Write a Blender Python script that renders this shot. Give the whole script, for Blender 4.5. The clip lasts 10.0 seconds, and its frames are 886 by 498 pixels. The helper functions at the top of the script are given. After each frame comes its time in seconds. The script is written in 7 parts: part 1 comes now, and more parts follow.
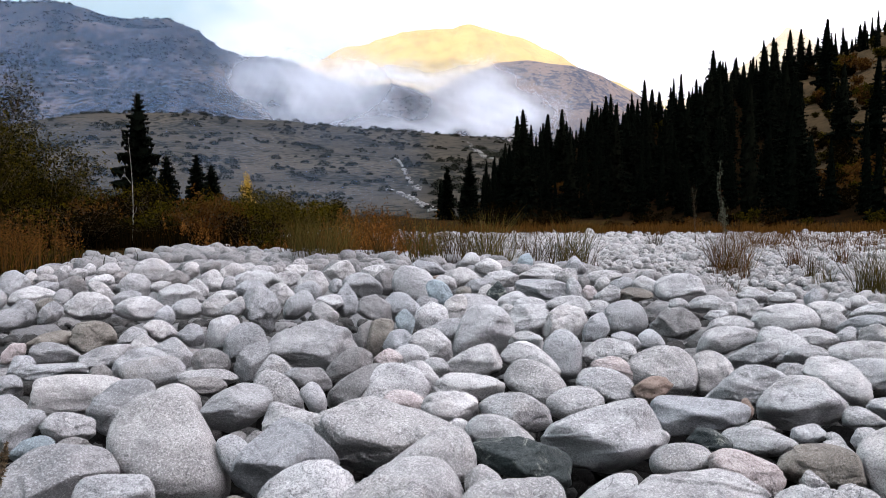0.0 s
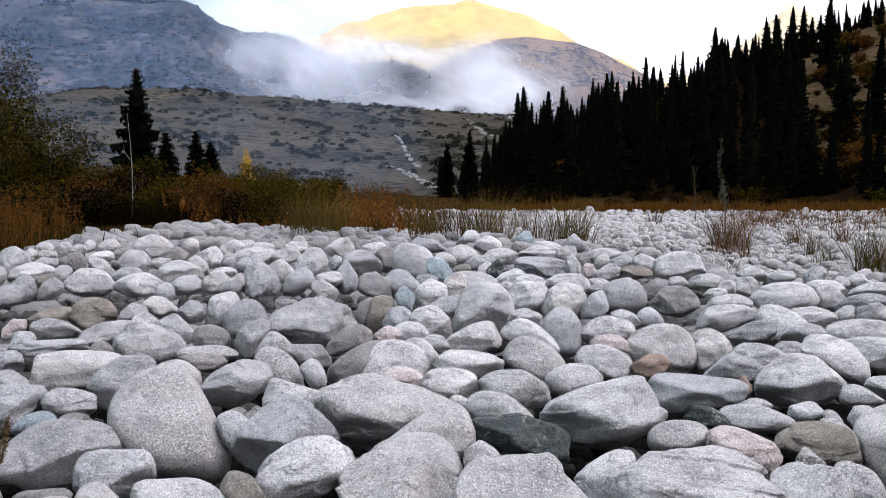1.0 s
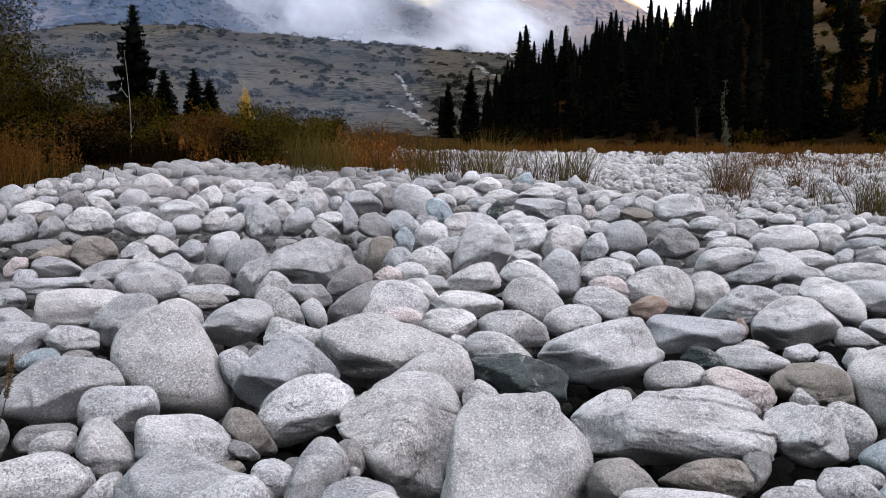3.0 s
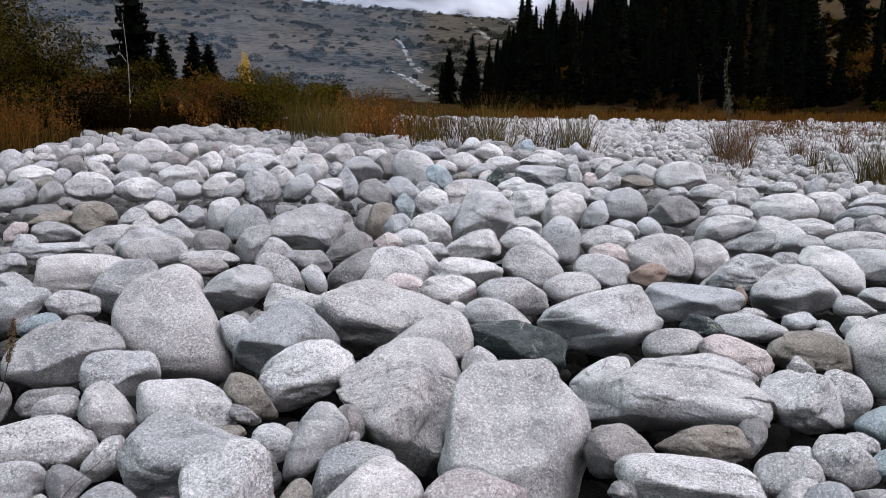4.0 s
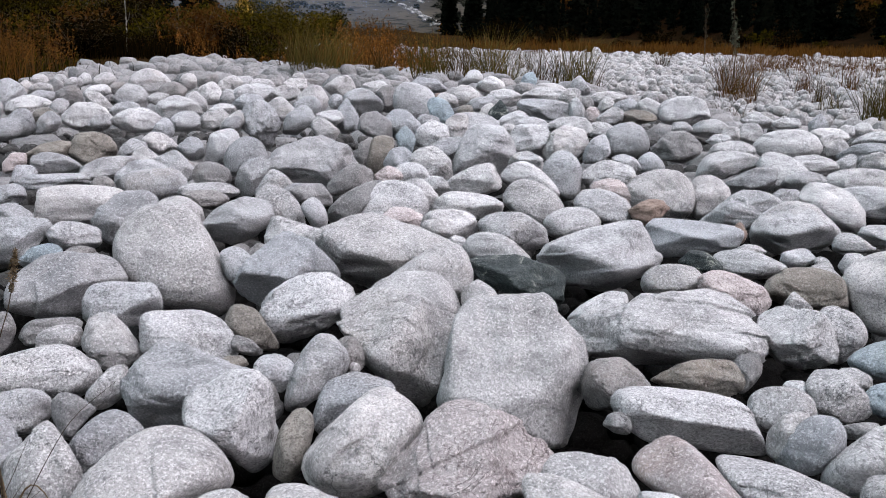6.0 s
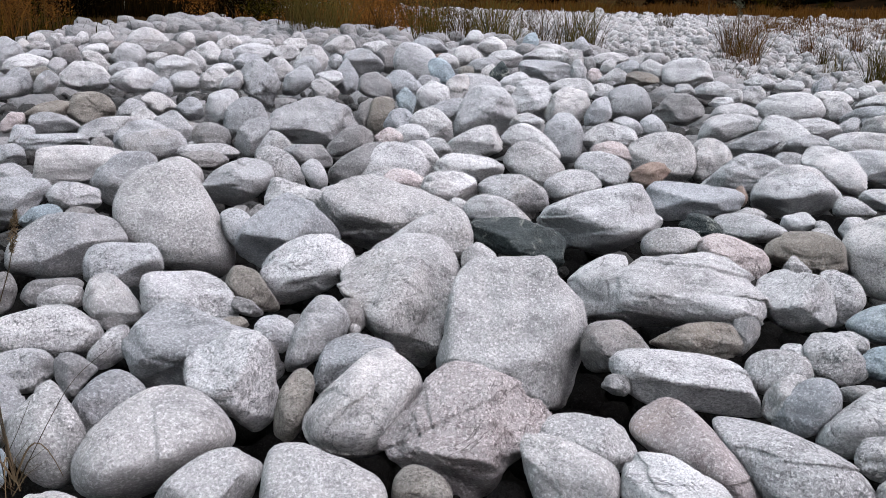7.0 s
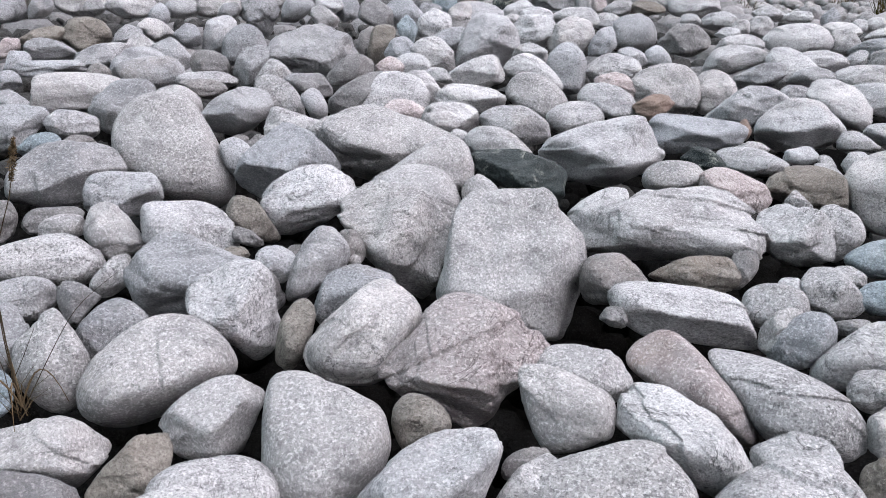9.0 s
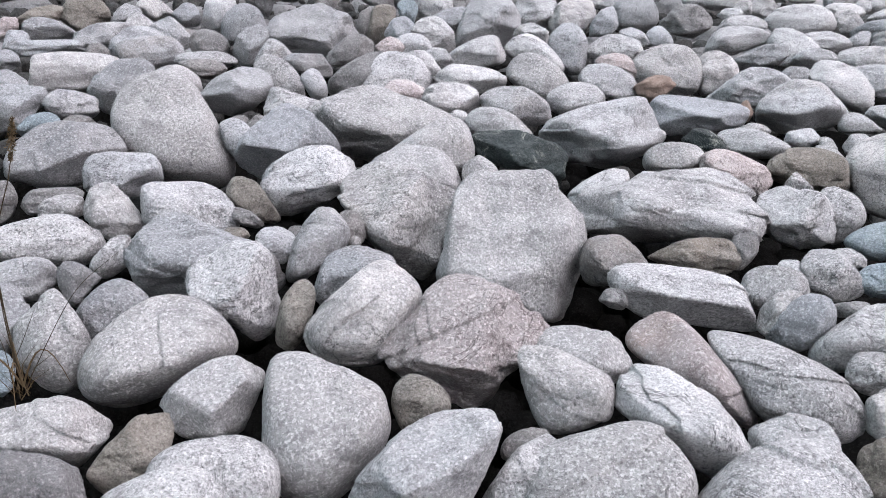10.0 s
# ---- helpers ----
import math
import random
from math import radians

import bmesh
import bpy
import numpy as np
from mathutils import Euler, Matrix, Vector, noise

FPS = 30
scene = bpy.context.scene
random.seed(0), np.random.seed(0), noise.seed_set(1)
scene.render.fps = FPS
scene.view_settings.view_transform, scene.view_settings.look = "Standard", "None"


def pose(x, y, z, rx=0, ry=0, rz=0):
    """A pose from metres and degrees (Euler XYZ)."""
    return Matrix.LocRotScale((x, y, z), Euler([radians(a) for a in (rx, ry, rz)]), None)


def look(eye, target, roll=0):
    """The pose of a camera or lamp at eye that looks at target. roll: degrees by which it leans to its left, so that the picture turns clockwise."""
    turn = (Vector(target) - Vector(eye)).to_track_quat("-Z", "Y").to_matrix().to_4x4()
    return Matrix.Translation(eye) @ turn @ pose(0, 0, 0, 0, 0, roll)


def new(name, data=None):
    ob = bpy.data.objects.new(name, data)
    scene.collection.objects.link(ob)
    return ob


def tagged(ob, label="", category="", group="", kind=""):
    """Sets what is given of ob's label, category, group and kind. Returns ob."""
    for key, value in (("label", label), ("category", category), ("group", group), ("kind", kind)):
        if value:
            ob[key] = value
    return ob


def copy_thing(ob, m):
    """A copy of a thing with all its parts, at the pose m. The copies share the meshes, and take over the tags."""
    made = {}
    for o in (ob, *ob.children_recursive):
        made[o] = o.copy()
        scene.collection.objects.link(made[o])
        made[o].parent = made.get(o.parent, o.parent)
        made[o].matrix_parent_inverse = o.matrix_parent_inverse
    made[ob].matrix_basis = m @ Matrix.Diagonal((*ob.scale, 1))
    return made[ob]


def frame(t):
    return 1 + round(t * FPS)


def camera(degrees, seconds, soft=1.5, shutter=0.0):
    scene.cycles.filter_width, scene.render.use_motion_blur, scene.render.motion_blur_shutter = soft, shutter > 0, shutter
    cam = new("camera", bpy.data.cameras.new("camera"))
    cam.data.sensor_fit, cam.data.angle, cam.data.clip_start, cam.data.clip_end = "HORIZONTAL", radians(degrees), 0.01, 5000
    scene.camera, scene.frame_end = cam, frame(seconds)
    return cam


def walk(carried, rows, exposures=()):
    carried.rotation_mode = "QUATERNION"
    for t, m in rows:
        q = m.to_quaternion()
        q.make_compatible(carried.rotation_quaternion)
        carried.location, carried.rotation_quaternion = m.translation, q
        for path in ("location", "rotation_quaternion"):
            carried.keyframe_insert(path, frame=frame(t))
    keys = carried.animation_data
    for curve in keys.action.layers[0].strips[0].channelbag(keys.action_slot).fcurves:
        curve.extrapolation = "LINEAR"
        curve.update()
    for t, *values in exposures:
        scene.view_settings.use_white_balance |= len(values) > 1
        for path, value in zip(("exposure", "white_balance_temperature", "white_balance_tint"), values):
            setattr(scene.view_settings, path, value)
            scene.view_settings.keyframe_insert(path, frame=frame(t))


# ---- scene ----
# The camera turns slowly downwards on a tripod above a bank of river boulders.
EYE = 1.25
cam = camera(55.19, 10.0, soft=0.55)
TILTS = [
    (0.0, 87.480, 0.000, 0.000),
    (0.5, 86.921, -0.033, 0.008),
    (1.0, 85.954, -0.179, -0.005),
    (1.5, 85.095, -0.261, 0.012),
    (2.0, 83.910, -0.379, 0.019),
    (2.5, 82.957, -0.442, 0.028),
    (4.0, 79.725, -0.800, 0.090),
    (4.5, 78.586, -0.913, 0.115),
    (5.0, 77.448, -1.034, 0.138),
    (5.5, 76.412, -1.122, 0.170),
    (7.0, 72.710, -1.481, 0.286),
    (7.5, 71.442, -1.558, 0.313),
    (8.0, 70.224, -1.687, 0.362),
    (8.5, 69.134, -1.776, 0.416),
    (9.0, 68.095, -1.886, 0.461),
    (9.5, 67.410, -1.954, 0.488),
    (10.0, 66.833, -1.997, 0.511),
]
walk(cam, [(t, pose(0, 0, EYE, rx, ry, rz)) for t, rx, ry, rz in TILTS],
     exposures=[(0.0, 0.28), (2.5, 0.27), (4.5, 0.30), (10.0, 0.39)])

# ---- sky and sun: early morning, the valley still in the shade of an unseen ridge added behind ----
SUN_AWAY = Vector((-0.60, -0.80, 0.0))
SUN_UP = radians(4.0)
world = bpy.data.worlds.new("sky")
scene.world = world
world.use_nodes = True
wn, wl = world.node_tree.nodes, world.node_tree.links
wn.clear()
w_out = wn.new("ShaderNodeOutputWorld")
w_bg = wn.new("ShaderNodeBackground")
w_sky = wn.new("ShaderNodeTexSky")
w_sky.sky_type, w_sky.sun_disc = "NISHITA", False
w_sky.sun_elevation, w_sky.sun_rotation = SUN_UP + radians(6), radians(217)
w_co = wn.new("ShaderNodeTexCoord")
w_map = wn.new("ShaderNodeMapping")
w_map.inputs["Scale"].default_value = (1.0, 1.0, 2.4)
w_noise = wn.new("ShaderNodeTexNoise")
w_noise.inputs["Scale"].default_value = 2.2
w_noise.inputs["Detail"].default_value = 6.0
w_ramp = wn.new("ShaderNodeValToRGB")
w_ramp.color_ramp.elements[0].position, w_ramp.color_ramp.elements[1].position = 0.30, 0.50
w_mix = wn.new("ShaderNodeMix")
w_mix.data_type = "RGBA"
w_mix.inputs["B"].default_value = (11.4, 11.05, 12.1, 1)      # bright thin cloud
w_clear = wn.new("ShaderNodeMix")
w_clear.data_type = "RGBA"
w_clear.blend_type = "ADD"
w_clear.inputs["Factor"].default_value = 0.12
w_clear.inputs["A"].default_value = (4.0, 5.0, 5.6, 1)       # hazy blue between the clouds
wl.new(w_co.outputs["Generated"], w_map.inputs["Vector"])
wl.new(w_map.outputs["Vector"], w_noise.inputs["Vector"])
w_sep = wn.new("ShaderNodeSeparateXYZ")
w_east = wn.new("ShaderNodeMath")                           # thinner cloud to the left of the valley
w_east.operation = "MULTIPLY_ADD"
w_east.inputs[1].default_value = 0.9
wl.new(w_sep.outputs["X"], w_east.inputs[0])
wl.new(w_noise.outputs["Fac"], w_east.inputs[2])
wl.new(w_east.outputs[0], w_ramp.inputs["Fac"])
wl.new(w_ramp.outputs["Color"], w_mix.inputs["Factor"])
wl.new(w_sky.outputs["Color"], w_clear.inputs["B"])
wl.new(w_clear.outputs["Result"], w_mix.inputs["A"])
#   an overcast sky is brighter overhead
w_up = wn.new("ShaderNodeMapRange")
w_up.inputs["From Min"].default_value, w_up.inputs["From Max"].default_value = 0.1, 1.0
w_up.inputs["To Min"].default_value, w_up.inputs["To Max"].default_value = 0.62, 2.35
w_lift = wn.new("ShaderNodeVectorMath")
w_lift.operation = "SCALE"
wl.new(w_co.outputs["Generated"], w_sep.inputs[0])
wl.new(w_sep.outputs["Z"], w_up.inputs["Value"])
wl.new(w_mix.outputs["Result"], w_lift.inputs[0])
wl.new(w_up.outputs["Result"], w_lift.inputs["Scale"])
w_side = wn.new("ShaderNodeMapRange")                       # and brighter behind the camera, added to light the boulders' fronts
w_side.inputs["From Min"].default_value, w_side.inputs["From Max"].default_value = -1.0, 1.0
w_side.inputs["To Min"].default_value, w_side.inputs["To Max"].default_value = 1.45, 0.84
w_lift2 = wn.new("ShaderNodeVectorMath")
w_lift2.operation = "SCALE"
w_dir = wn.new("ShaderNodeVectorMath")
w_dir.operation = "DOT_PRODUCT"
w_dir.inputs[1].default_value = (-0.6, 0.8, 0.0)
wl.new(w_co.outputs["Generated"], w_dir.inputs[0])
wl.new(w_dir.outputs["Value"], w_side.inputs["Value"])
wl.new(w_lift.outputs[0], w_lift2.inputs[0])
wl.new(w_side.outputs["Result"], w_lift2.inputs["Scale"])
wl.new(w_lift2.outputs[0], w_bg.inputs["Color"])
w_bg.inputs["Strength"].default_value = 0.172
wl.new(w_bg.outputs["Background"], w_out.inputs["Surface"])

sun_data = bpy.data.lights.new("sun", "SUN")
sun_data.energy, sun_data.angle, sun_data.color = 3.5, radians(0.5), (1.0, 0.74, 0.40)
sun = new("sun", sun_data)
sun.matrix_world = look(SUN_AWAY * math.cos(SUN_UP) * 100 + Vector((0, 0, math.sin(SUN_UP) * 100)), (0, 0, 0))


# ---- materials ----
class Nodes:
    """A small hand for building a node material."""
    def __init__(self, name, rough=0.8, spec=0.3):
        self.mat = bpy.data.materials.new(name)
        self.mat.use_nodes = True
        self.tree = self.mat.node_tree
        self.bsdf = self.tree.nodes["Principled BSDF"]
        self.bsdf.inputs["Roughness"].default_value = rough
        self.bsdf.inputs["Specular IOR Level"].default_value = spec
        self.place = self.add("ShaderNodeTexCoord").outputs["Object"]

    def add(self, kind):
        return self.tree.nodes.new(kind)

    def link(self, a, b):
        self.tree.links.new(a, b)

    def noise(self, scale, detail=4.0, rough=0.6, warp=0.0, vector=None):
        n = self.add("ShaderNodeTexNoise")
        n.inputs["Scale"].default_value, n.inputs["Detail"].default_value = scale, detail
        n.inputs["Roughness"].default_value, n.inputs["Distortion"].default_value = rough, warp
        self.link(vector or self.place, n.inputs["Vector"])
        return n.outputs["Fac"]

    def voronoi(self, scale, feature="F1", vector=None):
        n = self.add("ShaderNodeTexVoronoi")
        n.feature = feature
        n.inputs["Scale"].default_value = scale
        self.link(vector or self.place, n.inputs["Vector"])
        return n.outputs["Distance"]

    def ramp(self, fac, *stops, smooth=False):
        n = self.add("ShaderNodeValToRGB")
        e = n.color_ramp.elements
        if smooth:
            n.color_ramp.interpolation = "EASE"
        while len(e) < len(stops):
            e.new(0.5)
        for el, (at, c) in zip(e, stops):
            el.position = at
            el.color = (c, c, c, 1) if isinstance(c, (int, float)) else (*c, 1)
        self.link(fac, n.inputs["Fac"])
        return n.outputs["Color"]

    def mix(self, fac, a, b, blend="MIX"):
        n = self.add("ShaderNodeMix")
        n.data_type, n.blend_type = "RGBA", blend
        for socket, v in ((n.inputs["Factor"], fac), (n.inputs["A"], a), (n.inputs["B"], b)):
            if isinstance(v, (int, float)):
                socket.default_value = v
            elif isinstance(v, tuple):
                socket.default_value = (*v, 1)
            else:
                self.link(v, socket)
        return n.outputs["Result"]

    def math(self, op, a, b=0.5):
        n = self.add("ShaderNodeMath")
        n.operation = op
        for socket, v in zip(n.inputs, (a, b)):
            if isinstance(v, (int, float)):
                socket.default_value = v
            else:
                self.link(v, socket)
        return n.outputs[0]

    def each(self):
        return self.add("ShaderNodeObjectInfo").outputs["Random"]

    def island(self):
        return self.add("ShaderNodeNewGeometry").outputs["Random Per Island"]

    def shifted(self, rnd):
        """Coordinates moved by a random amount, so that pieces differ in grain."""
        n = self.add("ShaderNodeVectorMath")
        n.operation = "MULTIPLY_ADD"
        n.inputs[1].default_value = (1, 1, 1)
        s = self.add("ShaderNodeVectorMath")
        s.operation = "SCALE"
        s.inputs[0].default_value = (17.0, 31.0, 23.0)
        self.link(rnd, s.inputs["Scale"])
        self.link(self.place, n.inputs[0])
        self.link(s.outputs[0], n.inputs[2])
        self.place = n.outputs[0]

    def bump(self, height, strength=0.5, distance=0.01, normal=None):
        n = self.add("ShaderNodeBump")
        n.inputs["Strength"].default_value, n.inputs["Distance"].default_value = strength, distance
        self.link(height, n.inputs["Height"])
        if normal:
            self.link(normal, n.inputs["Normal"])
        return n.outputs["Normal"]

    def done(self, colour, normal=None):
        self.link(colour, self.bsdf.inputs["Base Color"])
        if normal:
            self.link(normal, self.bsdf.inputs["Normal"])
        return self.mat


def stone(name, light, mid, dark, speck=0.9, rnd="each", spread=0.34, crack=0.75, rough=0.75, spec=0.2, patch=None):
    """Granite-like boulder stone: soft tone patches, salt-and-pepper grain, weathering, short cracks and pits."""
    n = Nodes(name, rough, spec)
    r = n.each() if rnd == "each" else n.island()
    n.shifted(r)
    def own(k, lo, hi):
        """A value of each stone's own."""
        return n.ramp(n.math("FRACT", n.math("MULTIPLY", r, k)), (0.0, lo), (1.0, hi))
    tone = n.noise(4.5, 6, 0.65, 0.6)
    base = n.mix(n.ramp(tone, (0.35, 0.0), (0.66, 1.0)), mid, light)
    hue = n.ramp(r, (0.0, (0.955, 0.98, 1.0)), (0.25, (1.0, 0.99, 0.98)), (0.45, (0.98, 1.0, 1.0)), (0.65, (1.0, 0.97, 0.94)), (0.8, (1.0, 0.985, 0.965)), (1.0, (0.965, 0.985, 1.0)))
    base = n.mix(1.0, base, hue, "MULTIPLY")
    base = n.mix(1.0, base, own(7.31, 1.0 - spread, 1.0), "MULTIPLY")
    #   weathered skin: greyer and browner patches with frayed edges
    skin = n.noise(3.2, 9, 0.72, 0.8)
    base = n.mix(n.math("MULTIPLY", n.ramp(skin, (0.48, 0.0), (0.59, 0.85)), own(2.71, 0.3, 1.0)), base, tuple(0.4 * m + 0.6 * d for m, d in zip(mid, dark)))
    warm = n.noise(2.3, 5, 0.65)
    base = n.mix(n.math("MULTIPLY", n.ramp(warm, (0.54, 0.0), (0.70, 0.5)), own(9.17, -0.4, 1.0)), base, (mid[0] * 0.90, mid[1] * 0.76, mid[2] * 0.64))
    #   crystals: fine pepper everywhere, coarser black mica on some, pale feldspar
    coarse = own(5.13, 0.2, 1.0)
    fine_grain = n.noise(165, 3, 0.65)
    base = n.mix(n.ramp(fine_grain, (0.49, 0.0), (0.615, speck * 0.64)), base, tuple(0.25 * m + 0.75 * d for m, d in zip(mid, dark)))
    grain = n.noise(92, 3, 0.7)
    base = n.mix(n.math("MULTIPLY", n.ramp(grain, (0.53, 0.0), (0.60, speck * 0.75)), coarse), base, dark)
    base = n.mix(n.ramp(n.noise(110, 2, 0.6), (0.53, 0.0), (0.63, speck * 0.42)), base, tuple(min(0.85, c * 1.3) for c in light))
    pepper = n.math("ADD", n.voronoi(75), n.math("MULTIPLY", n.math("SUBTRACT", n.noise(40, 3, 0.7), 0.45), 0.9))
    base = n.mix(n.math("MULTIPLY", n.ramp(pepper, (0.10, speck * 0.6), (0.26, 0.0)), coarse), base, tuple(c * 0.45 for c in dark))
    stain = n.noise(8, 7, 0.72, 1.0)
    base = n.mix(n.ramp(stain, (0.54, 0.0), (0.70, 0.65)), base, dark)
    if patch:
        base = n.mix(n.ramp(n.noise(9, 8, 0.75, 0.5), (0.56, 0.0), (0.62, 0.9)), base, patch)
    vein = n.noise(3.4, 6, 0.6, 0.9)
    line = n.ramp(n.math("ABSOLUTE", n.math("SUBTRACT", vein, 0.5)), (0.0, 1.0), (0.010, 0.0))
    short = n.ramp(n.noise(5.5, 2, 0.5), (0.46, 0.0), (0.60, 1.0))
    some = n.ramp(n.math("FRACT", n.math("MULTIPLY", r, 3.77)), (0.15, 0.0), (0.4, crack))
    lines = n.math("MULTIPLY", n.math("MULTIPLY", line, some), short)
    fine = n.noise(8.5, 5, 0.65, 1.2)
    hair = n.ramp(n.math("ABSOLUTE", n.math("SUBTRACT", fine, 0.5)), (0.0, 0.7), (0.010, 0.0))
    lines = n.math("MAXIMUM", lines, n.math("MULTIPLY", hair, n.ramp(n.noise(3.1, 2, 0.5), (0.50, 0.0), (0.62, 1.0))))
    base = n.mix(lines, base, tuple(c * 0.5 for c in dark))
    pits = n.ramp(n.math("ADD", n.voronoi(38), n.math("MULTIPLY", n.noise(30, 3, 0.7), 0.4)), (0.26, 0.8), (0.46, 0.0))
    pits = n.math("MULTIPLY", pits, n.ramp(n.noise(6, 3, 0.6), (0.50, 0.0), (0.62, 0.8)))
    base = n.mix(pits, base, tuple(c * 0.7 for c in dark))
    h = n.bump(n.noise(7, 3, 0.6, 0.5), 0.8, 0.07)
    h = n.bump(n.noise(22, 8, 0.75), 1.0, 0.045, h)
    h = n.bump(skin, 0.6, 0.05, h)
    h = n.bump(n.math("SUBTRACT", 1.0, pits), 0.6, 0.010, h)
    h = n.bump(grain, 0.8, 0.010, h)
    h = n.bump(n.math("SUBTRACT", 1.0, lines), 0.8, 0.010, h)
    return n.done(base, h)


granite = stone("granite", (0.5847, 0.5692, 0.5702), (0.4359, 0.4216, 0.4237), (0.1065, 0.1028, 0.1039))
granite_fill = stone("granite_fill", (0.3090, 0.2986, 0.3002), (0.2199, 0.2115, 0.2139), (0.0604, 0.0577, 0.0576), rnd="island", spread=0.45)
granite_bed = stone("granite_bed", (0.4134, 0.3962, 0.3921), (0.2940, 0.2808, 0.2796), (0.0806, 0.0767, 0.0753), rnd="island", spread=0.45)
# darkened granite for the gap stones: the shade between boulders is in the colour
granite_gap_shade = stone("granite_gap_shade", (0.0216, 0.0207, 0.0198), (0.0129, 0.0123, 0.0116), (0.0043, 0.0041, 0.0039), rnd="island", spread=0.5, spec=0.0)
granite_wedge_shade = stone("granite_wedge_shade", (0.105, 0.101, 0.099), (0.070, 0.067, 0.065), (0.020, 0.019, 0.018), rnd="island", spread=0.5, spec=0.05)
granite_slate = stone("granite_slate", (0.4490, 0.4465, 0.4603), (0.3208, 0.3207, 0.3336), (0.0864, 0.0866, 0.0901))
granite_grey = stone("granite_grey", (0.3302, 0.3144, 0.3125), (0.2203, 0.2090, 0.2084), (0.0694, 0.0661, 0.0642))
granite_blue = stone("granite_blue", (0.3885, 0.4388, 0.4710), (0.2591, 0.3050, 0.3318), (0.0751, 0.0931, 0.1071))
granite_brown = stone("granite_brown", (0.2868, 0.2658, 0.2382), (0.1992, 0.1786, 0.1588), (0.0625, 0.0538, 0.0463))
granite_pink = stone("granite_pink", (0.5605, 0.5092, 0.5041), (0.4288, 0.3709, 0.3681), (0.1339, 0.1010, 0.0986))
rust_stone = stone("rust_stone", (0.3054, 0.2254, 0.1890), (0.2254, 0.1600, 0.1309), (0.0799, 0.0509, 0.0400), 0.4)
dark_stone = stone("dark_stone", (0.0524, 0.0647, 0.0647), (0.0148, 0.0222, 0.0240), (0.0055, 0.0080, 0.0092), 0.3, rough=0.5, spec=0.15, patch=(0.24, 0.25, 0.22))
STONES = {"w": granite, "s": granite_slate, "g": granite_grey, "b": granite_blue, "n": granite_brown, "p": granite_pink, "r": rust_stone, "d": dark_stone}


def soil(name, a, b, c, scale, dist=0.1):
    n = Nodes(name, 0.95, 0.0)
    col = n.mix(n.ramp(n.noise(scale, 8, 0.65, 0.4), (0.35, 0.0), (0.65, 1.0)), a, b)
    col = n.mix(n.ramp(n.noise(scale * 5.3, 6, 0.7), (0.45, 0.0), (0.72, 0.8)), col, c)
    return n.done(col, n.bump(n.noise(scale * 7, 8, 0.7), 0.8, dist))


# soil colour lowered to deepen the shade seen between boulders
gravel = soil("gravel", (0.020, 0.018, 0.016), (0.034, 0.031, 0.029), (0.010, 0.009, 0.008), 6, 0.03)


def scrub(name, a, b, c, patch, size, dist, cover=0.52):
    """Far slopes: grass in two tones, broken up by patches of dark low scrub and pale rock."""
    n = Nodes(name, 0.95, 0.0)
    col = n.mix(n.ramp(n.noise(patch, 6, 0.6, 0.5), (0.38, 0.0), (0.62, 1.0)), a, b)
    where = n.noise(patch * 1.7, 3, 0.5)
    spots = n.math("ADD", n.math("MULTIPLY", n.noise(size, 5, 0.7, 0.3), 0.7), n.math("MULTIPLY", where, 0.3))
    col = n.mix(n.ramp(spots, (cover - 0.02, 0.0), (cover + 0.03, 0.92)), col, c)
    col = n.mix(n.ramp(n.noise(size * 1.6, 4, 0.7), (0.66, 0.0), (0.74, 0.5)), col, tuple(min(1, v * 1.9) for v in b))
    return n.done(col, n.bump(spots, 0.7, dist))


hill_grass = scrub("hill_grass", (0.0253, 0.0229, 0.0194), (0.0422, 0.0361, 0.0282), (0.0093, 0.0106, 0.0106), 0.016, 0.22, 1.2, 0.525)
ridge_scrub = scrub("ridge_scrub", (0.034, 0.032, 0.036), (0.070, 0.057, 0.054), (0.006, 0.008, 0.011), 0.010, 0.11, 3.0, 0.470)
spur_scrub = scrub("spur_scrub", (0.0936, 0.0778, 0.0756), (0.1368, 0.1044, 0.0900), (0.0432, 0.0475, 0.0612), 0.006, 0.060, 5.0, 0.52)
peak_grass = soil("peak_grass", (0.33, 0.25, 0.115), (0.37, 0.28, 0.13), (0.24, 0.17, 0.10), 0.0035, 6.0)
# near-black floor: the shade under the trees is in its colour
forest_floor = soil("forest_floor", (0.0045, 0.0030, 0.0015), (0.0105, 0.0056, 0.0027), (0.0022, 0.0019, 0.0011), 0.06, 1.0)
slope_grass = soil("slope_grass", (0.030, 0.021, 0.012), (0.056, 0.037, 0.020), (0.017, 0.015, 0.009), 0.06, 1.0)
scree = soil("scree", (0.16, 0.155, 0.15), (0.26, 0.25, 0.24), (0.08, 0.077, 0.073), 0.3, 0.6)
# snow tinted yellowish and dimmed for the sunlight upon it
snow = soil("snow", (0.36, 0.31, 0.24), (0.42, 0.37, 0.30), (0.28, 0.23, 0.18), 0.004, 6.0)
# meadow darkened for the shade below the bushes
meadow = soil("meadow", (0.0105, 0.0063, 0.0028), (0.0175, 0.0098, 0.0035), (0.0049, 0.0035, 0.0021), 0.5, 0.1)


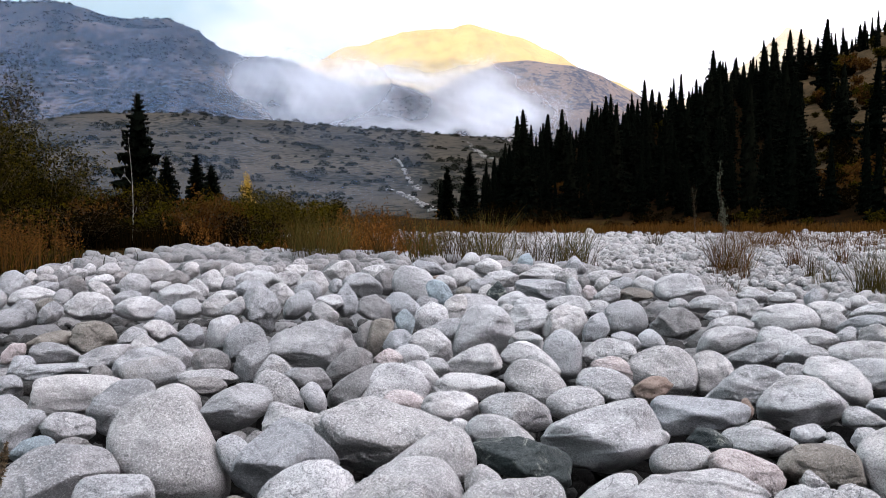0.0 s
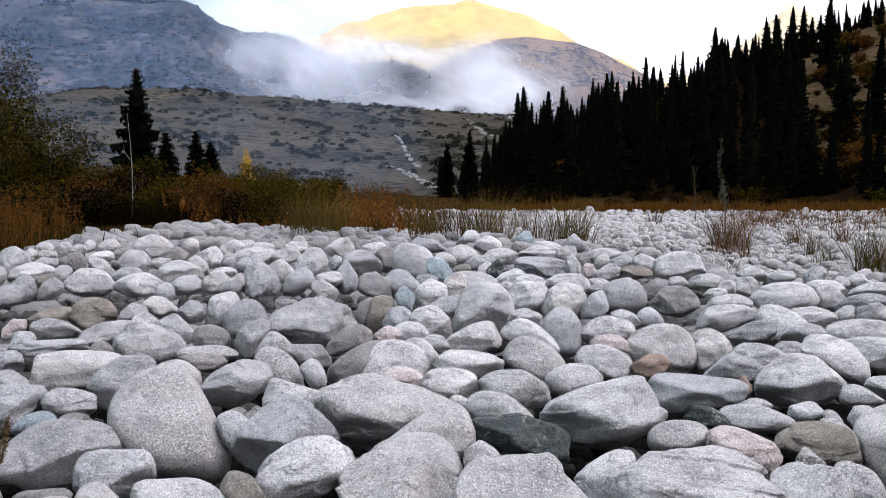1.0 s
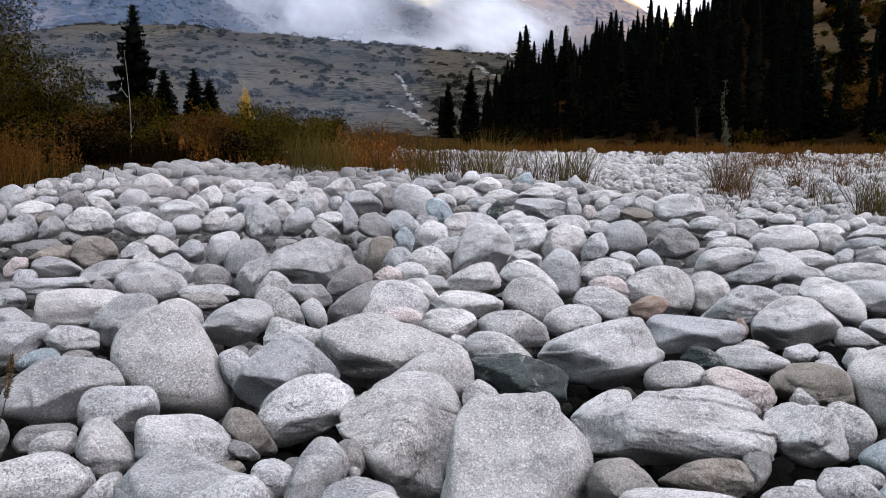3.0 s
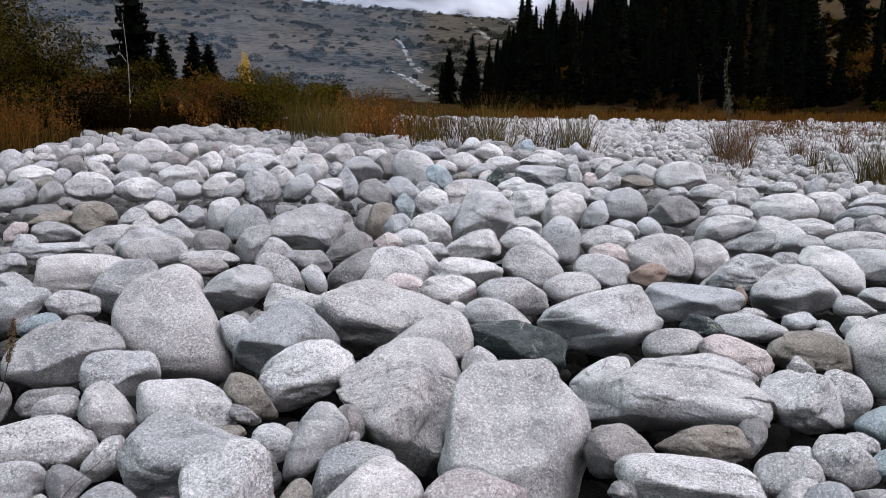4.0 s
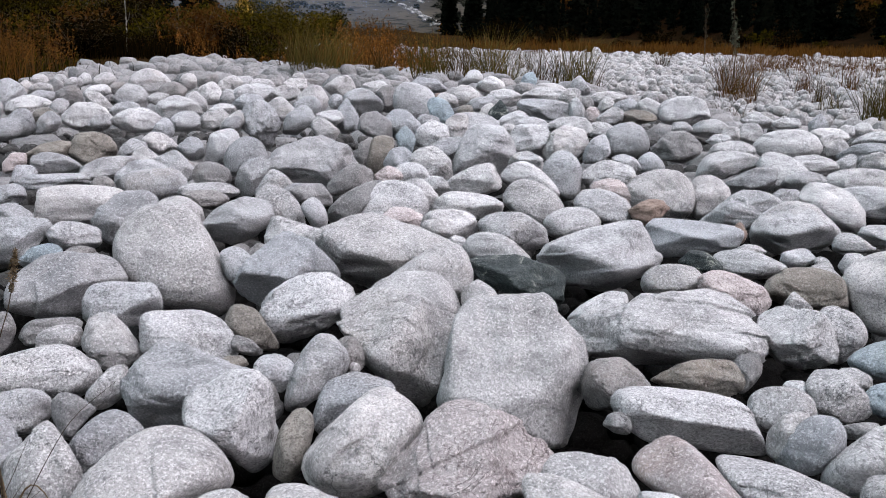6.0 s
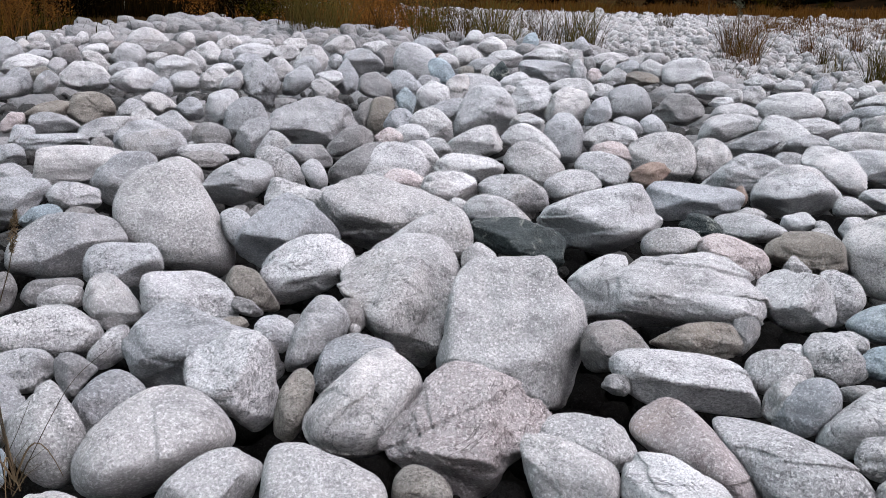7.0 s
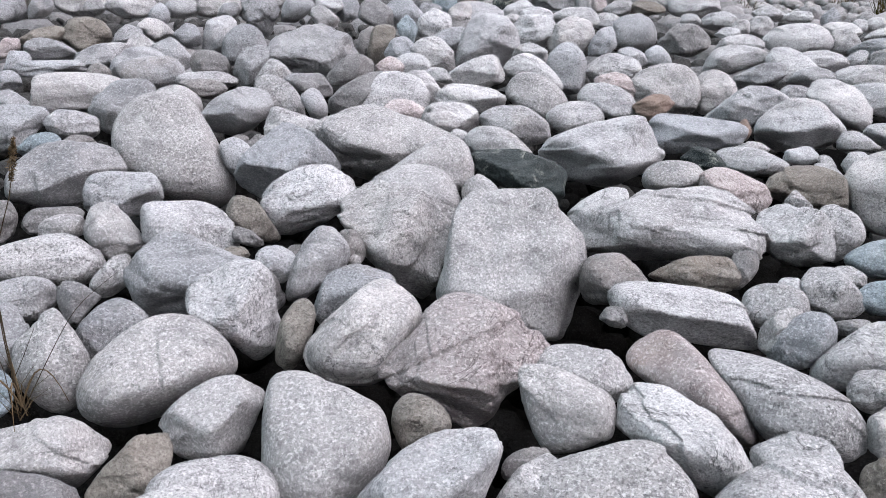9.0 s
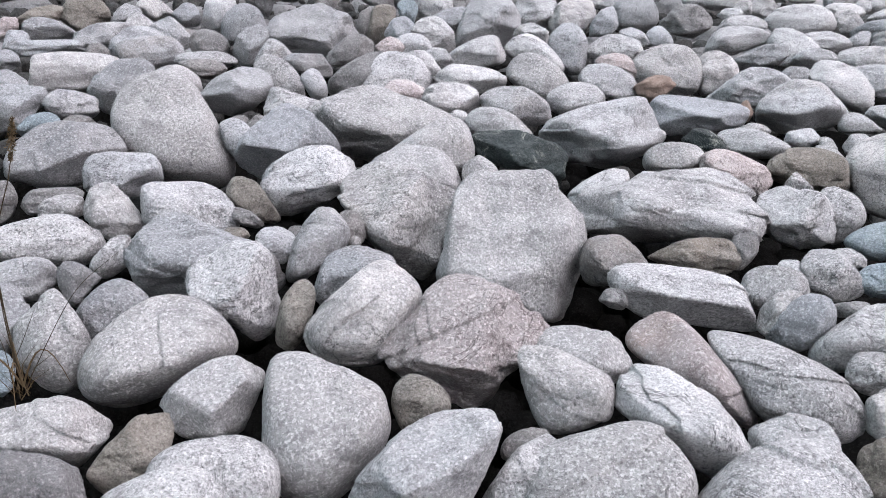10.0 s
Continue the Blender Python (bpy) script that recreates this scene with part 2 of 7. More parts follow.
def leafy(name, a, b, c, rough=0.8, thin=0.25):
    n = Nodes(name, rough, 0.0)
    r = n.island()
    col = n.ramp(r, (0.0, a), (0.5, b), (1.0, c))
    col = n.mix(n.ramp(n.each(), (0.0, 0.0), (1.0, 0.35)), col, tuple(0.6 * v for v in a))
    n.done(col)
    if thin:
        t = n.add("ShaderNodeBsdfTranslucent")
        m = n.add("ShaderNodeMixShader")
        m.inputs[0].default_value = thin
        n.link(col, t.inputs["Color"])
        n.link(n.bsdf.outputs[0], m.inputs[1])
        n.link(t.outputs[0], m.inputs[2])
        n.link(m.outputs[0], n.tree.nodes["Material Output"].inputs["Surface"])
    return n.mat


def bark_of(name, a, b, scale=20):
    n = Nodes(name, 0.95, 0.0)
    f = n.noise(scale, 6, 0.7)
    return n.done(n.mix(n.ramp(f, (0.4, 0.0), (0.6, 1.0)), a, b), n.bump(f, 0.8, 0.01))


# needles nearly black, with the crowns' inner shade in the colour
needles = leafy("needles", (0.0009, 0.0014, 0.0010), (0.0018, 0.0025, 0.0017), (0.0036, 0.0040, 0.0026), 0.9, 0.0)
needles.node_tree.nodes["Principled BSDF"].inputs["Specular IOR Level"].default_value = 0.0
leaf_olive = leafy("leaf_olive", (0.0078, 0.0066, 0.0007), (0.0247, 0.0191, 0.0018), (0.0567, 0.0389, 0.0035))
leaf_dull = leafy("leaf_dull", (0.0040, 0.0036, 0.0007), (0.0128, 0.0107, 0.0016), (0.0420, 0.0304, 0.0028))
# brown leaf colour lowered to stand for the thicket's inner shade
leaf_brown_shade = leafy("leaf_brown_shade", (0.0016, 0.0012, 0.0005), (0.0044, 0.0030, 0.0010), (0.0104, 0.0057, 0.0016))
leaf_gold = leafy("leaf_gold", (0.30, 0.19, 0.03), (0.42, 0.27, 0.04), (0.36, 0.20, 0.03))
leaf_rust = leafy("leaf_rust", (0.0363, 0.0154, 0.0042), (0.0559, 0.0238, 0.0056), (0.0448, 0.0252, 0.0056))
leaf_sage = leafy("leaf_sage", (0.045, 0.05, 0.035), (0.065, 0.07, 0.05), (0.08, 0.08, 0.055))
straw = leafy("straw", (0.0276, 0.0152, 0.0050), (0.0468, 0.0276, 0.0100), (0.0193, 0.0116, 0.0038))
reed_rust = leafy("reed_rust", (0.0369, 0.0148, 0.0039), (0.0984, 0.0418, 0.0098), (0.0172, 0.0098, 0.0039))
belt_grass = leafy("belt_grass", (0.0512, 0.0208, 0.0044), (0.0827, 0.0380, 0.0090), (0.0256, 0.0111, 0.0034))
plume_tan = leafy("plume", (0.0593, 0.0223, 0.0049), (0.1394, 0.0525, 0.0111), (0.1812, 0.0820, 0.0216))
broom_green = leafy("broom_green", (0.0263, 0.0238, 0.0063), (0.0551, 0.0428, 0.0116), (0.0892, 0.0571, 0.0184))
bark = bark_of("bark", (0.035, 0.028, 0.02), (0.075, 0.06, 0.045))
pale_bark = bark_of("pale_bark", (0.05, 0.046, 0.042), (0.20, 0.19, 0.175), 8)
twig_bark = bark_of("twig_bark", (0.0350, 0.0262, 0.0175), (0.0595, 0.0455, 0.0315), 30)

# ---- the lie of the land ----
def ease(a, b, v):
    v = np.clip((np.asarray(v, float) - a) / (b - a), 0, 1)
    return v * v * (3 - 2 * v)


def bank_edge(x):
    """How far ahead the boulder bank ends, before the lower river bed."""
    x = np.asarray(x, float)
    return np.clip(np.where(x > 2, 15 - 2.0 * (x - 2), 15 - 0.78 * (x - 2)), 7.5, 24)


def bank(x, y):
    """Mean height of the boulders' middles."""
    y = np.asarray(y, float)
    return 0.42 * ease(2.5, 9, y) - 0.75 * ease(0, 5, y - bank_edge(x)) * ease(-8.5, -6, x)


def ripple(x, y, size, seed):
    """Smooth rolling relief about 1 high, from a few crossed waves at three scales."""
    rng = np.random.default_rng(seed)
    out = np.zeros(np.broadcast(x, y).shape)
    for octave in range(5):
        for _ in range(4):
            a, ph = rng.uniform(0, 2 * np.pi, 2)
            k = 2 * np.pi / size * 2 ** octave * rng.uniform(0.7, 1.4)
            out = out + np.sin(k * (np.cos(a) * x + np.sin(a) * y) + ph + 0.8 * out) * 0.55 ** octave * 0.4
    return out


def sheet(name, X, Y, Z, material, smooth=True):
    """A grid of places as one mesh."""
    n, m = X.shape
    me = bpy.data.meshes.new(name)
    co = np.stack([X, Y, Z], -1).reshape(-1, 3)
    i = np.arange(n * m).reshape(n, m)
    quads = np.stack([i[:-1, :-1], i[:-1, 1:], i[1:, 1:], i[1:, :-1]], -1).reshape(-1, 4)
    me.from_pydata(co.tolist(), [], quads.tolist())
    me.polygons.foreach_set("use_smooth", [smooth] * len(me.polygons))
    me.materials.append(material)
    me.update()
    return new(name, me)


# the ground, one sheet to the horizon
RAD = np.concatenate([np.linspace(0.2, 30, 90), np.geomspace(31, 4800, 70)])
ANG = np.linspace(0, 2 * np.pi, 241)
R, A = np.meshgrid(RAD, ANG, indexing="ij")
GX, GY = R * np.sin(A), R * np.cos(A)
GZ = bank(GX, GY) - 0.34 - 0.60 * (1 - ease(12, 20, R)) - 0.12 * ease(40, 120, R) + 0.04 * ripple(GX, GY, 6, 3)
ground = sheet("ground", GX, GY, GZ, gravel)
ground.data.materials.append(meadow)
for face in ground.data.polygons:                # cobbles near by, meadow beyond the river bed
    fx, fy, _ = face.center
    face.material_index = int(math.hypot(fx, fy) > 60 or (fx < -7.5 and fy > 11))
tagged(ground, "gravelly soil beneath the boulders, darkened as gap shade, and meadow", "ground", kind="structure")


def slope(name, material, u, v, r0, r1, top, rough, size, seed, fall=0.35, back=0.5):
    """A mountainside seen from the valley: u across, v from foot to crest and down its back.
    top(u) is the crest's rise per metre of distance."""
    U, V = np.meshgrid(u, v, indexing="ij")
    f, c = r0(U), r1(U)
    r = f + (c - f) * V
    x, y = U * r, r
    crest = EYE + c * top(U)
    up = np.clip(V, 0, 1)
    z = -0.8 + (crest + 0.8) * (0.75 * up + 0.25 * ease(0, 1, up)) - np.clip(V - 1, 0, None) * fall * crest / back
    z = z + rough * ripple(x, y, size, seed) * np.clip(V, 0, 1) * (0.35 + 0.65 * np.abs(np.clip(V, 0, 1.5) - 1) ** 0.6)
    return tagged(sheet(name, x, y, z, material), kind="structure"), (U, V, x, y, z)


def level(*points):
    us, ss = zip(*points)
    return lambda u: np.interp(u, us, ss)


# the wooded hill
hill_r0 = lambda u: np.clip(240 - 190 * u, 130, 260)
hill_r1 = lambda u: hill_r0(u) + 70 + 300 * np.clip(u, 0, 0.8)
hill_top = lambda u: np.interp(u, (-0.02, 0.0, 0.064, 0.13, 0.21, 0.277, 0.357, 0.42, 0.47, 0.52, 0.8, 1.6),
                               (-0.013, -0.012, 0.034, 0.071, 0.098, 0.116, 0.148, 0.168, 0.190, 0.213, 0.27, 0.27))


def hill(u, v):
    r = hill_r0(u) + (hill_r1(u) - hill_r0(u)) * v
    crest = EYE + hill_r1(u) * hill_top(u)
    up = np.clip(v, 0, 1)
    return u * r, r, -0.8 + (crest + 0.8) * (0.75 * up + 0.25 * ease(0, 1, up)) - np.clip(v - 1, 0, None) * 0.35 * crest / 0.5


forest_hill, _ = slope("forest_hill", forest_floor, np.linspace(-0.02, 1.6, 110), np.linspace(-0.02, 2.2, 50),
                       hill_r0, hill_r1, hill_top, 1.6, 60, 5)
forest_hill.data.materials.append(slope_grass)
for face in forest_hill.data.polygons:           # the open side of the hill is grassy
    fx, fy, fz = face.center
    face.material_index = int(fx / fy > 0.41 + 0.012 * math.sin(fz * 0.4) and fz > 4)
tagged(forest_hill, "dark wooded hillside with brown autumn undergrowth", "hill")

# the low grazed hill with scattered bushes
low_r0, low_r1 = (lambda u: 240 + 0 * u), (lambda u: 800 + 250 * u)
low_top = level((-1.4, 0.05), (-0.52, 0.10), (-0.43, 0.116), (-0.30, 0.115), (-0.19, 0.105), (-0.06, 0.095), (0.06, 0.085), (0.2, 0.05), (0.5, 0.02))
grazed_hill, LOW = slope("grazed_hill", hill_grass, np.linspace(-1.3, 0.45, 180), np.linspace(0, 1.8, 80),
                         low_r0, low_r1, low_top, 4.0, 260, 8)
tagged(grazed_hill, "brown grassy hillside dotted with dark bushes", "hill")

# the big shaded ridge
ridge_top = level((-1.6, 0.16), (-0.9, 0.23), (-0.52, 0.249), (-0.38, 0.232), (-0.32, 0.224), (-0.285, 0.209), (-0.255, 0.19), (-0.23, 0.181),
                  (-0.17, 0.171), (-0.10, 0.150), (-0.03, 0.138), (0.03, 0.106), (0.12, 0.06), (0.3, 0.02))
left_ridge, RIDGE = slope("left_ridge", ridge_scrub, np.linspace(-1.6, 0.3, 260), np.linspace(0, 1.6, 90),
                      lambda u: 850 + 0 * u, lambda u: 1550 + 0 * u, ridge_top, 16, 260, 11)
tagged(left_ridge, "blue-grey shaded mountain ridge covered in low scrub", "mountain")

# the far spur in shade and the peak in the sun
spur_top = level((-0.2, 0.09), (-0.02, 0.140), (0.03, 0.162), (0.06, 0.174), (0.10, 0.175), (0.145, 0.170), (0.185, 0.159), (0.22, 0.142), (0.30, 0.10), (0.6, 0.05))
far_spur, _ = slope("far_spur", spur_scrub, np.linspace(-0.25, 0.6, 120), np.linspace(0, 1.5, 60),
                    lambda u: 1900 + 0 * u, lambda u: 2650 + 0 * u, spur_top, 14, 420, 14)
tagged(far_spur, "brownish mountain spur with rocky scrub in shade", "mountain")
peak_top = level((-0.6, 0.10), (-0.15, 0.178), (-0.11, 0.192), (-0.055, 0.208), (0.0, 0.217), (0.024, 0.219), (0.05, 0.215), (0.08, 0.205), (0.12, 0.190),
                 (0.17, 0.165), (0.22, 0.147), (0.28, 0.11), (0.6, 0.08))
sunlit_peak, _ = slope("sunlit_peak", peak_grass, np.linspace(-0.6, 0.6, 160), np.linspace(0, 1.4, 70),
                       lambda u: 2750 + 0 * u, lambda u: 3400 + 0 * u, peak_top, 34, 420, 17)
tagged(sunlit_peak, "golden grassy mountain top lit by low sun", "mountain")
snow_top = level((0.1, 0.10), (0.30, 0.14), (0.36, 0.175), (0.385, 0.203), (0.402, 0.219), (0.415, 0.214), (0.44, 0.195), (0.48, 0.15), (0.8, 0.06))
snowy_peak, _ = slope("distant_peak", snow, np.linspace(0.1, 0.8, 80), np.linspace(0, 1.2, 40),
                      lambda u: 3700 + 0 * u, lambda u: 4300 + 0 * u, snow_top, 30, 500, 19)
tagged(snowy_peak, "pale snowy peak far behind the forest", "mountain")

# unseen ridges added behind the camera to keep the low sun off the valley
TH = np.linspace(radians(70), radians(318), 120)
QQ = np.linspace(0, 1.6, 24)
T2, Q2 = np.meshgrid(TH, QQ, indexing="ij")
RR = 900 + 1250 * Q2
away = ease(radians(70), radians(120), T2) * (1 - ease(radians(285), radians(318), T2))
ZZ = -1 + (60 + 780 * away) * np.clip(Q2, 0, 1) ** 0.9 - 500 * np.clip(Q2 - 1, 0, None) * away + 14 * ripple(RR * np.sin(T2), RR * np.cos(T2), 500, 23) * np.clip(1.6 - Q2, 0, 1) * np.clip(Q2, 0, 1)
shading_ridge = tagged(sheet("shading_ridge", RR * np.sin(T2), RR * np.cos(T2), ZZ, ridge_scrub),
                       "long unseen mountain ridge added behind the river bank to block the sun", "mountain", kind="structure")

# ---- the fog bank in the side valley ----
fog_n = Nodes("fog", 1.0, 0.0)
fog_d, fog_t, fog_a = fog_n.add("ShaderNodeBsdfDiffuse"), fog_n.add("ShaderNodeBsdfTranslucent"), fog_n.add("ShaderNodeAddShader")
fog_c, fog_m, fog_at = fog_n.add("ShaderNodeBsdfTransparent"), fog_n.add("ShaderNodeMixShader"), fog_n.add("ShaderNodeAttribute")
fog_at.attribute_name = "mist"
for s in (fog_d, fog_t):
    s.inputs["Color"].default_value = (0.40, 0.415, 0.455, 1)
    fog_n.link(s.outputs[0], fog_a.inputs[0 if s is fog_d else 1])
wisps = fog_n.ramp(fog_n.noise(0.009, 5, 0.5, 0.8), (0.25, 0.86), (0.70, 1.0))
fog_n.link(fog_n.math("MULTIPLY", fog_at.outputs["Fac"], wisps), fog_m.inputs[0])
fog_n.link(fog_c.outputs[0], fog_m.inputs[1])
fog_n.link(fog_a.outputs[0], fog_m.inputs[2])
fog_n.link(fog_m.outputs[0], fog_n.tree.nodes["Material Output"].inputs["Surface"])


# blue tinted sheets stand in for distance haze before ridge and hill
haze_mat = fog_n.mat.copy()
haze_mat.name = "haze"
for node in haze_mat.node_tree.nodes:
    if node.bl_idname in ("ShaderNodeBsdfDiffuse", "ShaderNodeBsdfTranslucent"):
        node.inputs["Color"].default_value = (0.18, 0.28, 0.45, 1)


def veil(name, r, density, seed, u0, u1, s0, s1, material):
    """One see-through sheet that stands for mist and haze at the distance r, thick or thin as density(u, s) says."""
    u, s = np.meshgrid(np.linspace(u0, u1, 120), np.linspace(s0, s1, 60), indexing="ij")
    wob = ripple(u * 1000, s * 1000, 120, seed)
    rr = r + 2 * wob
    ob = sheet(name, u * rr, rr, EYE + s * rr, material)
    at = ob.data.attributes.new("mist", "FLOAT", "POINT")
    at.data.foreach_set("value", np.clip(density(u, s, wob), 0, 1).reshape(-1))
    return ob


fog = tagged(new("fog_bank"), "white morning fog across the side valley, with blue haze sheets", "fog", kind="stuff")
#   plumes of the bank: across, up, their half widths, and how thick
def puffs(*rows):
    return lambda u, s, w: 1 - np.prod([1 - d * np.exp(-(((u + 0.010 * w - a) / p) ** 2 + ((s + 0.007 * w - b) / q) ** 2) ** 0.95) for a, b, p, q, d in rows], axis=0)


plume = puffs((-0.165, 0.140, 0.052, 0.040, 0.78), (-0.215, 0.170, 0.035, 0.022, 0.40), (-0.11, 0.150, 0.045, 0.022, 0.78), (-0.10, 0.125, 0.05, 0.022, 0.2))
body = puffs((-0.05, 0.157, 0.085, 0.012, 0.92), (0.04, 0.130, 0.045, 0.030, 0.99), (0.085, 0.115, 0.038, 0.020, 0.97), (-0.04, 0.099, 0.09, 0.008, 0.5), (-0.09, 0.112, 0.05, 0.016, 0.25), (0.045, 0.104, 0.05, 0.014, 0.8))
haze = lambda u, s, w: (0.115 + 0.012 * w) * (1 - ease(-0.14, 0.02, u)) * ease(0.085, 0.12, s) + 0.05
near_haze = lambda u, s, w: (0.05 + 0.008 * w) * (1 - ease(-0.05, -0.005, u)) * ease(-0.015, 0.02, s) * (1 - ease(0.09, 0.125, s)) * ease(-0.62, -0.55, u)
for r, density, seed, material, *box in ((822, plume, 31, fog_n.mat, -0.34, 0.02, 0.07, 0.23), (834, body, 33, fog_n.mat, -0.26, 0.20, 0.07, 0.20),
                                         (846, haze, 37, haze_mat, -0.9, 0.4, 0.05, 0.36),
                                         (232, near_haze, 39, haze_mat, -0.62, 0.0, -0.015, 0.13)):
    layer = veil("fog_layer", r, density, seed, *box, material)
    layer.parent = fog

# ---- boulders ----
def ball(level_of):
    bm = bmesh.new()
    bmesh.ops.create_icosphere(bm, subdivisions=level_of, radius=1)
    v = np.array([p.co[:] for p in bm.verts])
    f = np.array([[p.index for p in q.verts] for q in bm.faces])
    bm.free()
    return v, f


BALLS = {k: ball(k) for k in (1, 2, 3, 4, 5, 6)}


def waves(rng, v, k, n=5):
    """Smooth random relief, about -2 to 2, with k bumps to the unit."""
    w = np.zeros(len(v))
    for _ in range(n):
        w += np.sin(v @ (rng.normal(size=3) * k) + rng.uniform(0, 6.3) + 0.9 * w)
    return w


def pebble(detail, seed, square=2.4, cuts=5, lump=0.10, keep=0.9):
    """A small water-worn stone that fills the cube from -1 to 1: a rounded block, flattened by a few old break faces."""
    rng = np.random.default_rng(seed)
    v, f = BALLS[detail]
    v = v / (np.abs(v) ** square).sum(1, keepdims=True) ** (1 / square)
    for _ in range(cuts):
        m = rng.normal(size=3)
        m /= np.linalg.norm(m)
        over = np.clip(v @ m - rng.uniform(keep - 0.24, keep), 0, None)
        v = v - (over * 0.8)[:, None] * m
    for k, amp in ((1.3, lump), (2.8, lump * 0.55)):
        v = v * (1 + amp * 0.45 * waves(rng, v, k))[:, None]
    lo, hi = v.min(0), v.max(0)
    return (v - (lo + hi) / 2) / ((hi - lo) / 2), f


def stone_mesh(name, v, f, material):
    me = bpy.data.meshes.new(name)
    me.from_pydata(v.tolist(), [], f.tolist())
    me.polygons.foreach_set("use_smooth", [True] * len(f))
    me.materials.append(material)
    me.update()
    return me


ROCK_LABELS = {"w": "pale grey speckled granite boulder worn smooth", "s": "mid-grey speckled granite boulder", "g": "dull dark grey granite boulder", "b": "bluish grey river boulder",
               "n": "brownish weathered boulder", "p": "pinkish grey granite boulder", "r": "rust-red angular broken stone",
               "d": "dark green angular stone with pale patches"}
#   how crisp the outline and the old breaks are, how boxy in depth, the number of breaks, relief, ledges
SHAPES = {"o": (6, 9, 2.1, 2, 0.022, 3), "r": (9, 22, 2.5, 6, 0.044, 7), "a": (14, 30, 2.8, 9, 0.074, 13), "b": (11, 22, 3.2, 5, 0.036, 6)}


def worn(detail, seed, shape, sides, broken=()):
    """A water-worn stone about 2 across: faces round its outline as the camera sees it (degrees clockwise from the top,
    distance), a few old breaks in front (degrees round, degrees turned to the front, distance), then lumps, ledges and
    cracks."""
    rng = np.random.default_rng(seed)
    u, f = BALLS[detail]
    blunt, crisp, boxy, breaks, relief, ledges = SHAPES[shape]
    if not sides:
        n = int(rng.integers(5, 8))
        sides = [((k + rng.uniform(-0.3, 0.3)) * 360 / n, rng.uniform(0.84, 1.04)) for k in range(n)]
    rim = sum(np.clip((u[:, 0] * math.sin(radians(a)) + u[:, 2] * math.cos(radians(a))) / d, 0, None) ** blunt for a, d in sides)
    whole = (rim ** (boxy / blunt) + np.abs(u[:, 1]) ** boxy) ** (blunt / boxy)
    cut = whole ** (crisp / blunt)
    for k in range(max(breaks, len(broken))):
        if k < len(broken):
            a, t, d = radians(broken[k][0]), radians(broken[k][1]), broken[k][2]
        elif k == 0:                                   # most get a broad face turned up and to the camera, to catch the sky's light
            a, t, d = radians(rng.normal() * 22), radians(rng.uniform(40, 62)), rng.uniform(0.68, 0.82)
        elif k == 1 and not broken:
            a, t, d = radians(rng.normal() * 70), radians(rng.uniform(55, 85)), rng.uniform(0.62, 0.85)
        else:
            a, t, d = rng.uniform(0, 6.28), radians(rng.uniform(20, 60)), rng.uniform(0.74, 0.95)
        d = max(math.cos(t) * (0.92 if k < len(broken) else 1.05), d)
        m = np.array([math.sin(a) * math.cos(t), -math.sin(t) * (1 if k < 4 else rng.choice((1, -1))), math.cos(a) * math.cos(t)])
        cut = cut + np.clip((u + 0.03 * np.sin(u[:, [1, 2, 0]] * 7 + k)) @ m / d, 0, None) ** crisp
    v = u / cut[:, None] ** (1 / crisp)
    fine = detail > 3
    v = v * (1 + relief * (0.30 * waves(rng, v, 1.6) + 0.22 * waves(rng, v, 3.4)))[:, None]
    if detail > 2:
        #   dents and rough patches, then grain
        rough = np.clip(0.35 + 0.5 * waves(rng, v, 1.8, 3), 0, 1)
        ridged = 1.0 - 1.6 * np.abs(waves(rng, v, 6.0, 4)) ** 0.7
        v = v * (1 + relief * rough * 0.16 * ridged)[:, None]
    if fine:
        v = v * (1 + relief * rough * 0.10 * (1.0 - 1.6 * np.abs(waves(rng, v, 13.0, 4)) ** 0.7))[:, None]
        v = v * (1 + relief * 0.05 * waves(rng, v, 27.0, 4))[:, None]
    if detail > 5:
        v = v * (1 + relief * rough * 0.05 * (1.0 - 1.6 * np.abs(waves(rng, v, 45.0, 4)) ** 0.7))[:, None]
    width = {6: 0.014, 5: 0.024, 4: 0.045}.get(detail, 0.1)
    for _ in range(ledges if fine else 0):
        m, g, g2 = rng.normal(size=3), rng.normal(size=3) * 3, rng.normal(size=3) * 1.6
        m /= np.linalg.norm(m)
        at = v @ m - rng.uniform(-0.6, 0.6) + 0.07 * np.sin(v @ g + rng.uniform(0, 6)) + 0.02 * np.sin(v @ g * 3.1)
        where = np.clip(0.2 + 1.3 * np.sin(v @ g2 + rng.uniform(0, 6)), 0, 1)
        step = rng.uniform(0.010, 0.034) * np.tanh(at / width) * np.exp(-(at / 0.30) ** 2)
        v = v * (1 + where * (step - rng.uniform(0.012, 0.032) * np.exp(-(at / width) ** 2)))[:, None]
    return v, f


count = 0
RESTING = []                                    # plan of the boulders: x, y, half width, half depth, turn


def boulder(x, y, z, wide, deep, high, turn, nod, shape, kind, sides=(), broken=()):
    """One stone, placed and shaped to fit the camera's view: its middle, its size, how it is turned and nods to face
    the camera, and the faces of its outline.
    """
    global count
    count += 1
    big = max(wide, high) / max(y, 1.0)
    v, f = worn(6 if big > 0.15 else 5 if big > 0.05 else 4 if big > 0.028 else 3, 100 + count, shape, sides, broken)
    ob = new("boulder", stone_mesh("boulder", v * np.array([wide, deep, high]) / 2, f, STONES[kind]))
    ob.matrix_basis = pose(x, y, z) @ pose(0, 0, 0, 0, 0, turn) @ pose(0, 0, 0, nod)
    RESTING.append((x, y, wide / 2, deep / 2, radians(turn)))
    look_of = {"o": "rounded ", "a": "angular ", "b": "blocky ", "r": ""}[shape]
    where = " far along the bank" if y > 8 else " among other boulders"
    return tagged(ob, look_of + ROCK_LABELS[kind] + where, "boulder", "boulders of the river bank")


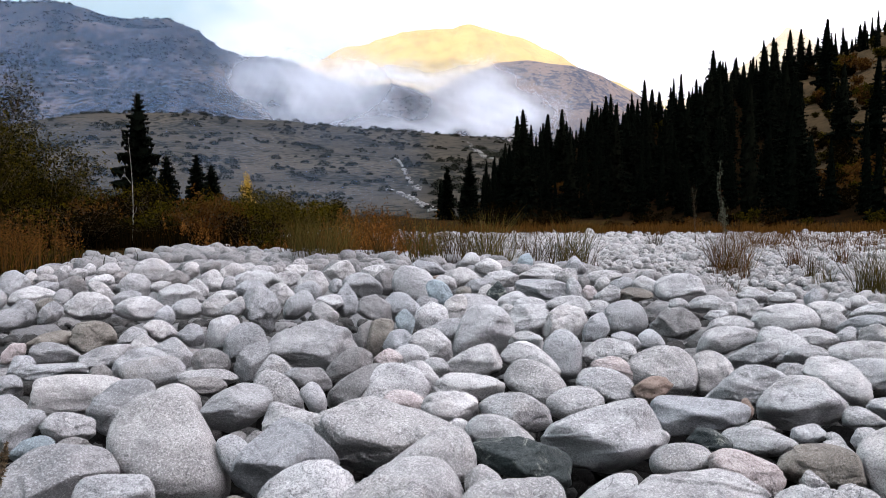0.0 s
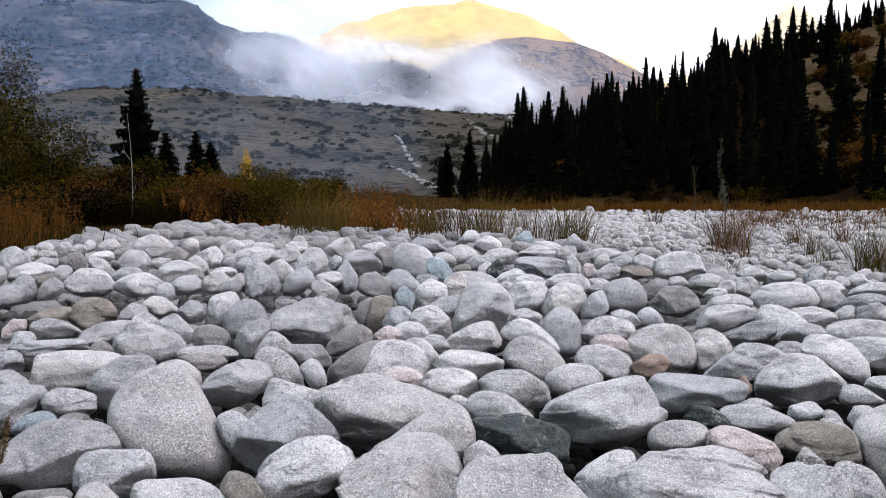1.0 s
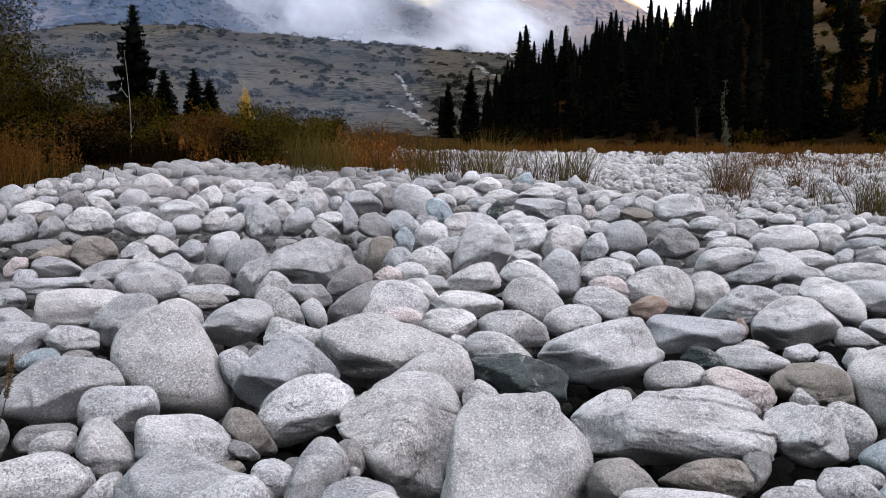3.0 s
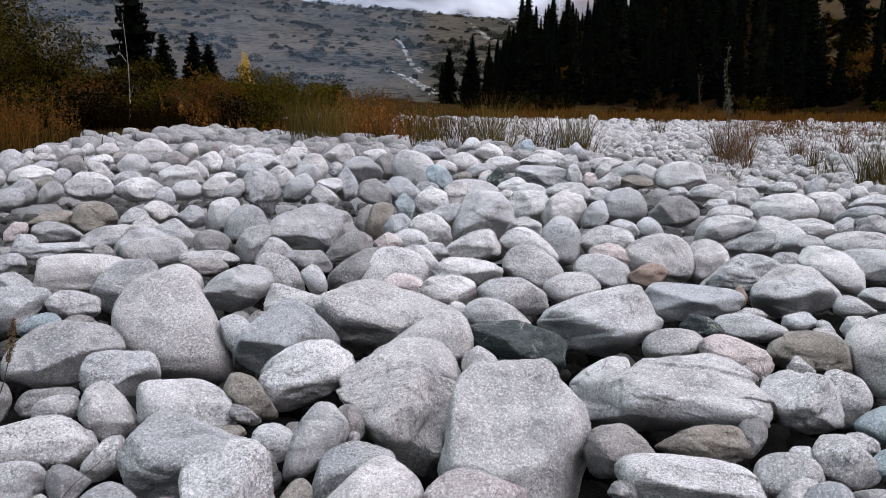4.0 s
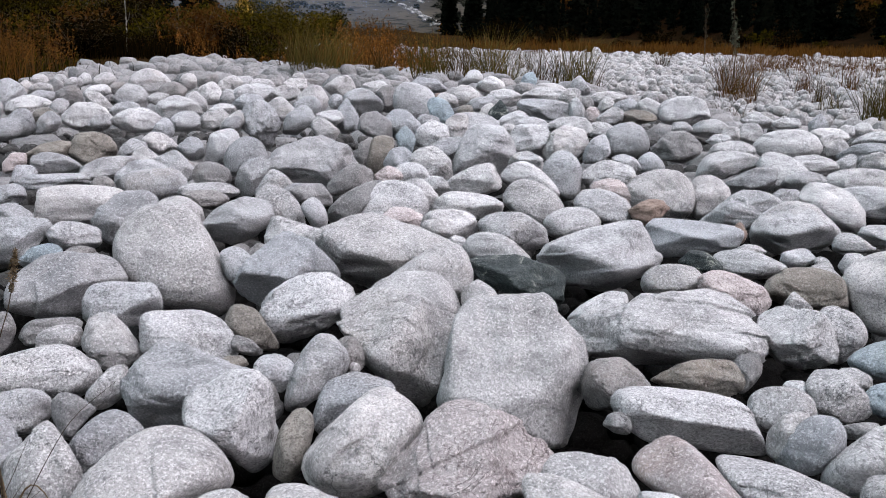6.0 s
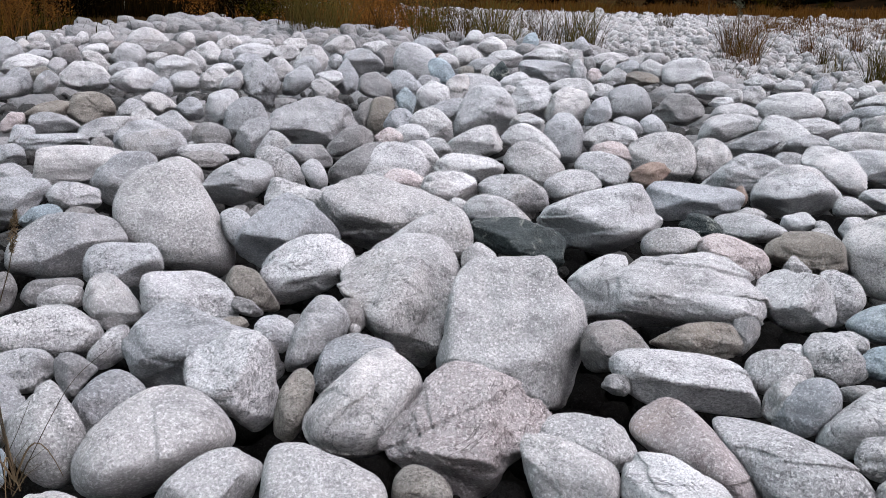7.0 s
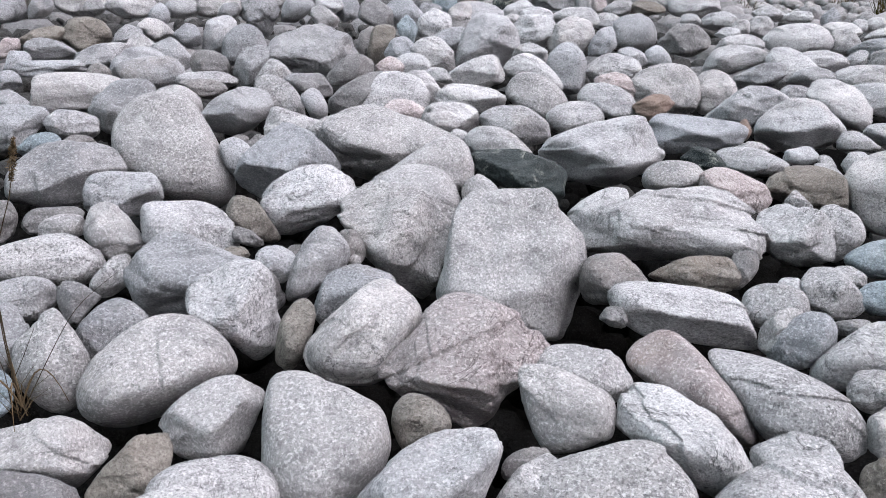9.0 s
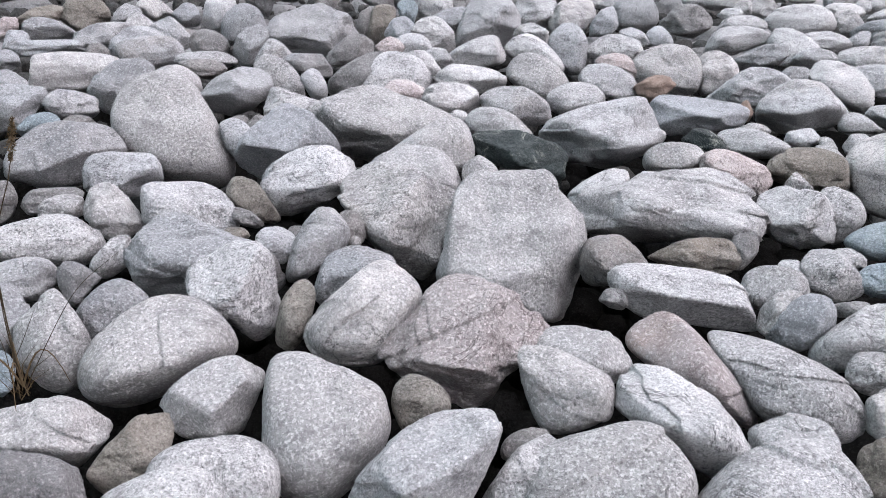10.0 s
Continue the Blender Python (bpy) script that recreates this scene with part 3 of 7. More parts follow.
boulder(-0.577, 1.469, -0.022, 0.305, 0.283, 0.198, 21, -39, "o", "w", ((54, 1.03), (75, 1.19), (92, 1.06), (171, 1.09), (206, 0.85), (236, 0.89), (285, 1.03), (341, 0.89)))
boulder(-0.889, 1.508, -0.016, 0.220, 0.247, 0.207, 31, -36, "a", "g", ((27, 0.77), (53, 0.85), (85, 1.03), (107, 1.06), (186, 0.91), (214, 0.89), (274, 0.98), (340, 1.08)))
boulder(-0.492, 1.563, -0.027, 0.310, 0.309, 0.232, 17, -38, "o", "w", ((65, 1.06), (103, 1.00), (166, 1.06), (207, 0.90), (242, 0.96), (279, 1.11), (310, 1.15), (358, 0.97)))
boulder(0.817, 1.589, -0.026, 0.373, 0.390, 0.310, -27, -36, "o", "w", ((48, 1.05), (97, 1.05), (137, 0.82), (168, 0.95), (201, 1.21), (263, 1.26), (294, 0.76), (328, 0.78)))
boulder(0.416, 1.607, -0.029, 0.400, 0.417, 0.333, -15, -38, "o", "w", ((27, 1.27), (59, 1.08), (108, 0.98), (148, 0.85), (184, 1.07), (255, 1.09), (281, 1.05), (332, 0.79)))
boulder(0.210, 1.621, -0.013, 0.176, 0.225, 0.215, -8, -38, "r", "w", ((40, 1.22), (107, 0.78), (121, 0.71), (160, 0.78), (212, 1.14), (302, 0.52), (305, 0.49), (330, 0.55)))
boulder(-0.011, 1.636, -0.026, 0.363, 0.394, 0.327, 0, -38, "r", "w", ((67, 1.26), (112, 0.73), (141, 0.72), (172, 0.93), (228, 1.26), (278, 0.95), (312, 0.60), (351, 0.84)), ((340, 58, 0.66), (130, 45, 0.75),))
boulder(-0.711, 1.658, -0.015, 0.211, 0.223, 0.176, 23, -35, "r", "n", ((2, 1.00), (82, 1.10), (108, 0.86), (143, 0.67), (178, 1.01), (245, 1.13), (285, 0.95), (314, 0.57)))
boulder(1.101, 1.688, -0.010, 0.129, 0.172, 0.170, -33, -32, "r", "n", ((38, 0.94), (62, 0.92), (90, 1.04), (134, 1.10), (192, 0.93), (225, 0.86), (270, 0.99), (326, 0.87)))
boulder(-0.938, 1.737, -0.031, 0.307, 0.279, 0.190, 29, -33, "r", "w", ((9, 1.12), (52, 0.81), (65, 0.99), (125, 0.93), (135, 1.04), (221, 0.56), (275, 1.03), (354, 1.04)), ((330, 55, 0.68), (80, 40, 0.72),))
boulder(0.231, 1.738, -0.011, 0.116, 0.119, 0.090, -8, -36, "o", "g", ((52, 1.38), (98, 1.00), (131, 0.68), (164, 0.79), (251, 1.19), (288, 0.91), (323, 0.80), (359, 1.04)))
boulder(0.919, 1.790, -0.016, 0.224, 0.211, 0.148, -27, -32, "r", "w", ((2, 1.02), (36, 1.15), (66, 1.01), (115, 0.85), (154, 0.84), (203, 1.02), (256, 1.00), (310, 0.79)))
boulder(-0.266, 1.811, -0.030, 0.333, 0.421, 0.407, 9, -35, "o", "w", ((13, 0.81), (54, 0.96), (102, 1.09), (143, 0.80), (191, 1.08), (227, 1.26), (255, 1.21), (281, 1.04)), ((355, 58, 0.7),))
boulder(0.649, 1.847, 0.000, 0.376, 0.360, 0.250, -19, -33, "r", "w", ((21, 0.81), (44, 0.67), (65, 0.74), (123, 1.12), (213, 0.59), (273, 1.01), (300, 1.39), (337, 1.21)), ((350, 48, 0.7), (190, 38, 0.8),))
boulder(-0.570, 1.902, -0.016, 0.272, 0.280, 0.217, 17, -33, "r", "w", ((37, 1.02), (111, 0.79), (148, 1.08), (183, 1.00), (229, 1.24), (263, 1.02), (317, 0.86), (345, 0.94)), ((340, 50, 0.7), (125, 40, 0.76),))
boulder(-0.030, 1.910, -0.014, 0.159, 0.180, 0.152, 1, -33, "o", "n", ((17, 0.95), (49, 0.94), (81, 1.08), (148, 0.80), (189, 1.13), (250, 1.02), (286, 1.12), (329, 1.17)))
boulder(1.216, 1.919, -0.008, 0.118, 0.150, 0.141, -32, -29, "r", "w", ((24, 0.94), (64, 0.98), (108, 1.02), (153, 1.05), (182, 1.04), (218, 1.04), (259, 0.97), (319, 0.96)))
boulder(0.349, 1.940, 0.020, 0.271, 0.299, 0.232, -10, -32, "o", "w", ((23, 0.82), (85, 1.01), (147, 0.99), (175, 1.09), (229, 1.03), (250, 0.79), (283, 1.23), (352, 1.20)))
boulder(-1.175, 1.970, -0.008, 0.079, 0.116, 0.126, 31, -29, "r", "b", ((56, 1.05), (117, 0.88), (151, 0.90), (187, 1.04), (249, 1.12), (279, 1.00), (313, 1.02), (355, 0.98)))
boulder(0.978, 2.082, -0.024, 0.481, 0.403, 0.255, -26, -29, "o", "w", ((13, 0.95), (34, 0.81), (77, 0.96), (110, 1.28), (164, 1.28), (193, 0.94), (243, 0.52), (339, 1.27)))
boulder(1.280, 2.134, -0.009, 0.149, 0.164, 0.134, -31, -27, "r", "w", ((31, 1.03), (87, 0.97), (154, 0.97), (199, 1.03), (247, 1.08), (284, 0.99), (319, 1.07), (350, 1.01)))
boulder(-0.805, 2.155, -0.020, 0.453, 0.431, 0.312, 21, -29, "o", "w", ((38, 1.04), (78, 0.99), (150, 0.83), (194, 1.15), (245, 1.30), (278, 1.01), (312, 0.82), (348, 1.04)), ((345, 55, 0.68), (165, 28, 0.78),))
boulder(-1.116, 2.161, -0.009, 0.205, 0.295, 0.317, 27, -28, "r", "w", ((56, 0.83), (93, 1.06), (137, 1.08), (183, 1.02), (213, 0.94), (226, 0.97), (277, 0.98), (335, 0.81)))
boulder(0.433, 2.171, -0.019, 0.280, 0.275, 0.201, -11, -30, "r", "w", ((26, 1.07), (73, 0.98), (131, 0.89), (180, 1.02), (244, 1.03), (270, 1.06), (305, 1.13), (353, 1.01)))
boulder(0.766, 2.178, -0.025, 0.404, 0.401, 0.302, -19, -29, "o", "p", ((16, 0.89), (48, 0.43), (80, 0.86), (179, 1.38), (210, 0.48), (266, 1.04), (305, 1.31), (329, 1.45)))
boulder(0.082, 2.227, -0.013, 0.504, 0.515, 0.388, -2, -29, "a", "p", ((34, 0.97), (79, 1.06), (123, 0.73), (160, 0.97), (200, 0.98), (226, 0.87), (308, 0.76), (0, 1.02)), ((330, 55, 0.66), (60, 45, 0.74), (200, 35, 0.74), (280, 40, 0.8), (120, 30, 0.85),))
boulder(-1.325, 2.250, -0.018, 0.198, 0.260, 0.255, 31, -26, "r", "s", ((26, 1.11), (62, 1.04), (127, 0.71), (150, 0.74), (194, 1.17), (235, 1.12), (293, 0.87), (342, 0.93)))
boulder(1.358, 2.363, -0.016, 0.302, 0.333, 0.275, -30, -25, "r", "w", ((63, 1.05), (108, 0.90), (148, 0.68), (173, 1.00), (212, 1.29), (276, 0.93), (310, 0.57), (351, 0.89)))
boulder(-0.225, 2.363, 0.013, 0.374, 0.419, 0.339, 5, -28, "o", "w", ((17, 1.17), (53, 1.09), (116, 0.85), (154, 1.03), (185, 1.09), (214, 1.22), (266, 1.08), (314, 0.60)))
boulder(-1.022, 2.369, -0.014, 0.240, 0.257, 0.205, 23, -26, "r", "s", ((26, 1.10), (56, 0.95), (112, 0.89), (154, 0.70), (221, 1.19), (258, 1.04), (307, 0.78), (336, 0.84)))
boulder(-0.444, 2.379, -0.011, 0.133, 0.199, 0.221, 11, -28, "r", "n", ((3, 1.05), (59, 1.19), (113, 0.79), (144, 0.76), (195, 1.10), (273, 1.00), (296, 0.78), (331, 0.82)))
boulder(-0.650, 2.450, 0.026, 0.298, 0.374, 0.321, 15, -26, "a", "w", ((6, 1.01), (55, 1.02), (80, 0.95), (114, 1.14), (152, 1.11), (217, 0.60), (262, 0.92), (331, 0.93)), ((330, 50, 0.7), (95, 45, 0.74), (180, 25, 0.9),))
boulder(1.184, 2.451, -0.009, 0.202, 0.233, 0.199, -26, -25, "r", "s", ((50, 1.19), (87, 1.05), (113, 0.97), (138, 0.91), (185, 1.00), (293, 0.60), (318, 0.73), (356, 0.98)))
boulder(1.152, 2.511, -0.012, 0.155, 0.189, 0.170, -25, -25, "r", "w", ((33, 1.22), (101, 0.88), (132, 0.73), (162, 0.85), (207, 1.23), (262, 1.03), (311, 0.79), (355, 0.96)))
boulder(1.389, 2.543, -0.005, 0.121, 0.108, 0.071, -29, -23, "r", "g", ((65, 1.14), (112, 0.83), (155, 0.75), (245, 1.07), (291, 0.93), (326, 0.71), (341, 0.80)))
boulder(-1.198, 2.552, -0.012, 0.128, 0.161, 0.150, 25, -24, "a", "g", ((10, 0.92), (42, 0.81), (138, 0.70), (209, 1.03), (251, 0.94), (277, 1.04), (320, 1.15)))
boulder(0.593, 2.563, -0.004, 0.096, 0.100, 0.077, -13, -26, "r", "g", ((71, 0.96), (117, 1.11), (174, 1.03), (213, 0.88), (297, 0.84), (350, 0.88)))
boulder(-1.392, 2.569, -0.018, 0.207, 0.207, 0.153, 28, -23, "r", "s", ((26, 1.04), (60, 1.13), (97, 1.00), (134, 1.01), (193, 0.92), (235, 0.68), (284, 1.10), (352, 1.04)))
boulder(0.835, 2.640, -0.019, 0.495, 0.367, 0.205, -18, -25, "b", "w", ((4, 1.01), (44, 1.06), (79, 0.91), (170, 0.97), (230, 1.01), (262, 0.97), (306, 1.14), (337, 1.10)), ((5, 34, 0.82), (180, 58, 0.86),))
boulder(-0.288, 2.677, -0.014, 0.290, 0.302, 0.235, 6, -25, "r", "s", ((17, 1.00), (75, 1.06), (108, 0.92), (158, 0.91), (188, 1.05), (245, 1.14), (289, 0.86), (329, 0.94)))
boulder(1.193, 2.707, -0.014, 0.227, 0.230, 0.173, -24, -23, "o", "w", ((32, 1.15), (79, 1.03), (141, 0.80), (175, 1.01), (232, 1.15), (274, 1.01), (326, 1.02), (354, 1.07)))
boulder(-1.162, 2.755, -0.005, 0.160, 0.177, 0.145, 23, -23, "r", "w", ((5, 1.03), (85, 1.00), (143, 0.80), (177, 0.99), (232, 1.13), (288, 0.86), (318, 0.62)))
boulder(1.611, 2.796, -0.006, 0.189, 0.188, 0.137, -30, -21, "r", "b", ((42, 1.14), (83, 1.02), (126, 0.95), (155, 0.95), (192, 1.04), (244, 1.03), (303, 0.81), (337, 0.84)))
boulder(-0.837, 2.798, -0.004, 0.554, 0.497, 0.338, 17, -24, "r", "s", ((39, 0.54), (75, 0.81), (141, 1.36), (184, 0.96), (240, 1.09), (262, 1.02), (302, 1.04), (340, 1.19)), ((350, 50, 0.72), (110, 40, 0.78), (200, 40, 0.85),))
boulder(1.438, 2.819, -0.005, 0.233, 0.243, 0.188, -27, -22, "r", "w", ((45, 0.75), (89, 0.99), (155, 1.05), (197, 1.00), (240, 0.97), (277, 1.04), (310, 1.16), (357, 1.01)))
boulder(1.298, 2.861, -0.001, 0.085, 0.090, 0.070, -24, -22, "r", "w", ((70, 1.04), (117, 0.97), (174, 0.94), (250, 0.98), (298, 0.99), (346, 0.90)))
boulder(-1.451, 2.884, -0.020, 0.409, 0.343, 0.215, 27, -21, "o", "w", ((8, 1.27), (54, 1.05), (70, 0.90), (114, 1.25), (133, 1.12), (207, 0.69), (269, 1.03), (345, 0.98)))
boulder(0.656, 2.889, -0.009, 0.258, 0.265, 0.203, -13, -23, "r", "g", ((46, 0.83), (90, 1.01), (152, 0.78), (188, 1.08), (247, 1.20), (273, 1.00), (315, 1.08), (349, 1.02)))
boulder(-0.610, 2.923, -0.008, 0.154, 0.172, 0.141, 12, -23, "r", "s", ((13, 0.97), (51, 1.04), (89, 1.00), (133, 1.00), (217, 0.71), (262, 0.95), (318, 1.05)))
boulder(-0.454, 2.955, -0.012, 0.241, 0.300, 0.279, 9, -23, "r", "s", ((3, 1.03), (49, 1.04), (112, 0.85), (147, 0.59), (177, 0.98), (246, 1.38), (285, 0.82), (311, 0.71)))
boulder(-0.315, 2.962, 0.004, 0.044, 0.048, 0.039, 6, -23, "o", "w", ((31, 0.91), (83, 0.99), (139, 1.01), (195, 1.01), (260, 1.00), (317, 0.94)))
boulder(1.565, 2.964, -0.000, 0.124, 0.116, 0.079, -28, -20, "r", "w", ((30, 0.89), (82, 0.96), (131, 1.14), (176, 0.99), (233, 0.79), (278, 1.04), (341, 1.05)))
boulder(0.982, 2.970, 0.001, 0.341, 0.251, 0.138, -19, -22, "a", "n", ((65, 1.03), (88, 0.99), (112, 1.20), (182, 0.98), (219, 1.14), (299, 0.58), (317, 0.60), (356, 0.97)))
boulder(-0.540, 2.984, -0.000, 0.080, 0.099, 0.090, 10, -22, "r", "g", ((56, 1.12), (109, 0.93), (181, 0.96), (245, 0.90), (301, 1.06), (355, 0.97)))
boulder(-0.775, 2.986, 0.002, 0.110, 0.094, 0.058, 15, -22, "r", "n", ((7, 0.96), (70, 0.91), (146, 0.98), (199, 0.96), (256, 0.94), (317, 1.05)))
boulder(1.173, 3.009, -0.007, 0.109, 0.156, 0.165, -21, -21, "r", "g", ((50, 1.21), (92, 1.00), (132, 0.69), (179, 0.97), (246, 0.98), (286, 1.01), (349, 0.92)))
boulder(0.296, 3.069, -0.029, 0.579, 0.673, 0.600, -6, -22, "b", "w", ((50, 0.92), (103, 0.97), (138, 1.24), (195, 0.82), (246, 1.43), (279, 0.93), (306, 1.15), (351, 0.96)), ((10, 62, 0.62), (352, 28, 0.92), (100, 25, 0.88),))
boulder(-0.349, 3.098, 0.000, 0.126, 0.158, 0.147, 6, -22, "r", "g", ((5, 0.98), (48, 0.93), (86, 0.97), (140, 1.14), (190, 0.93), (233, 0.78), (311, 1.04)))
boulder(-0.763, 3.152, 0.008, 0.125, 0.123, 0.089, 14, -21, "r", "g", ((28, 0.60), (59, 0.54), (153, 1.20), (204, 0.78), (247, 0.94), (288, 1.08)))
boulder(1.775, 3.170, 0.001, 0.267, 0.256, 0.181, -29, -19, "o", "b", ((5, 1.08), (81, 1.02), (128, 0.85), (170, 0.97), (224, 1.05), (293, 0.82), (309, 0.75), (326, 0.78)))
boulder(-1.315, 3.183, 0.005, 0.222, 0.265, 0.235, 23, -20, "r", "w", ((23, 0.90), (50, 0.76), (72, 0.81), (159, 1.06), (190, 1.05), (230, 0.92), (282, 1.00), (336, 1.08)))
boulder(-1.526, 3.196, 0.007, 0.179, 0.160, 0.106, 25, -19, "o", "w", ((9, 1.04), (79, 1.09), (101, 1.10), (169, 1.10), (197, 1.04), (274, 0.97), (321, 0.96)))
boulder(-1.787, 3.220, 0.006, 0.138, 0.180, 0.184, 29, -19, "r", "g", ((4, 1.01), (64, 1.06), (117, 0.88), (151, 0.93), (185, 1.02), (274, 0.94), (318, 0.95)))
boulder(-1.015, 3.240, -0.004, 0.377, 0.341, 0.243, 17, -20, "b", "w", ((2, 0.99), (42, 0.95), (76, 0.93), (107, 1.11), (187, 0.90), (224, 0.93), (273, 1.00), (329, 1.30)))
boulder(-1.588, 3.270, 0.005, 0.242, 0.187, 0.113, 26, -19, "r", "g", ((5, 0.98), (53, 1.16), (87, 1.08), (120, 0.86), (152, 0.78), (187, 1.06), (263, 1.03), (297, 1.02)))
boulder(-0.164, 3.315, -0.033, 0.505, 0.569, 0.515, 3, -21, "a", "w", ((29, 0.83), (107, 0.88), (165, 1.05), (214, 0.69), (227, 0.59), (264, 0.98), (301, 1.16), (346, 1.04)), ((335, 46, 0.6), (75, 52, 0.62), (235, 25, 0.72), (190, 35, 0.8),))
boulder(-0.785, 3.346, 0.007, 0.226, 0.248, 0.214, 13, -20, "r", "n", ((18, 0.83), (61, 0.54), (153, 1.25), (202, 0.73), (223, 0.61), (276, 1.10), (303, 1.12), (329, 1.33)))
boulder(1.386, 3.377, 0.017, 0.101, 0.125, 0.122, -22, -19, "r", "w", ((25, 0.67), (69, 0.85), (109, 1.13), (168, 0.98), (236, 0.89), (269, 0.95)))
boulder(1.514, 3.377, 0.003, 0.318, 0.325, 0.262, -24, -19, "a", "w", ((49, 0.97), (84, 0.95), (130, 1.11), (192, 0.90), (237, 0.82), (266, 0.99), (312, 1.11), (356, 0.97)), ((330, 50, 0.7), (170, 35, 0.84), (80, 45, 0.8),))
boulder(1.724, 3.432, -0.002, 0.206, 0.257, 0.251, -27, -18, "o", "w", ((8, 1.06), (37, 0.99), (76, 1.09), (123, 0.98), (143, 0.85), (227, 0.77), (253, 0.76), (344, 1.19)))
boulder(0.965, 3.475, 0.011, 0.832, 0.620, 0.372, -16, -19, "a", "w", ((52, 1.02), (86, 1.00), (134, 1.09), (157, 0.90), (194, 1.04), (280, 0.89), (319, 0.55), (358, 1.05)), ((355, 46, 0.66), (178, 25, 0.92), (40, 35, 0.84), (270, 40, 0.85),))
boulder(-1.421, 3.603, 0.013, 0.340, 0.308, 0.218, 22, -18, "b", "s", ((9, 0.98), (63, 1.12), (90, 1.02), (145, 0.99), (198, 0.87), (273, 0.99), (296, 1.18), (355, 1.07)))
boulder(-0.595, 3.637, 0.005, 0.457, 0.441, 0.338, 9, -19, "a", "w", ((54, 1.05), (113, 0.79), (139, 0.62), (169, 0.87), (246, 1.00), (295, 0.90), (325, 0.82), (355, 0.96)), ((340, 50, 0.66), (165, 25, 0.78), (60, 40, 0.85),))
boulder(0.714, 3.664, 0.019, 0.284, 0.261, 0.188, -11, -18, "r", "w", ((53, 1.30), (85, 1.11), (133, 0.49), (152, 0.50), (266, 1.06), (304, 0.49), (321, 0.57), (350, 0.90)))
boulder(0.961, 3.702, 0.032, 0.196, 0.168, 0.112, -15, -18, "r", "w", ((3, 0.98), (67, 0.90), (151, 0.89), (190, 1.07), (236, 1.21), (285, 0.90), (312, 0.92)))
boulder(1.654, 3.731, 0.039, 0.123, 0.129, 0.106, -24, -17, "a", "w", ((41, 0.62), (123, 1.04), (167, 1.03), (196, 0.99), (230, 1.04), (292, 0.88)))
boulder(0.182, 3.746, 0.033, 0.178, 0.193, 0.164, -3, -18, "r", "w", ((29, 0.89), (55, 0.91), (106, 0.99), (156, 0.87), (211, 1.10), (260, 1.00), (316, 0.92)))
boulder(-0.119, 3.782, 0.030, 0.446, 0.367, 0.239, 2, -18, "o", "w", ((45, 1.01), (77, 0.85), (162, 1.28), (184, 1.02), (241, 0.86), (297, 1.00), (326, 1.13), (353, 1.02)))
boulder(-1.771, 3.828, 0.026, 0.563, 0.469, 0.309, 25, -16, "r", "s", ((13, 0.99), (72, 1.00), (103, 1.05), (146, 0.88), (173, 1.04), (214, 1.05), (280, 0.93), (314, 0.87)), ((330, 55, 0.7), (130, 45, 0.7),))
boulder(1.417, 3.919, 0.036, 0.350, 0.288, 0.185, -20, -16, "a", "p", ((29, 0.77), (70, 0.86), (112, 1.15), (208, 0.60), (245, 0.86), (277, 1.08), (306, 1.08), (350, 1.09)))
boulder(2.187, 3.958, 0.032, 0.429, 0.492, 0.447, -29, -15, "o", "w", ((64, 0.96), (104, 1.00), (173, 1.03), (206, 1.05), (243, 0.94), (284, 1.10), (326, 1.01), (356, 1.02)))
boulder(1.786, 3.965, 0.047, 0.390, 0.331, 0.221, -24, -16, "r", "n", ((26, 0.99), (79, 0.93), (155, 1.03), (189, 1.00), (259, 1.09), (281, 0.99), (310, 0.93), (341, 0.93)))
boulder(-0.063, 4.001, 0.093, 0.458, 0.410, 0.277, 0, -16, "o", "w", ((12, 1.15), (68, 1.08), (90, 1.02), (138, 1.44), (181, 1.01), (243, 1.18), (309, 0.50), (323, 0.67)))
boulder(0.384, 4.033, 0.025, 0.505, 0.428, 0.287, -6, -17, "a", "d", ((24, 0.83), (81, 0.99), (101, 1.04), (210, 0.51), (238, 0.66), (262, 0.95), (291, 1.20), (349, 1.06)), ((0, 45, 0.68), (60, 50, 0.6), (250, 50, 0.68),))
boulder(1.151, 4.058, 0.049, 0.295, 0.251, 0.167, -16, -16, "o", "w", ((57, 1.12), (108, 0.98), (137, 0.90), (179, 1.00), (250, 1.14), (288, 0.97), (320, 1.02), (358, 1.01)))
boulder(-0.786, 4.113, 0.047, 0.499, 0.473, 0.355, 11, -16, "a", "s", ((14, 0.98), (53, 0.82), (81, 0.97), (158, 0.68), (239, 1.21), (266, 1.10), (285, 0.91), (316, 0.77)), ((350, 55, 0.62), (90, 45, 0.74), (210, 40, 0.74),))
boulder(-1.029, 4.118, 0.050, 0.170, 0.214, 0.210, 14, -16, "o", "s", ((30, 0.94), (69, 1.03), (118, 1.01), (156, 1.08), (214, 0.84), (256, 0.86), (340, 1.09)))
boulder(1.968, 4.147, 0.060, 0.158, 0.148, 0.108, -25, -15, "r", "w", ((31, 0.72), (59, 0.75), (123, 1.08), (204, 0.74), (246, 0.64), (345, 1.11)))
boulder(-1.639, 4.188, 0.063, 0.071, 0.105, 0.120, 21, -15, "r", "g", ((24, 0.91), (57, 0.84), (103, 1.04), (209, 0.63), (267, 0.90), (339, 1.07)))
boulder(-2.052, 4.190, 0.062, 0.212, 0.188, 0.130, 26, -14, "r", "b", ((52, 1.11), (101, 0.97), (137, 0.65), (167, 0.86), (254, 1.09), (306, 0.77), (347, 0.90)))
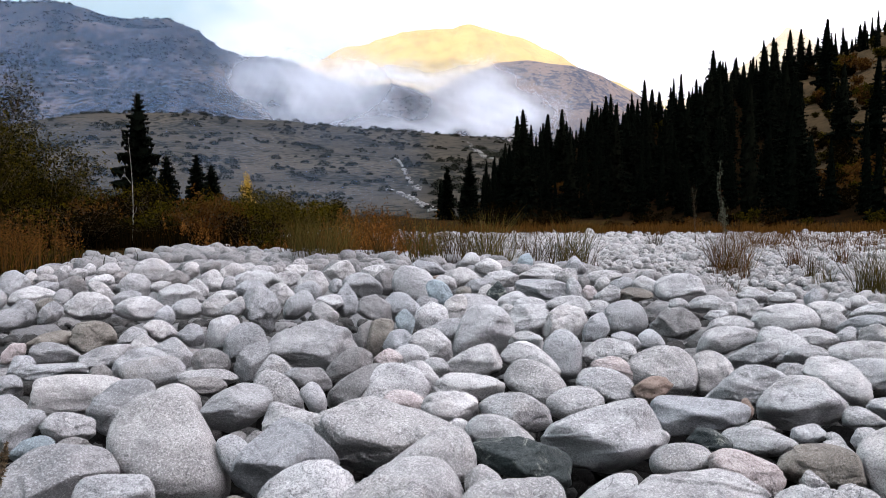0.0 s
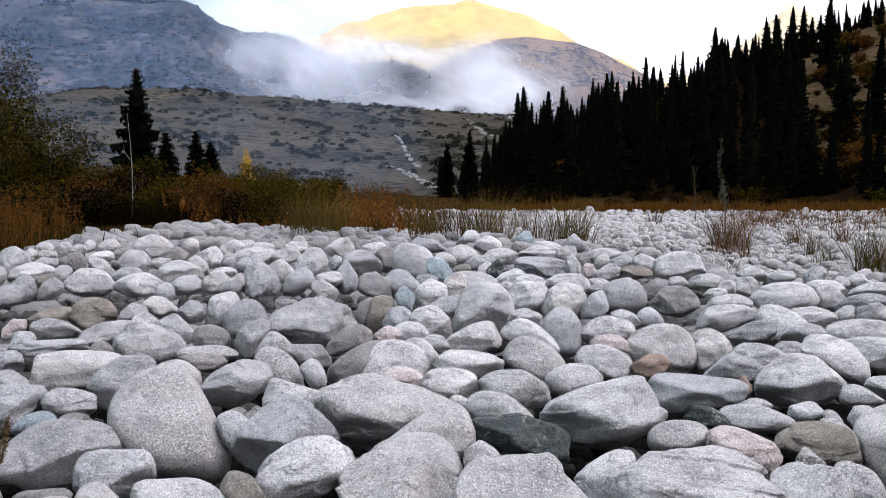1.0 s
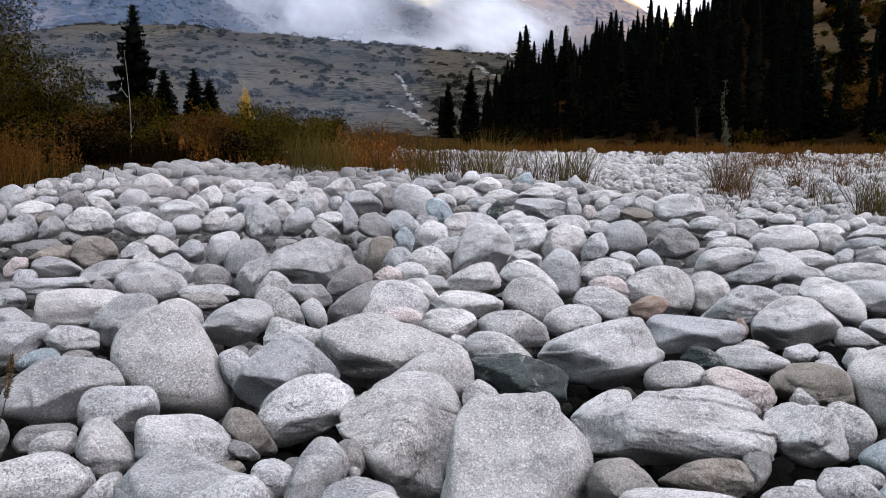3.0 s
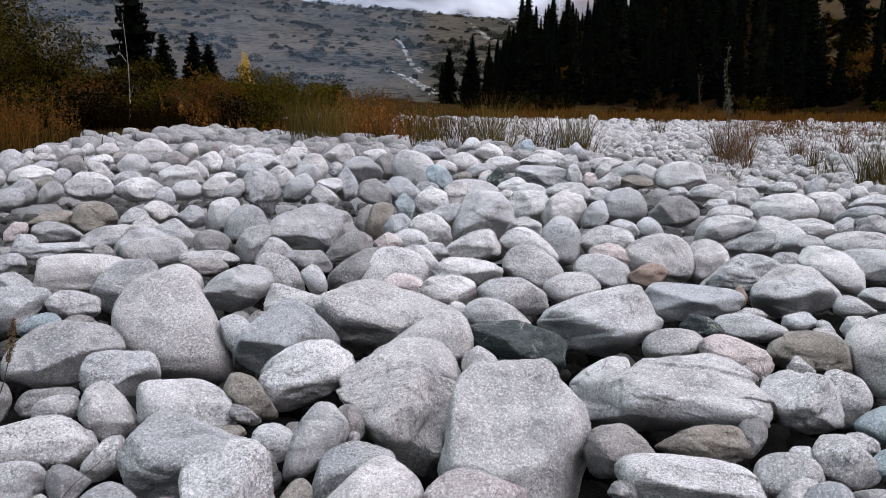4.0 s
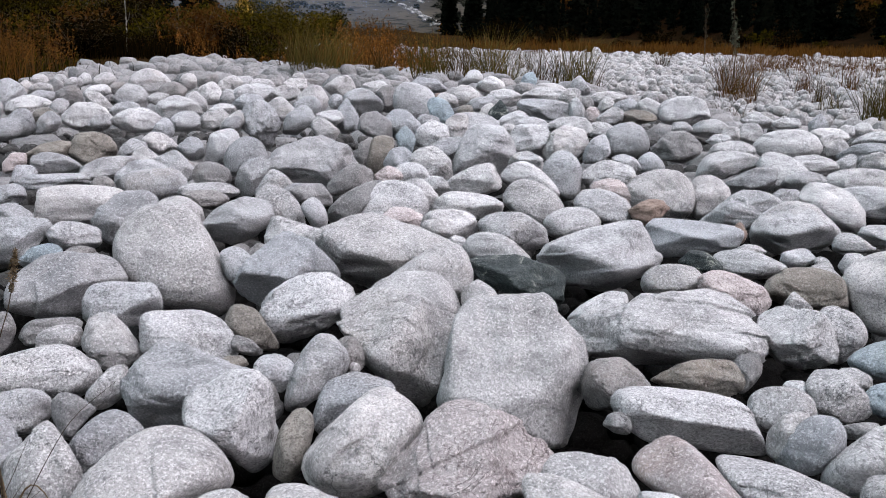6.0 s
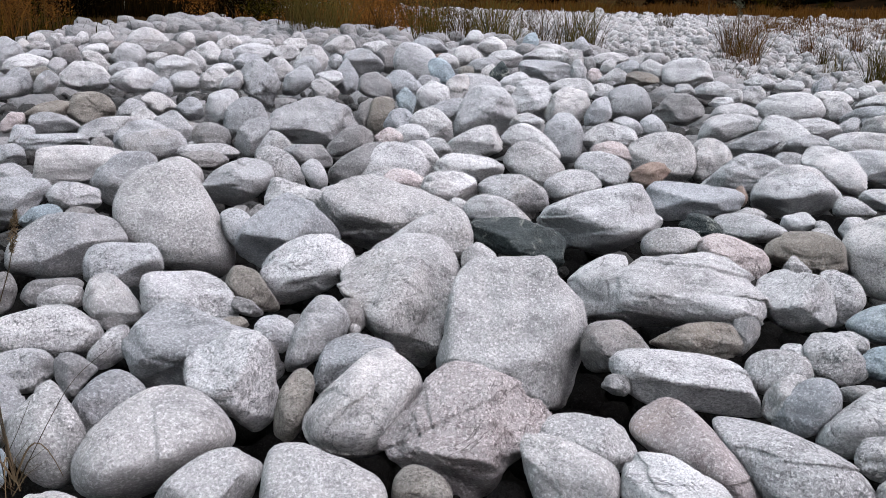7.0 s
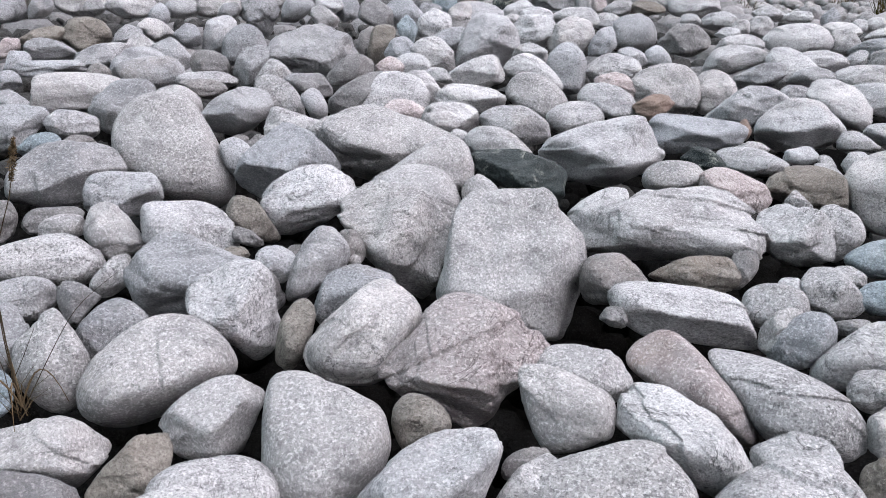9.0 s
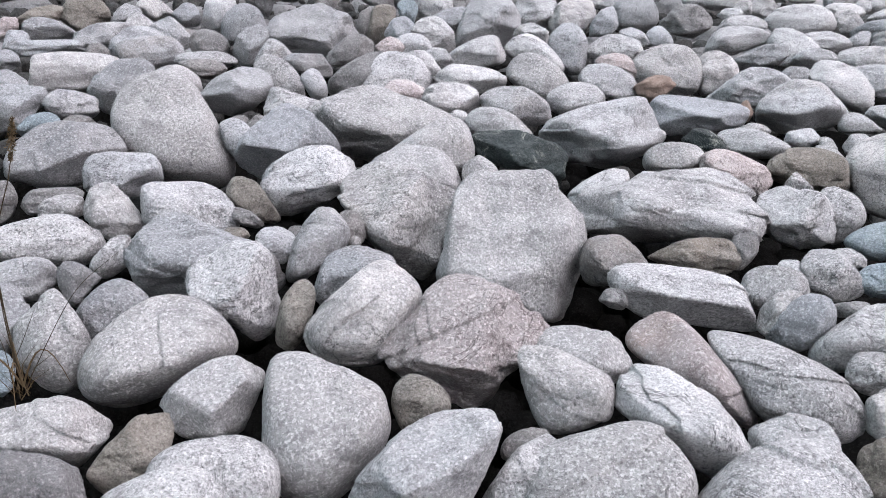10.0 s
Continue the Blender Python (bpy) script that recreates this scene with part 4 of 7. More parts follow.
boulder(-1.380, 4.221, 0.039, 0.596, 0.685, 0.631, 18, -15, "o", "w", ((20, 1.11), (61, 0.76), (105, 1.16), (190, 0.84), (229, 0.84), (255, 1.08), (300, 1.09), (346, 1.07)), ((350, 62, 0.66),))
boulder(-1.867, 4.241, 0.070, 0.163, 0.131, 0.082, 24, -14, "r", "g", ((19, 0.90), (68, 0.89), (128, 1.01), (182, 0.94), (265, 0.95), (320, 1.04)))
boulder(2.010, 4.287, 0.074, 0.102, 0.119, 0.108, -25, -14, "r", "w", ((9, 0.84), (51, 0.73), (123, 1.05), (183, 0.98), (224, 0.86), (264, 0.92)))
boulder(-0.957, 4.305, 0.074, 0.129, 0.132, 0.106, 13, -15, "r", "g", ((13, 1.02), (53, 1.10), (110, 0.92), (169, 0.94), (240, 1.00), (316, 0.86)))
boulder(1.367, 4.305, 0.075, 0.226, 0.188, 0.122, -18, -15, "a", "d", ((4, 0.95), (52, 0.78), (91, 1.00), (132, 1.12), (183, 0.97), (239, 0.99), (297, 0.94)))
boulder(1.627, 4.310, 0.067, 0.389, 0.280, 0.158, -21, -14, "o", "w", ((42, 0.83), (105, 0.99), (142, 0.96), (195, 0.96), (242, 1.05), (260, 0.96), (316, 1.14), (350, 1.06)))
boulder(2.185, 4.343, 0.076, 0.133, 0.148, 0.128, -27, -14, "r", "w", ((41, 1.10), (108, 0.86), (166, 0.92), (229, 1.09), (292, 0.86), (345, 0.90)))
boulder(-1.069, 4.347, 0.078, 0.097, 0.090, 0.066, 14, -15, "r", "g", ((46, 1.04), (106, 0.95), (181, 0.96), (239, 0.92), (301, 0.96), (348, 0.94)))
boulder(1.919, 4.405, 0.081, 0.182, 0.159, 0.108, -24, -14, "r", "w", ((53, 0.99), (115, 0.94), (155, 0.90), (214, 1.07), (276, 0.96), (330, 0.86)))
boulder(0.843, 4.420, 0.071, 0.685, 0.583, 0.395, -11, -15, "r", "w", ((72, 0.94), (134, 0.85), (187, 1.02), (212, 1.20), (268, 1.01), (305, 0.86), (324, 0.72), (348, 0.91)), ((350, 50, 0.72), (180, 28, 0.9),))
boulder(0.304, 4.451, 0.084, 0.381, 0.300, 0.185, -4, -15, "o", "w", ((23, 0.87), (60, 0.66), (106, 1.25), (180, 1.00), (212, 0.96), (267, 1.03), (304, 1.12), (342, 1.28)))
boulder(-0.313, 4.454, 0.053, 0.764, 0.637, 0.424, 4, -15, "r", "w", ((11, 1.04), (35, 0.79), (127, 0.72), (196, 0.98), (230, 0.84), (264, 1.00), (303, 1.12), (323, 1.04)), ((10, 50, 0.7), (205, 38, 0.76),))
boulder(-2.320, 4.485, 0.070, 0.347, 0.335, 0.254, 28, -13, "b", "s", ((17, 1.06), (72, 1.14), (123, 0.65), (152, 0.80), (187, 1.07), (254, 1.07), (283, 1.02), (357, 1.02)))
boulder(1.681, 4.494, 0.089, 0.182, 0.146, 0.091, -21, -14, "r", "w", ((6, 1.00), (55, 1.01), (120, 0.89), (173, 0.93), (244, 1.06), (310, 0.80)))
boulder(-2.015, 4.523, 0.089, 0.273, 0.253, 0.182, 24, -13, "r", "s", ((28, 0.76), (93, 0.98), (151, 1.09), (200, 0.94), (242, 0.99), (277, 1.04), (314, 1.14)))
boulder(0.082, 4.550, 0.096, 0.121, 0.105, 0.071, -1, -14, "r", "w", ((22, 0.95), (81, 0.95), (138, 1.03), (186, 0.99), (248, 1.04), (304, 0.85)))
boulder(-0.806, 4.583, 0.093, 0.354, 0.318, 0.224, 10, -14, "r", "w", ((25, 0.73), (60, 0.88), (105, 1.04), (151, 0.95), (181, 1.02), (222, 1.28), (263, 1.04), (291, 1.09)))
boulder(2.340, 4.667, 0.107, 0.231, 0.189, 0.121, -26, -12, "o", "w", ((20, 0.89), (49, 0.64), (133, 1.03), (169, 0.95), (215, 1.30), (276, 0.95), (324, 1.15)))
boulder(1.446, 4.757, 0.086, 0.560, 0.409, 0.235, -17, -13, "b", "s", ((5, 0.96), (67, 1.19), (97, 0.95), (149, 0.67), (198, 1.13), (253, 0.91), (283, 1.06), (347, 1.18)), ((0, 40, 0.7), (180, 60, 0.7),))
boulder(0.420, 4.803, 0.105, 0.421, 0.354, 0.234, -5, -13, "r", "w", ((49, 0.83), (84, 0.98), (126, 1.17), (176, 1.05), (212, 0.80), (239, 0.84), (301, 1.05), (356, 1.01)))
boulder(1.747, 4.826, 0.117, 0.079, 0.113, 0.125, -20, -12, "r", "r", ((43, 0.77), (113, 1.05), (168, 1.05), (228, 0.69), (286, 1.08), (342, 1.06)))
boulder(2.573, 4.845, 0.119, 0.232, 0.196, 0.129, -28, -12, "r", "w", ((27, 1.03), (76, 1.00), (121, 1.06), (169, 1.00), (219, 1.02), (281, 0.94), (334, 0.91)))
boulder(0.044, 4.852, 0.116, 0.347, 0.289, 0.189, -0, -13, "r", "w", ((24, 0.99), (70, 0.99), (101, 1.08), (146, 1.04), (192, 1.02), (269, 1.00), (298, 1.09), (347, 1.05)))
boulder(-2.531, 4.876, 0.117, 0.216, 0.198, 0.158, 28, -12, "r", "s", ((54, 0.76), (124, 1.02), (167, 0.93), (227, 1.17), (275, 0.98), (307, 1.06), (356, 0.99)))
boulder(-1.200, 4.881, 0.110, 0.442, 0.402, 0.287, 14, -13, "r", "s", ((28, 1.07), (83, 0.98), (140, 0.74), (198, 0.99), (249, 1.16), (284, 0.90), (317, 0.82), (344, 0.91)), ((20, 36, 0.78), (215, 36, 0.62),))
boulder(2.115, 4.941, 0.114, 0.516, 0.475, 0.345, -23, -12, "r", "w", ((4, 1.02), (51, 0.88), (121, 0.90), (157, 0.81), (207, 1.08), (272, 1.00), (295, 0.90), (328, 1.07)), ((340, 50, 0.7), (150, 45, 0.75),))
boulder(-1.891, 4.956, 0.095, 0.399, 0.392, 0.338, 21, -12, "r", "s", ((20, 1.22), (70, 1.15), (129, 0.56), (181, 1.00), (233, 1.03), (278, 1.01), (315, 0.79), (349, 0.95)))
boulder(0.783, 4.964, 0.122, 0.344, 0.300, 0.206, -9, -13, "o", "w", ((28, 1.09), (64, 1.13), (96, 1.04), (154, 0.82), (220, 1.17), (261, 1.05), (308, 0.95), (341, 1.00)))
boulder(-1.564, 4.969, 0.113, 0.272, 0.279, 0.252, 17, -12, "o", "w", ((42, 0.88), (94, 1.02), (144, 1.26), (186, 1.01), (229, 0.88), (260, 0.91), (349, 1.04)))
boulder(-0.238, 4.974, 0.126, 0.253, 0.217, 0.145, 3, -13, "a", "p", ((6, 1.00), (45, 0.93), (100, 0.98), (191, 0.86), (237, 0.81), (297, 1.01), (332, 1.00)))
boulder(-0.772, 5.030, 0.133, 0.159, 0.194, 0.198, 9, -12, "o", "s", ((28, 0.93), (60, 0.82), (109, 1.14), (178, 0.98), (234, 0.70), (328, 1.03)))
boulder(-2.238, 5.135, 0.114, 0.533, 0.400, 0.285, 24, -11, "b", "w", ((7, 1.02), (28, 1.09), (87, 1.03), (129, 0.75), (200, 0.90), (270, 1.03), (284, 1.08), (356, 1.06)))
boulder(-1.015, 5.180, 0.123, 0.313, 0.323, 0.316, 11, -12, "o", "w", ((26, 0.82), (62, 0.81), (96, 1.11), (172, 1.17), (221, 0.46), (271, 1.03), (330, 1.19)))
boulder(1.301, 5.226, 0.148, 0.258, 0.232, 0.175, -14, -12, "a", "r", ((43, 1.09), (115, 0.76), (141, 0.71), (208, 1.02), (246, 1.00), (313, 0.76), (348, 0.92)))
boulder(-2.760, 5.279, 0.155, 0.228, 0.188, 0.146, 28, -10, "r", "s", ((49, 1.07), (94, 0.99), (154, 1.01), (197, 1.00), (281, 0.89), (348, 0.90)))
boulder(-0.557, 5.282, 0.137, 0.349, 0.337, 0.307, 6, -12, "r", "g", ((114, 0.56), (133, 0.45), (156, 0.64), (244, 1.22), (280, 0.97), (307, 0.71), (327, 0.62), (351, 0.88)))
boulder(-1.506, 5.288, 0.148, 0.293, 0.202, 0.131, 16, -11, "r", "g", ((9, 1.01), (55, 1.04), (89, 1.07), (124, 0.93), (209, 0.76), (247, 0.71), (336, 1.07)))
boulder(0.159, 5.290, 0.147, 0.465, 0.317, 0.174, -2, -12, "r", "w", ((9, 0.96), (57, 0.98), (90, 0.99), (157, 1.02), (205, 0.94), (236, 1.06), (277, 1.00), (307, 1.03)))
boulder(-0.313, 5.293, 0.143, 0.461, 0.396, 0.323, 3, -12, "o", "w", ((6, 1.00), (62, 1.00), (97, 1.09), (152, 0.93), (180, 1.02), (257, 1.19), (290, 0.89), (312, 1.00)))
boulder(1.914, 5.301, 0.160, 0.517, 0.408, 0.272, -20, -11, "a", "w", ((19, 1.02), (56, 1.03), (110, 0.85), (127, 0.79), (173, 1.00), (186, 1.04), (296, 0.53), (329, 0.78)))
boulder(1.029, 5.336, 0.147, 0.373, 0.305, 0.235, -11, -11, "o", "w", ((42, 0.91), (88, 1.01), (134, 1.26), (192, 0.95), (217, 0.77), (250, 1.05), (291, 1.07), (359, 1.02)))
boulder(0.594, 5.376, 0.145, 0.408, 0.376, 0.329, -6, -11, "o", "w", ((6, 1.08), (42, 0.79), (79, 1.00), (132, 1.13), (175, 1.09), (224, 0.72), (286, 1.08), (331, 1.24)))
boulder(-0.853, 5.436, 0.165, 0.276, 0.217, 0.160, 9, -11, "r", "g", ((65, 0.82), (117, 1.18), (179, 1.00), (219, 0.75), (255, 0.92), (311, 1.06), (358, 0.97)))
boulder(2.550, 5.453, 0.157, 0.435, 0.396, 0.305, -25, -10, "r", "w", ((35, 0.87), (65, 0.86), (102, 1.09), (155, 1.31), (205, 0.66), (229, 0.55), (289, 1.14), (359, 1.00)))
boulder(-1.534, 5.467, 0.168, 0.396, 0.271, 0.123, 16, -11, "r", "w", ((8, 0.94), (65, 0.93), (106, 1.06), (152, 1.04), (195, 1.00), (233, 1.01), (265, 1.05), (296, 1.07)))
boulder(-0.142, 5.485, 0.162, 0.246, 0.249, 0.237, 1, -11, "r", "w", ((4, 0.99), (50, 0.78), (115, 1.05), (174, 1.08), (215, 0.70), (247, 0.69), (330, 1.17)))
boulder(-0.946, 5.495, 0.172, 0.185, 0.157, 0.124, 10, -11, "r", "s", ((6, 0.98), (89, 0.96), (152, 1.05), (196, 0.93), (240, 0.79), (317, 1.03)))
boulder(-2.255, 5.537, 0.182, 0.158, 0.144, 0.124, 22, -10, "r", "g", ((1, 0.99), (53, 0.88), (103, 1.01), (186, 0.95), (259, 1.01), (302, 0.92)))
boulder(-1.095, 5.558, 0.183, 0.290, 0.278, 0.251, 11, -11, "r", "w", ((25, 0.86), (58, 0.70), (114, 1.15), (161, 1.03), (187, 1.04), (240, 1.11), (301, 0.81)))
boulder(2.888, 5.570, 0.170, 0.427, 0.314, 0.218, -27, -10, "b", "w", ((51, 0.96), (92, 1.00), (128, 1.04), (168, 1.02), (217, 0.85), (257, 0.86), (332, 1.05), (357, 1.00)))
boulder(2.296, 5.584, 0.183, 0.227, 0.189, 0.147, -22, -10, "r", "s", ((51, 1.07), (114, 0.88), (172, 0.93), (228, 1.16), (296, 0.78), (348, 0.90)))
boulder(-1.936, 5.608, 0.172, 0.444, 0.330, 0.232, 19, -10, "o", "s", ((33, 1.31), (77, 1.00), (129, 1.05), (200, 0.90), (233, 1.00), (271, 1.01), (336, 1.05), (359, 1.09)))
boulder(-2.608, 5.611, 0.182, 0.449, 0.307, 0.112, 25, -10, "b", "s", ((5, 0.97), (74, 1.03), (98, 1.04), (142, 1.24), (186, 0.97), (216, 1.13), (261, 1.03), (291, 1.03)))
boulder(1.470, 5.625, 0.167, 0.468, 0.437, 0.386, -15, -10, "r", "w", ((50, 0.99), (84, 1.03), (115, 1.09), (151, 1.03), (198, 0.97), (255, 0.95), (312, 1.04), (352, 0.98)))
boulder(1.794, 5.638, 0.170, 0.288, 0.305, 0.305, -18, -10, "r", "w", ((41, 0.90), (108, 0.94), (149, 0.86), (174, 0.97), (252, 0.85), (294, 1.22), (352, 1.02)))
boulder(1.157, 5.650, 0.181, 0.315, 0.259, 0.201, -12, -10, "r", "p", ((17, 0.95), (60, 0.75), (100, 1.11), (181, 0.97), (224, 0.55), (303, 1.08), (343, 1.09)))
boulder(-0.043, 5.708, 0.190, 0.179, 0.169, 0.149, 0, -10, "r", "w", ((8, 0.96), (65, 0.92), (132, 1.00), (212, 0.72), (241, 0.74), (320, 1.06)))
boulder(-2.872, 5.745, 0.200, 0.175, 0.166, 0.148, 27, -9, "r", "s", ((1, 0.97), (47, 0.99), (98, 0.98), (151, 0.96), (194, 1.01), (288, 0.86)))
boulder(-0.647, 5.821, 0.204, 0.331, 0.282, 0.227, 6, -10, "r", "g", ((56, 1.01), (92, 1.03), (140, 0.84), (178, 0.95), (251, 1.16), (304, 0.64), (349, 0.89)))
boulder(-2.109, 5.849, 0.198, 0.380, 0.302, 0.226, 20, -9, "r", "s", ((25, 1.07), (84, 1.00), (143, 0.66), (170, 0.82), (277, 0.91), (311, 0.78), (343, 0.97)))
boulder(0.201, 5.859, 0.206, 0.436, 0.344, 0.256, -2, -10, "r", "w", ((25, 1.16), (78, 1.02), (134, 0.90), (166, 0.91), (193, 1.17), (273, 0.96), (307, 0.59), (327, 0.66)))
boulder(-1.620, 5.867, 0.210, 0.260, 0.220, 0.174, 15, -10, "r", "g", ((25, 0.94), (64, 0.92), (104, 1.06), (177, 0.97), (248, 1.01), (294, 0.99), (347, 1.05)))
boulder(-1.332, 5.880, 0.197, 0.253, 0.279, 0.290, 13, -10, "r", "s", ((24, 1.18), (71, 1.21), (120, 0.67), (149, 0.74), (221, 1.09), (290, 0.85), (336, 0.81)))
boulder(-0.384, 5.935, 0.220, 0.213, 0.172, 0.130, 4, -10, "r", "p", ((31, 0.96), (70, 0.91), (139, 0.99), (200, 0.97), (249, 1.02), (314, 0.79)))
boulder(0.620, 5.958, 0.212, 0.423, 0.331, 0.244, -6, -10, "o", "w", ((39, 0.73), (61, 0.65), (88, 1.03), (196, 0.76), (214, 0.77), (262, 1.08), (305, 1.04), (0, 1.12)))
boulder(-2.380, 5.969, 0.215, 0.419, 0.287, 0.184, 22, -9, "r", "s", ((32, 1.26), (73, 1.13), (112, 0.88), (149, 0.88), (204, 1.07), (273, 0.97), (309, 0.80), (352, 0.95)))
boulder(-0.230, 5.999, 0.223, 0.294, 0.232, 0.172, 2, -10, "o", "w", ((25, 1.00), (70, 0.86), (158, 0.96), (204, 1.11), (253, 1.08), (302, 0.96), (337, 1.03)))
boulder(2.195, 6.007, 0.219, 0.393, 0.303, 0.220, -20, -9, "a", "s", ((35, 1.20), (87, 1.02), (122, 0.80), (148, 0.71), (175, 0.92), (270, 0.97), (311, 0.49), (340, 0.76)))
boulder(2.600, 6.046, 0.228, 0.292, 0.213, 0.146, -23, -9, "r", "w", ((24, 1.03), (82, 1.02), (130, 0.90), (159, 0.95), (202, 1.10), (284, 0.84), (317, 0.77)))
boulder(-2.786, 6.048, 0.228, 0.341, 0.254, 0.178, 25, -9, "r", "s", ((6, 0.95), (43, 0.71), (67, 0.81), (138, 1.07), (189, 0.98), (263, 0.98), (300, 1.11)))
boulder(-1.926, 6.061, 0.225, 0.254, 0.251, 0.234, 18, -9, "r", "w", ((50, 0.74), (81, 0.91), (155, 1.12), (192, 0.97), (242, 0.78), (334, 1.00)))
boulder(-3.093, 6.064, 0.230, 0.176, 0.170, 0.153, 27, -8, "r", "p", ((0, 0.96), (83, 1.00), (135, 0.78), (171, 0.88), (267, 0.99), (309, 0.74)))
boulder(3.026, 6.082, 0.222, 0.492, 0.336, 0.206, -26, -9, "o", "w", ((18, 1.11), (93, 0.99), (150, 0.86), (174, 1.04), (231, 1.21), (276, 0.99), (312, 0.98), (347, 1.00)))
boulder(1.208, 6.085, 0.223, 0.402, 0.313, 0.230, -11, -9, "r", "w", ((28, 0.97), (74, 0.98), (139, 0.84), (188, 1.02), (239, 1.11), (274, 1.02), (305, 0.95), (342, 1.01)))
boulder(0.867, 6.099, 0.217, 0.287, 0.330, 0.358, -8, -9, "o", "s", ((43, 1.00), (97, 1.00), (179, 0.99), (233, 0.84), (280, 1.15), (317, 1.08), (356, 1.06)))
boulder(-2.187, 6.223, 0.251, 0.249, 0.226, 0.192, 19, -9, "r", "w", ((42, 0.65), (70, 0.71), (162, 1.07), (194, 1.02), (274, 0.94), (316, 0.95)))
boulder(2.542, 6.254, 0.233, 0.407, 0.377, 0.330, -22, -8, "o", "w", ((20, 0.96), (44, 0.78), (94, 1.09), (150, 0.81), (218, 1.08), (268, 0.97), (343, 1.14)))
boulder(-0.085, 6.313, 0.244, 0.323, 0.306, 0.273, 1, -9, "r", "w", ((49, 0.79), (83, 0.93), (149, 1.17), (184, 0.97), (234, 0.78), (303, 1.08), (350, 1.02)))
boulder(-0.973, 6.319, 0.232, 0.700, 0.563, 0.430, 9, -9, "a", "s", ((23, 0.97), (51, 0.99), (84, 1.00), (132, 0.87), (198, 0.95), (242, 0.96), (289, 0.90), (327, 0.87)), ((350, 60, 0.6), (200, 45, 0.72), (80, 40, 0.8),))
boulder(-0.311, 6.382, 0.261, 0.270, 0.246, 0.211, 3, -9, "r", "s", ((51, 0.74), (76, 0.82), (168, 1.01), (216, 0.96), (292, 0.91), (354, 0.98)))
boulder(0.638, 6.419, 0.264, 0.268, 0.214, 0.160, -6, -9, "r", "w", ((35, 0.87), (90, 0.94), (173, 1.01), (218, 0.96), (285, 0.95), (337, 0.98)))
boulder(1.402, 6.429, 0.267, 0.228, 0.188, 0.146, -12, -8, "r", "w", ((32, 0.77), (66, 0.77), (152, 1.07), (193, 0.97), (255, 0.91), (328, 1.05)))
boulder(1.590, 6.440, 0.269, 0.214, 0.194, 0.164, -14, -8, "o", "s", ((41, 0.83), (72, 0.87), (151, 1.05), (192, 1.07), (272, 0.98), (321, 0.99)))
boulder(-1.507, 6.440, 0.257, 0.332, 0.333, 0.316, 13, -8, "o", "s", ((19, 1.01), (73, 0.97), (136, 1.04), (161, 0.94), (190, 1.12), (268, 1.00), (317, 0.88)))
boulder(-3.014, 6.443, 0.267, 0.363, 0.249, 0.152, 25, -8, "a", "n", ((49, 1.11), (89, 1.01), (129, 0.85), (174, 0.88), (274, 0.94), (302, 0.64), (336, 0.76)))
boulder(2.197, 6.479, 0.250, 0.471, 0.353, 0.249, -19, -8, "r", "w", ((30, 1.08), (94, 0.98), (138, 0.50), (168, 0.83), (237, 1.28), (282, 0.91), (314, 0.97), (350, 1.01)))
boulder(2.858, 6.492, 0.269, 0.333, 0.242, 0.165, -24, -8, "a", "w", ((31, 0.94), (69, 0.98), (112, 1.00), (177, 0.97), (240, 1.10), (277, 0.98), (336, 1.01)))
boulder(3.101, 6.530, 0.274, 0.198, 0.199, 0.187, -25, -8, "r", "s", ((13, 1.09), (94, 0.92), (145, 0.73), (186, 1.06), (272, 0.92), (317, 0.55)))
boulder(-2.415, 6.562, 0.278, 0.210, 0.184, 0.150, 20, -8, "r", "s", ((28, 1.00), (86, 1.01), (131, 0.84), (188, 1.00), (274, 0.95), (311, 0.75)))
boulder(-2.729, 6.563, 0.266, 0.351, 0.320, 0.274, 23, -8, "r", "n", ((24, 1.00), (57, 1.02), (96, 1.00), (151, 0.89), (230, 0.95), (294, 0.97), (348, 1.02)))
boulder(-0.489, 6.571, 0.264, 0.215, 0.271, 0.321, 4, -8, "r", "n", ((17, 1.05), (97, 0.92), (131, 0.83), (167, 1.00), (204, 1.08), (285, 0.90), (345, 1.00)))
boulder(3.383, 6.587, 0.277, 0.261, 0.227, 0.185, -27, -7, "r", "w", ((51, 0.92), (111, 0.97), (154, 0.91), (199, 1.08), (267, 0.97), (331, 0.94)))
boulder(-1.967, 6.603, 0.279, 0.195, 0.195, 0.183, 17, -8, "r", "s", ((9, 1.00), (64, 0.96), (97, 1.03), (172, 0.98), (232, 0.86), (315, 0.92)))
boulder(-0.614, 6.615, 0.275, 0.154, 0.202, 0.249, 5, -8, "r", "g", ((55, 1.23), (113, 0.76), (144, 0.72), (206, 1.10), (292, 0.79), (344, 0.82)))
boulder(-1.759, 6.729, 0.280, 0.284, 0.302, 0.301, 15, -8, "r", "w", ((16, 1.10), (97, 0.91), (134, 0.75), (183, 0.99), (286, 0.81), (340, 0.90)))
boulder(-2.260, 6.761, 0.292, 0.273, 0.237, 0.192, 18, -8, "r", "w", ((20, 0.84), (60, 0.72), (96, 1.08), (178, 0.95), (232, 0.73), (311, 1.07)))
boulder(0.326, 6.802, 0.293, 0.513, 0.475, 0.416, -3, -8, "r", "w", ((47, 1.05), (77, 1.01), (100, 1.09), (146, 1.26), (181, 1.00), (272, 0.98), (296, 0.82), (354, 0.97)))
boulder(0.035, 6.820, 0.294, 0.271, 0.245, 0.207, -0, -8, "r", "s", ((80, 1.01), (128, 1.02), (186, 0.96), (229, 0.80), (322, 0.80), (349, 0.86)))
boulder(1.252, 6.897, 0.305, 0.221, 0.241, 0.247, -10, -8, "r", "s", ((68, 0.96), (132, 0.94), (177, 0.96), (264, 1.03), (302, 0.78), (341, 0.86)))
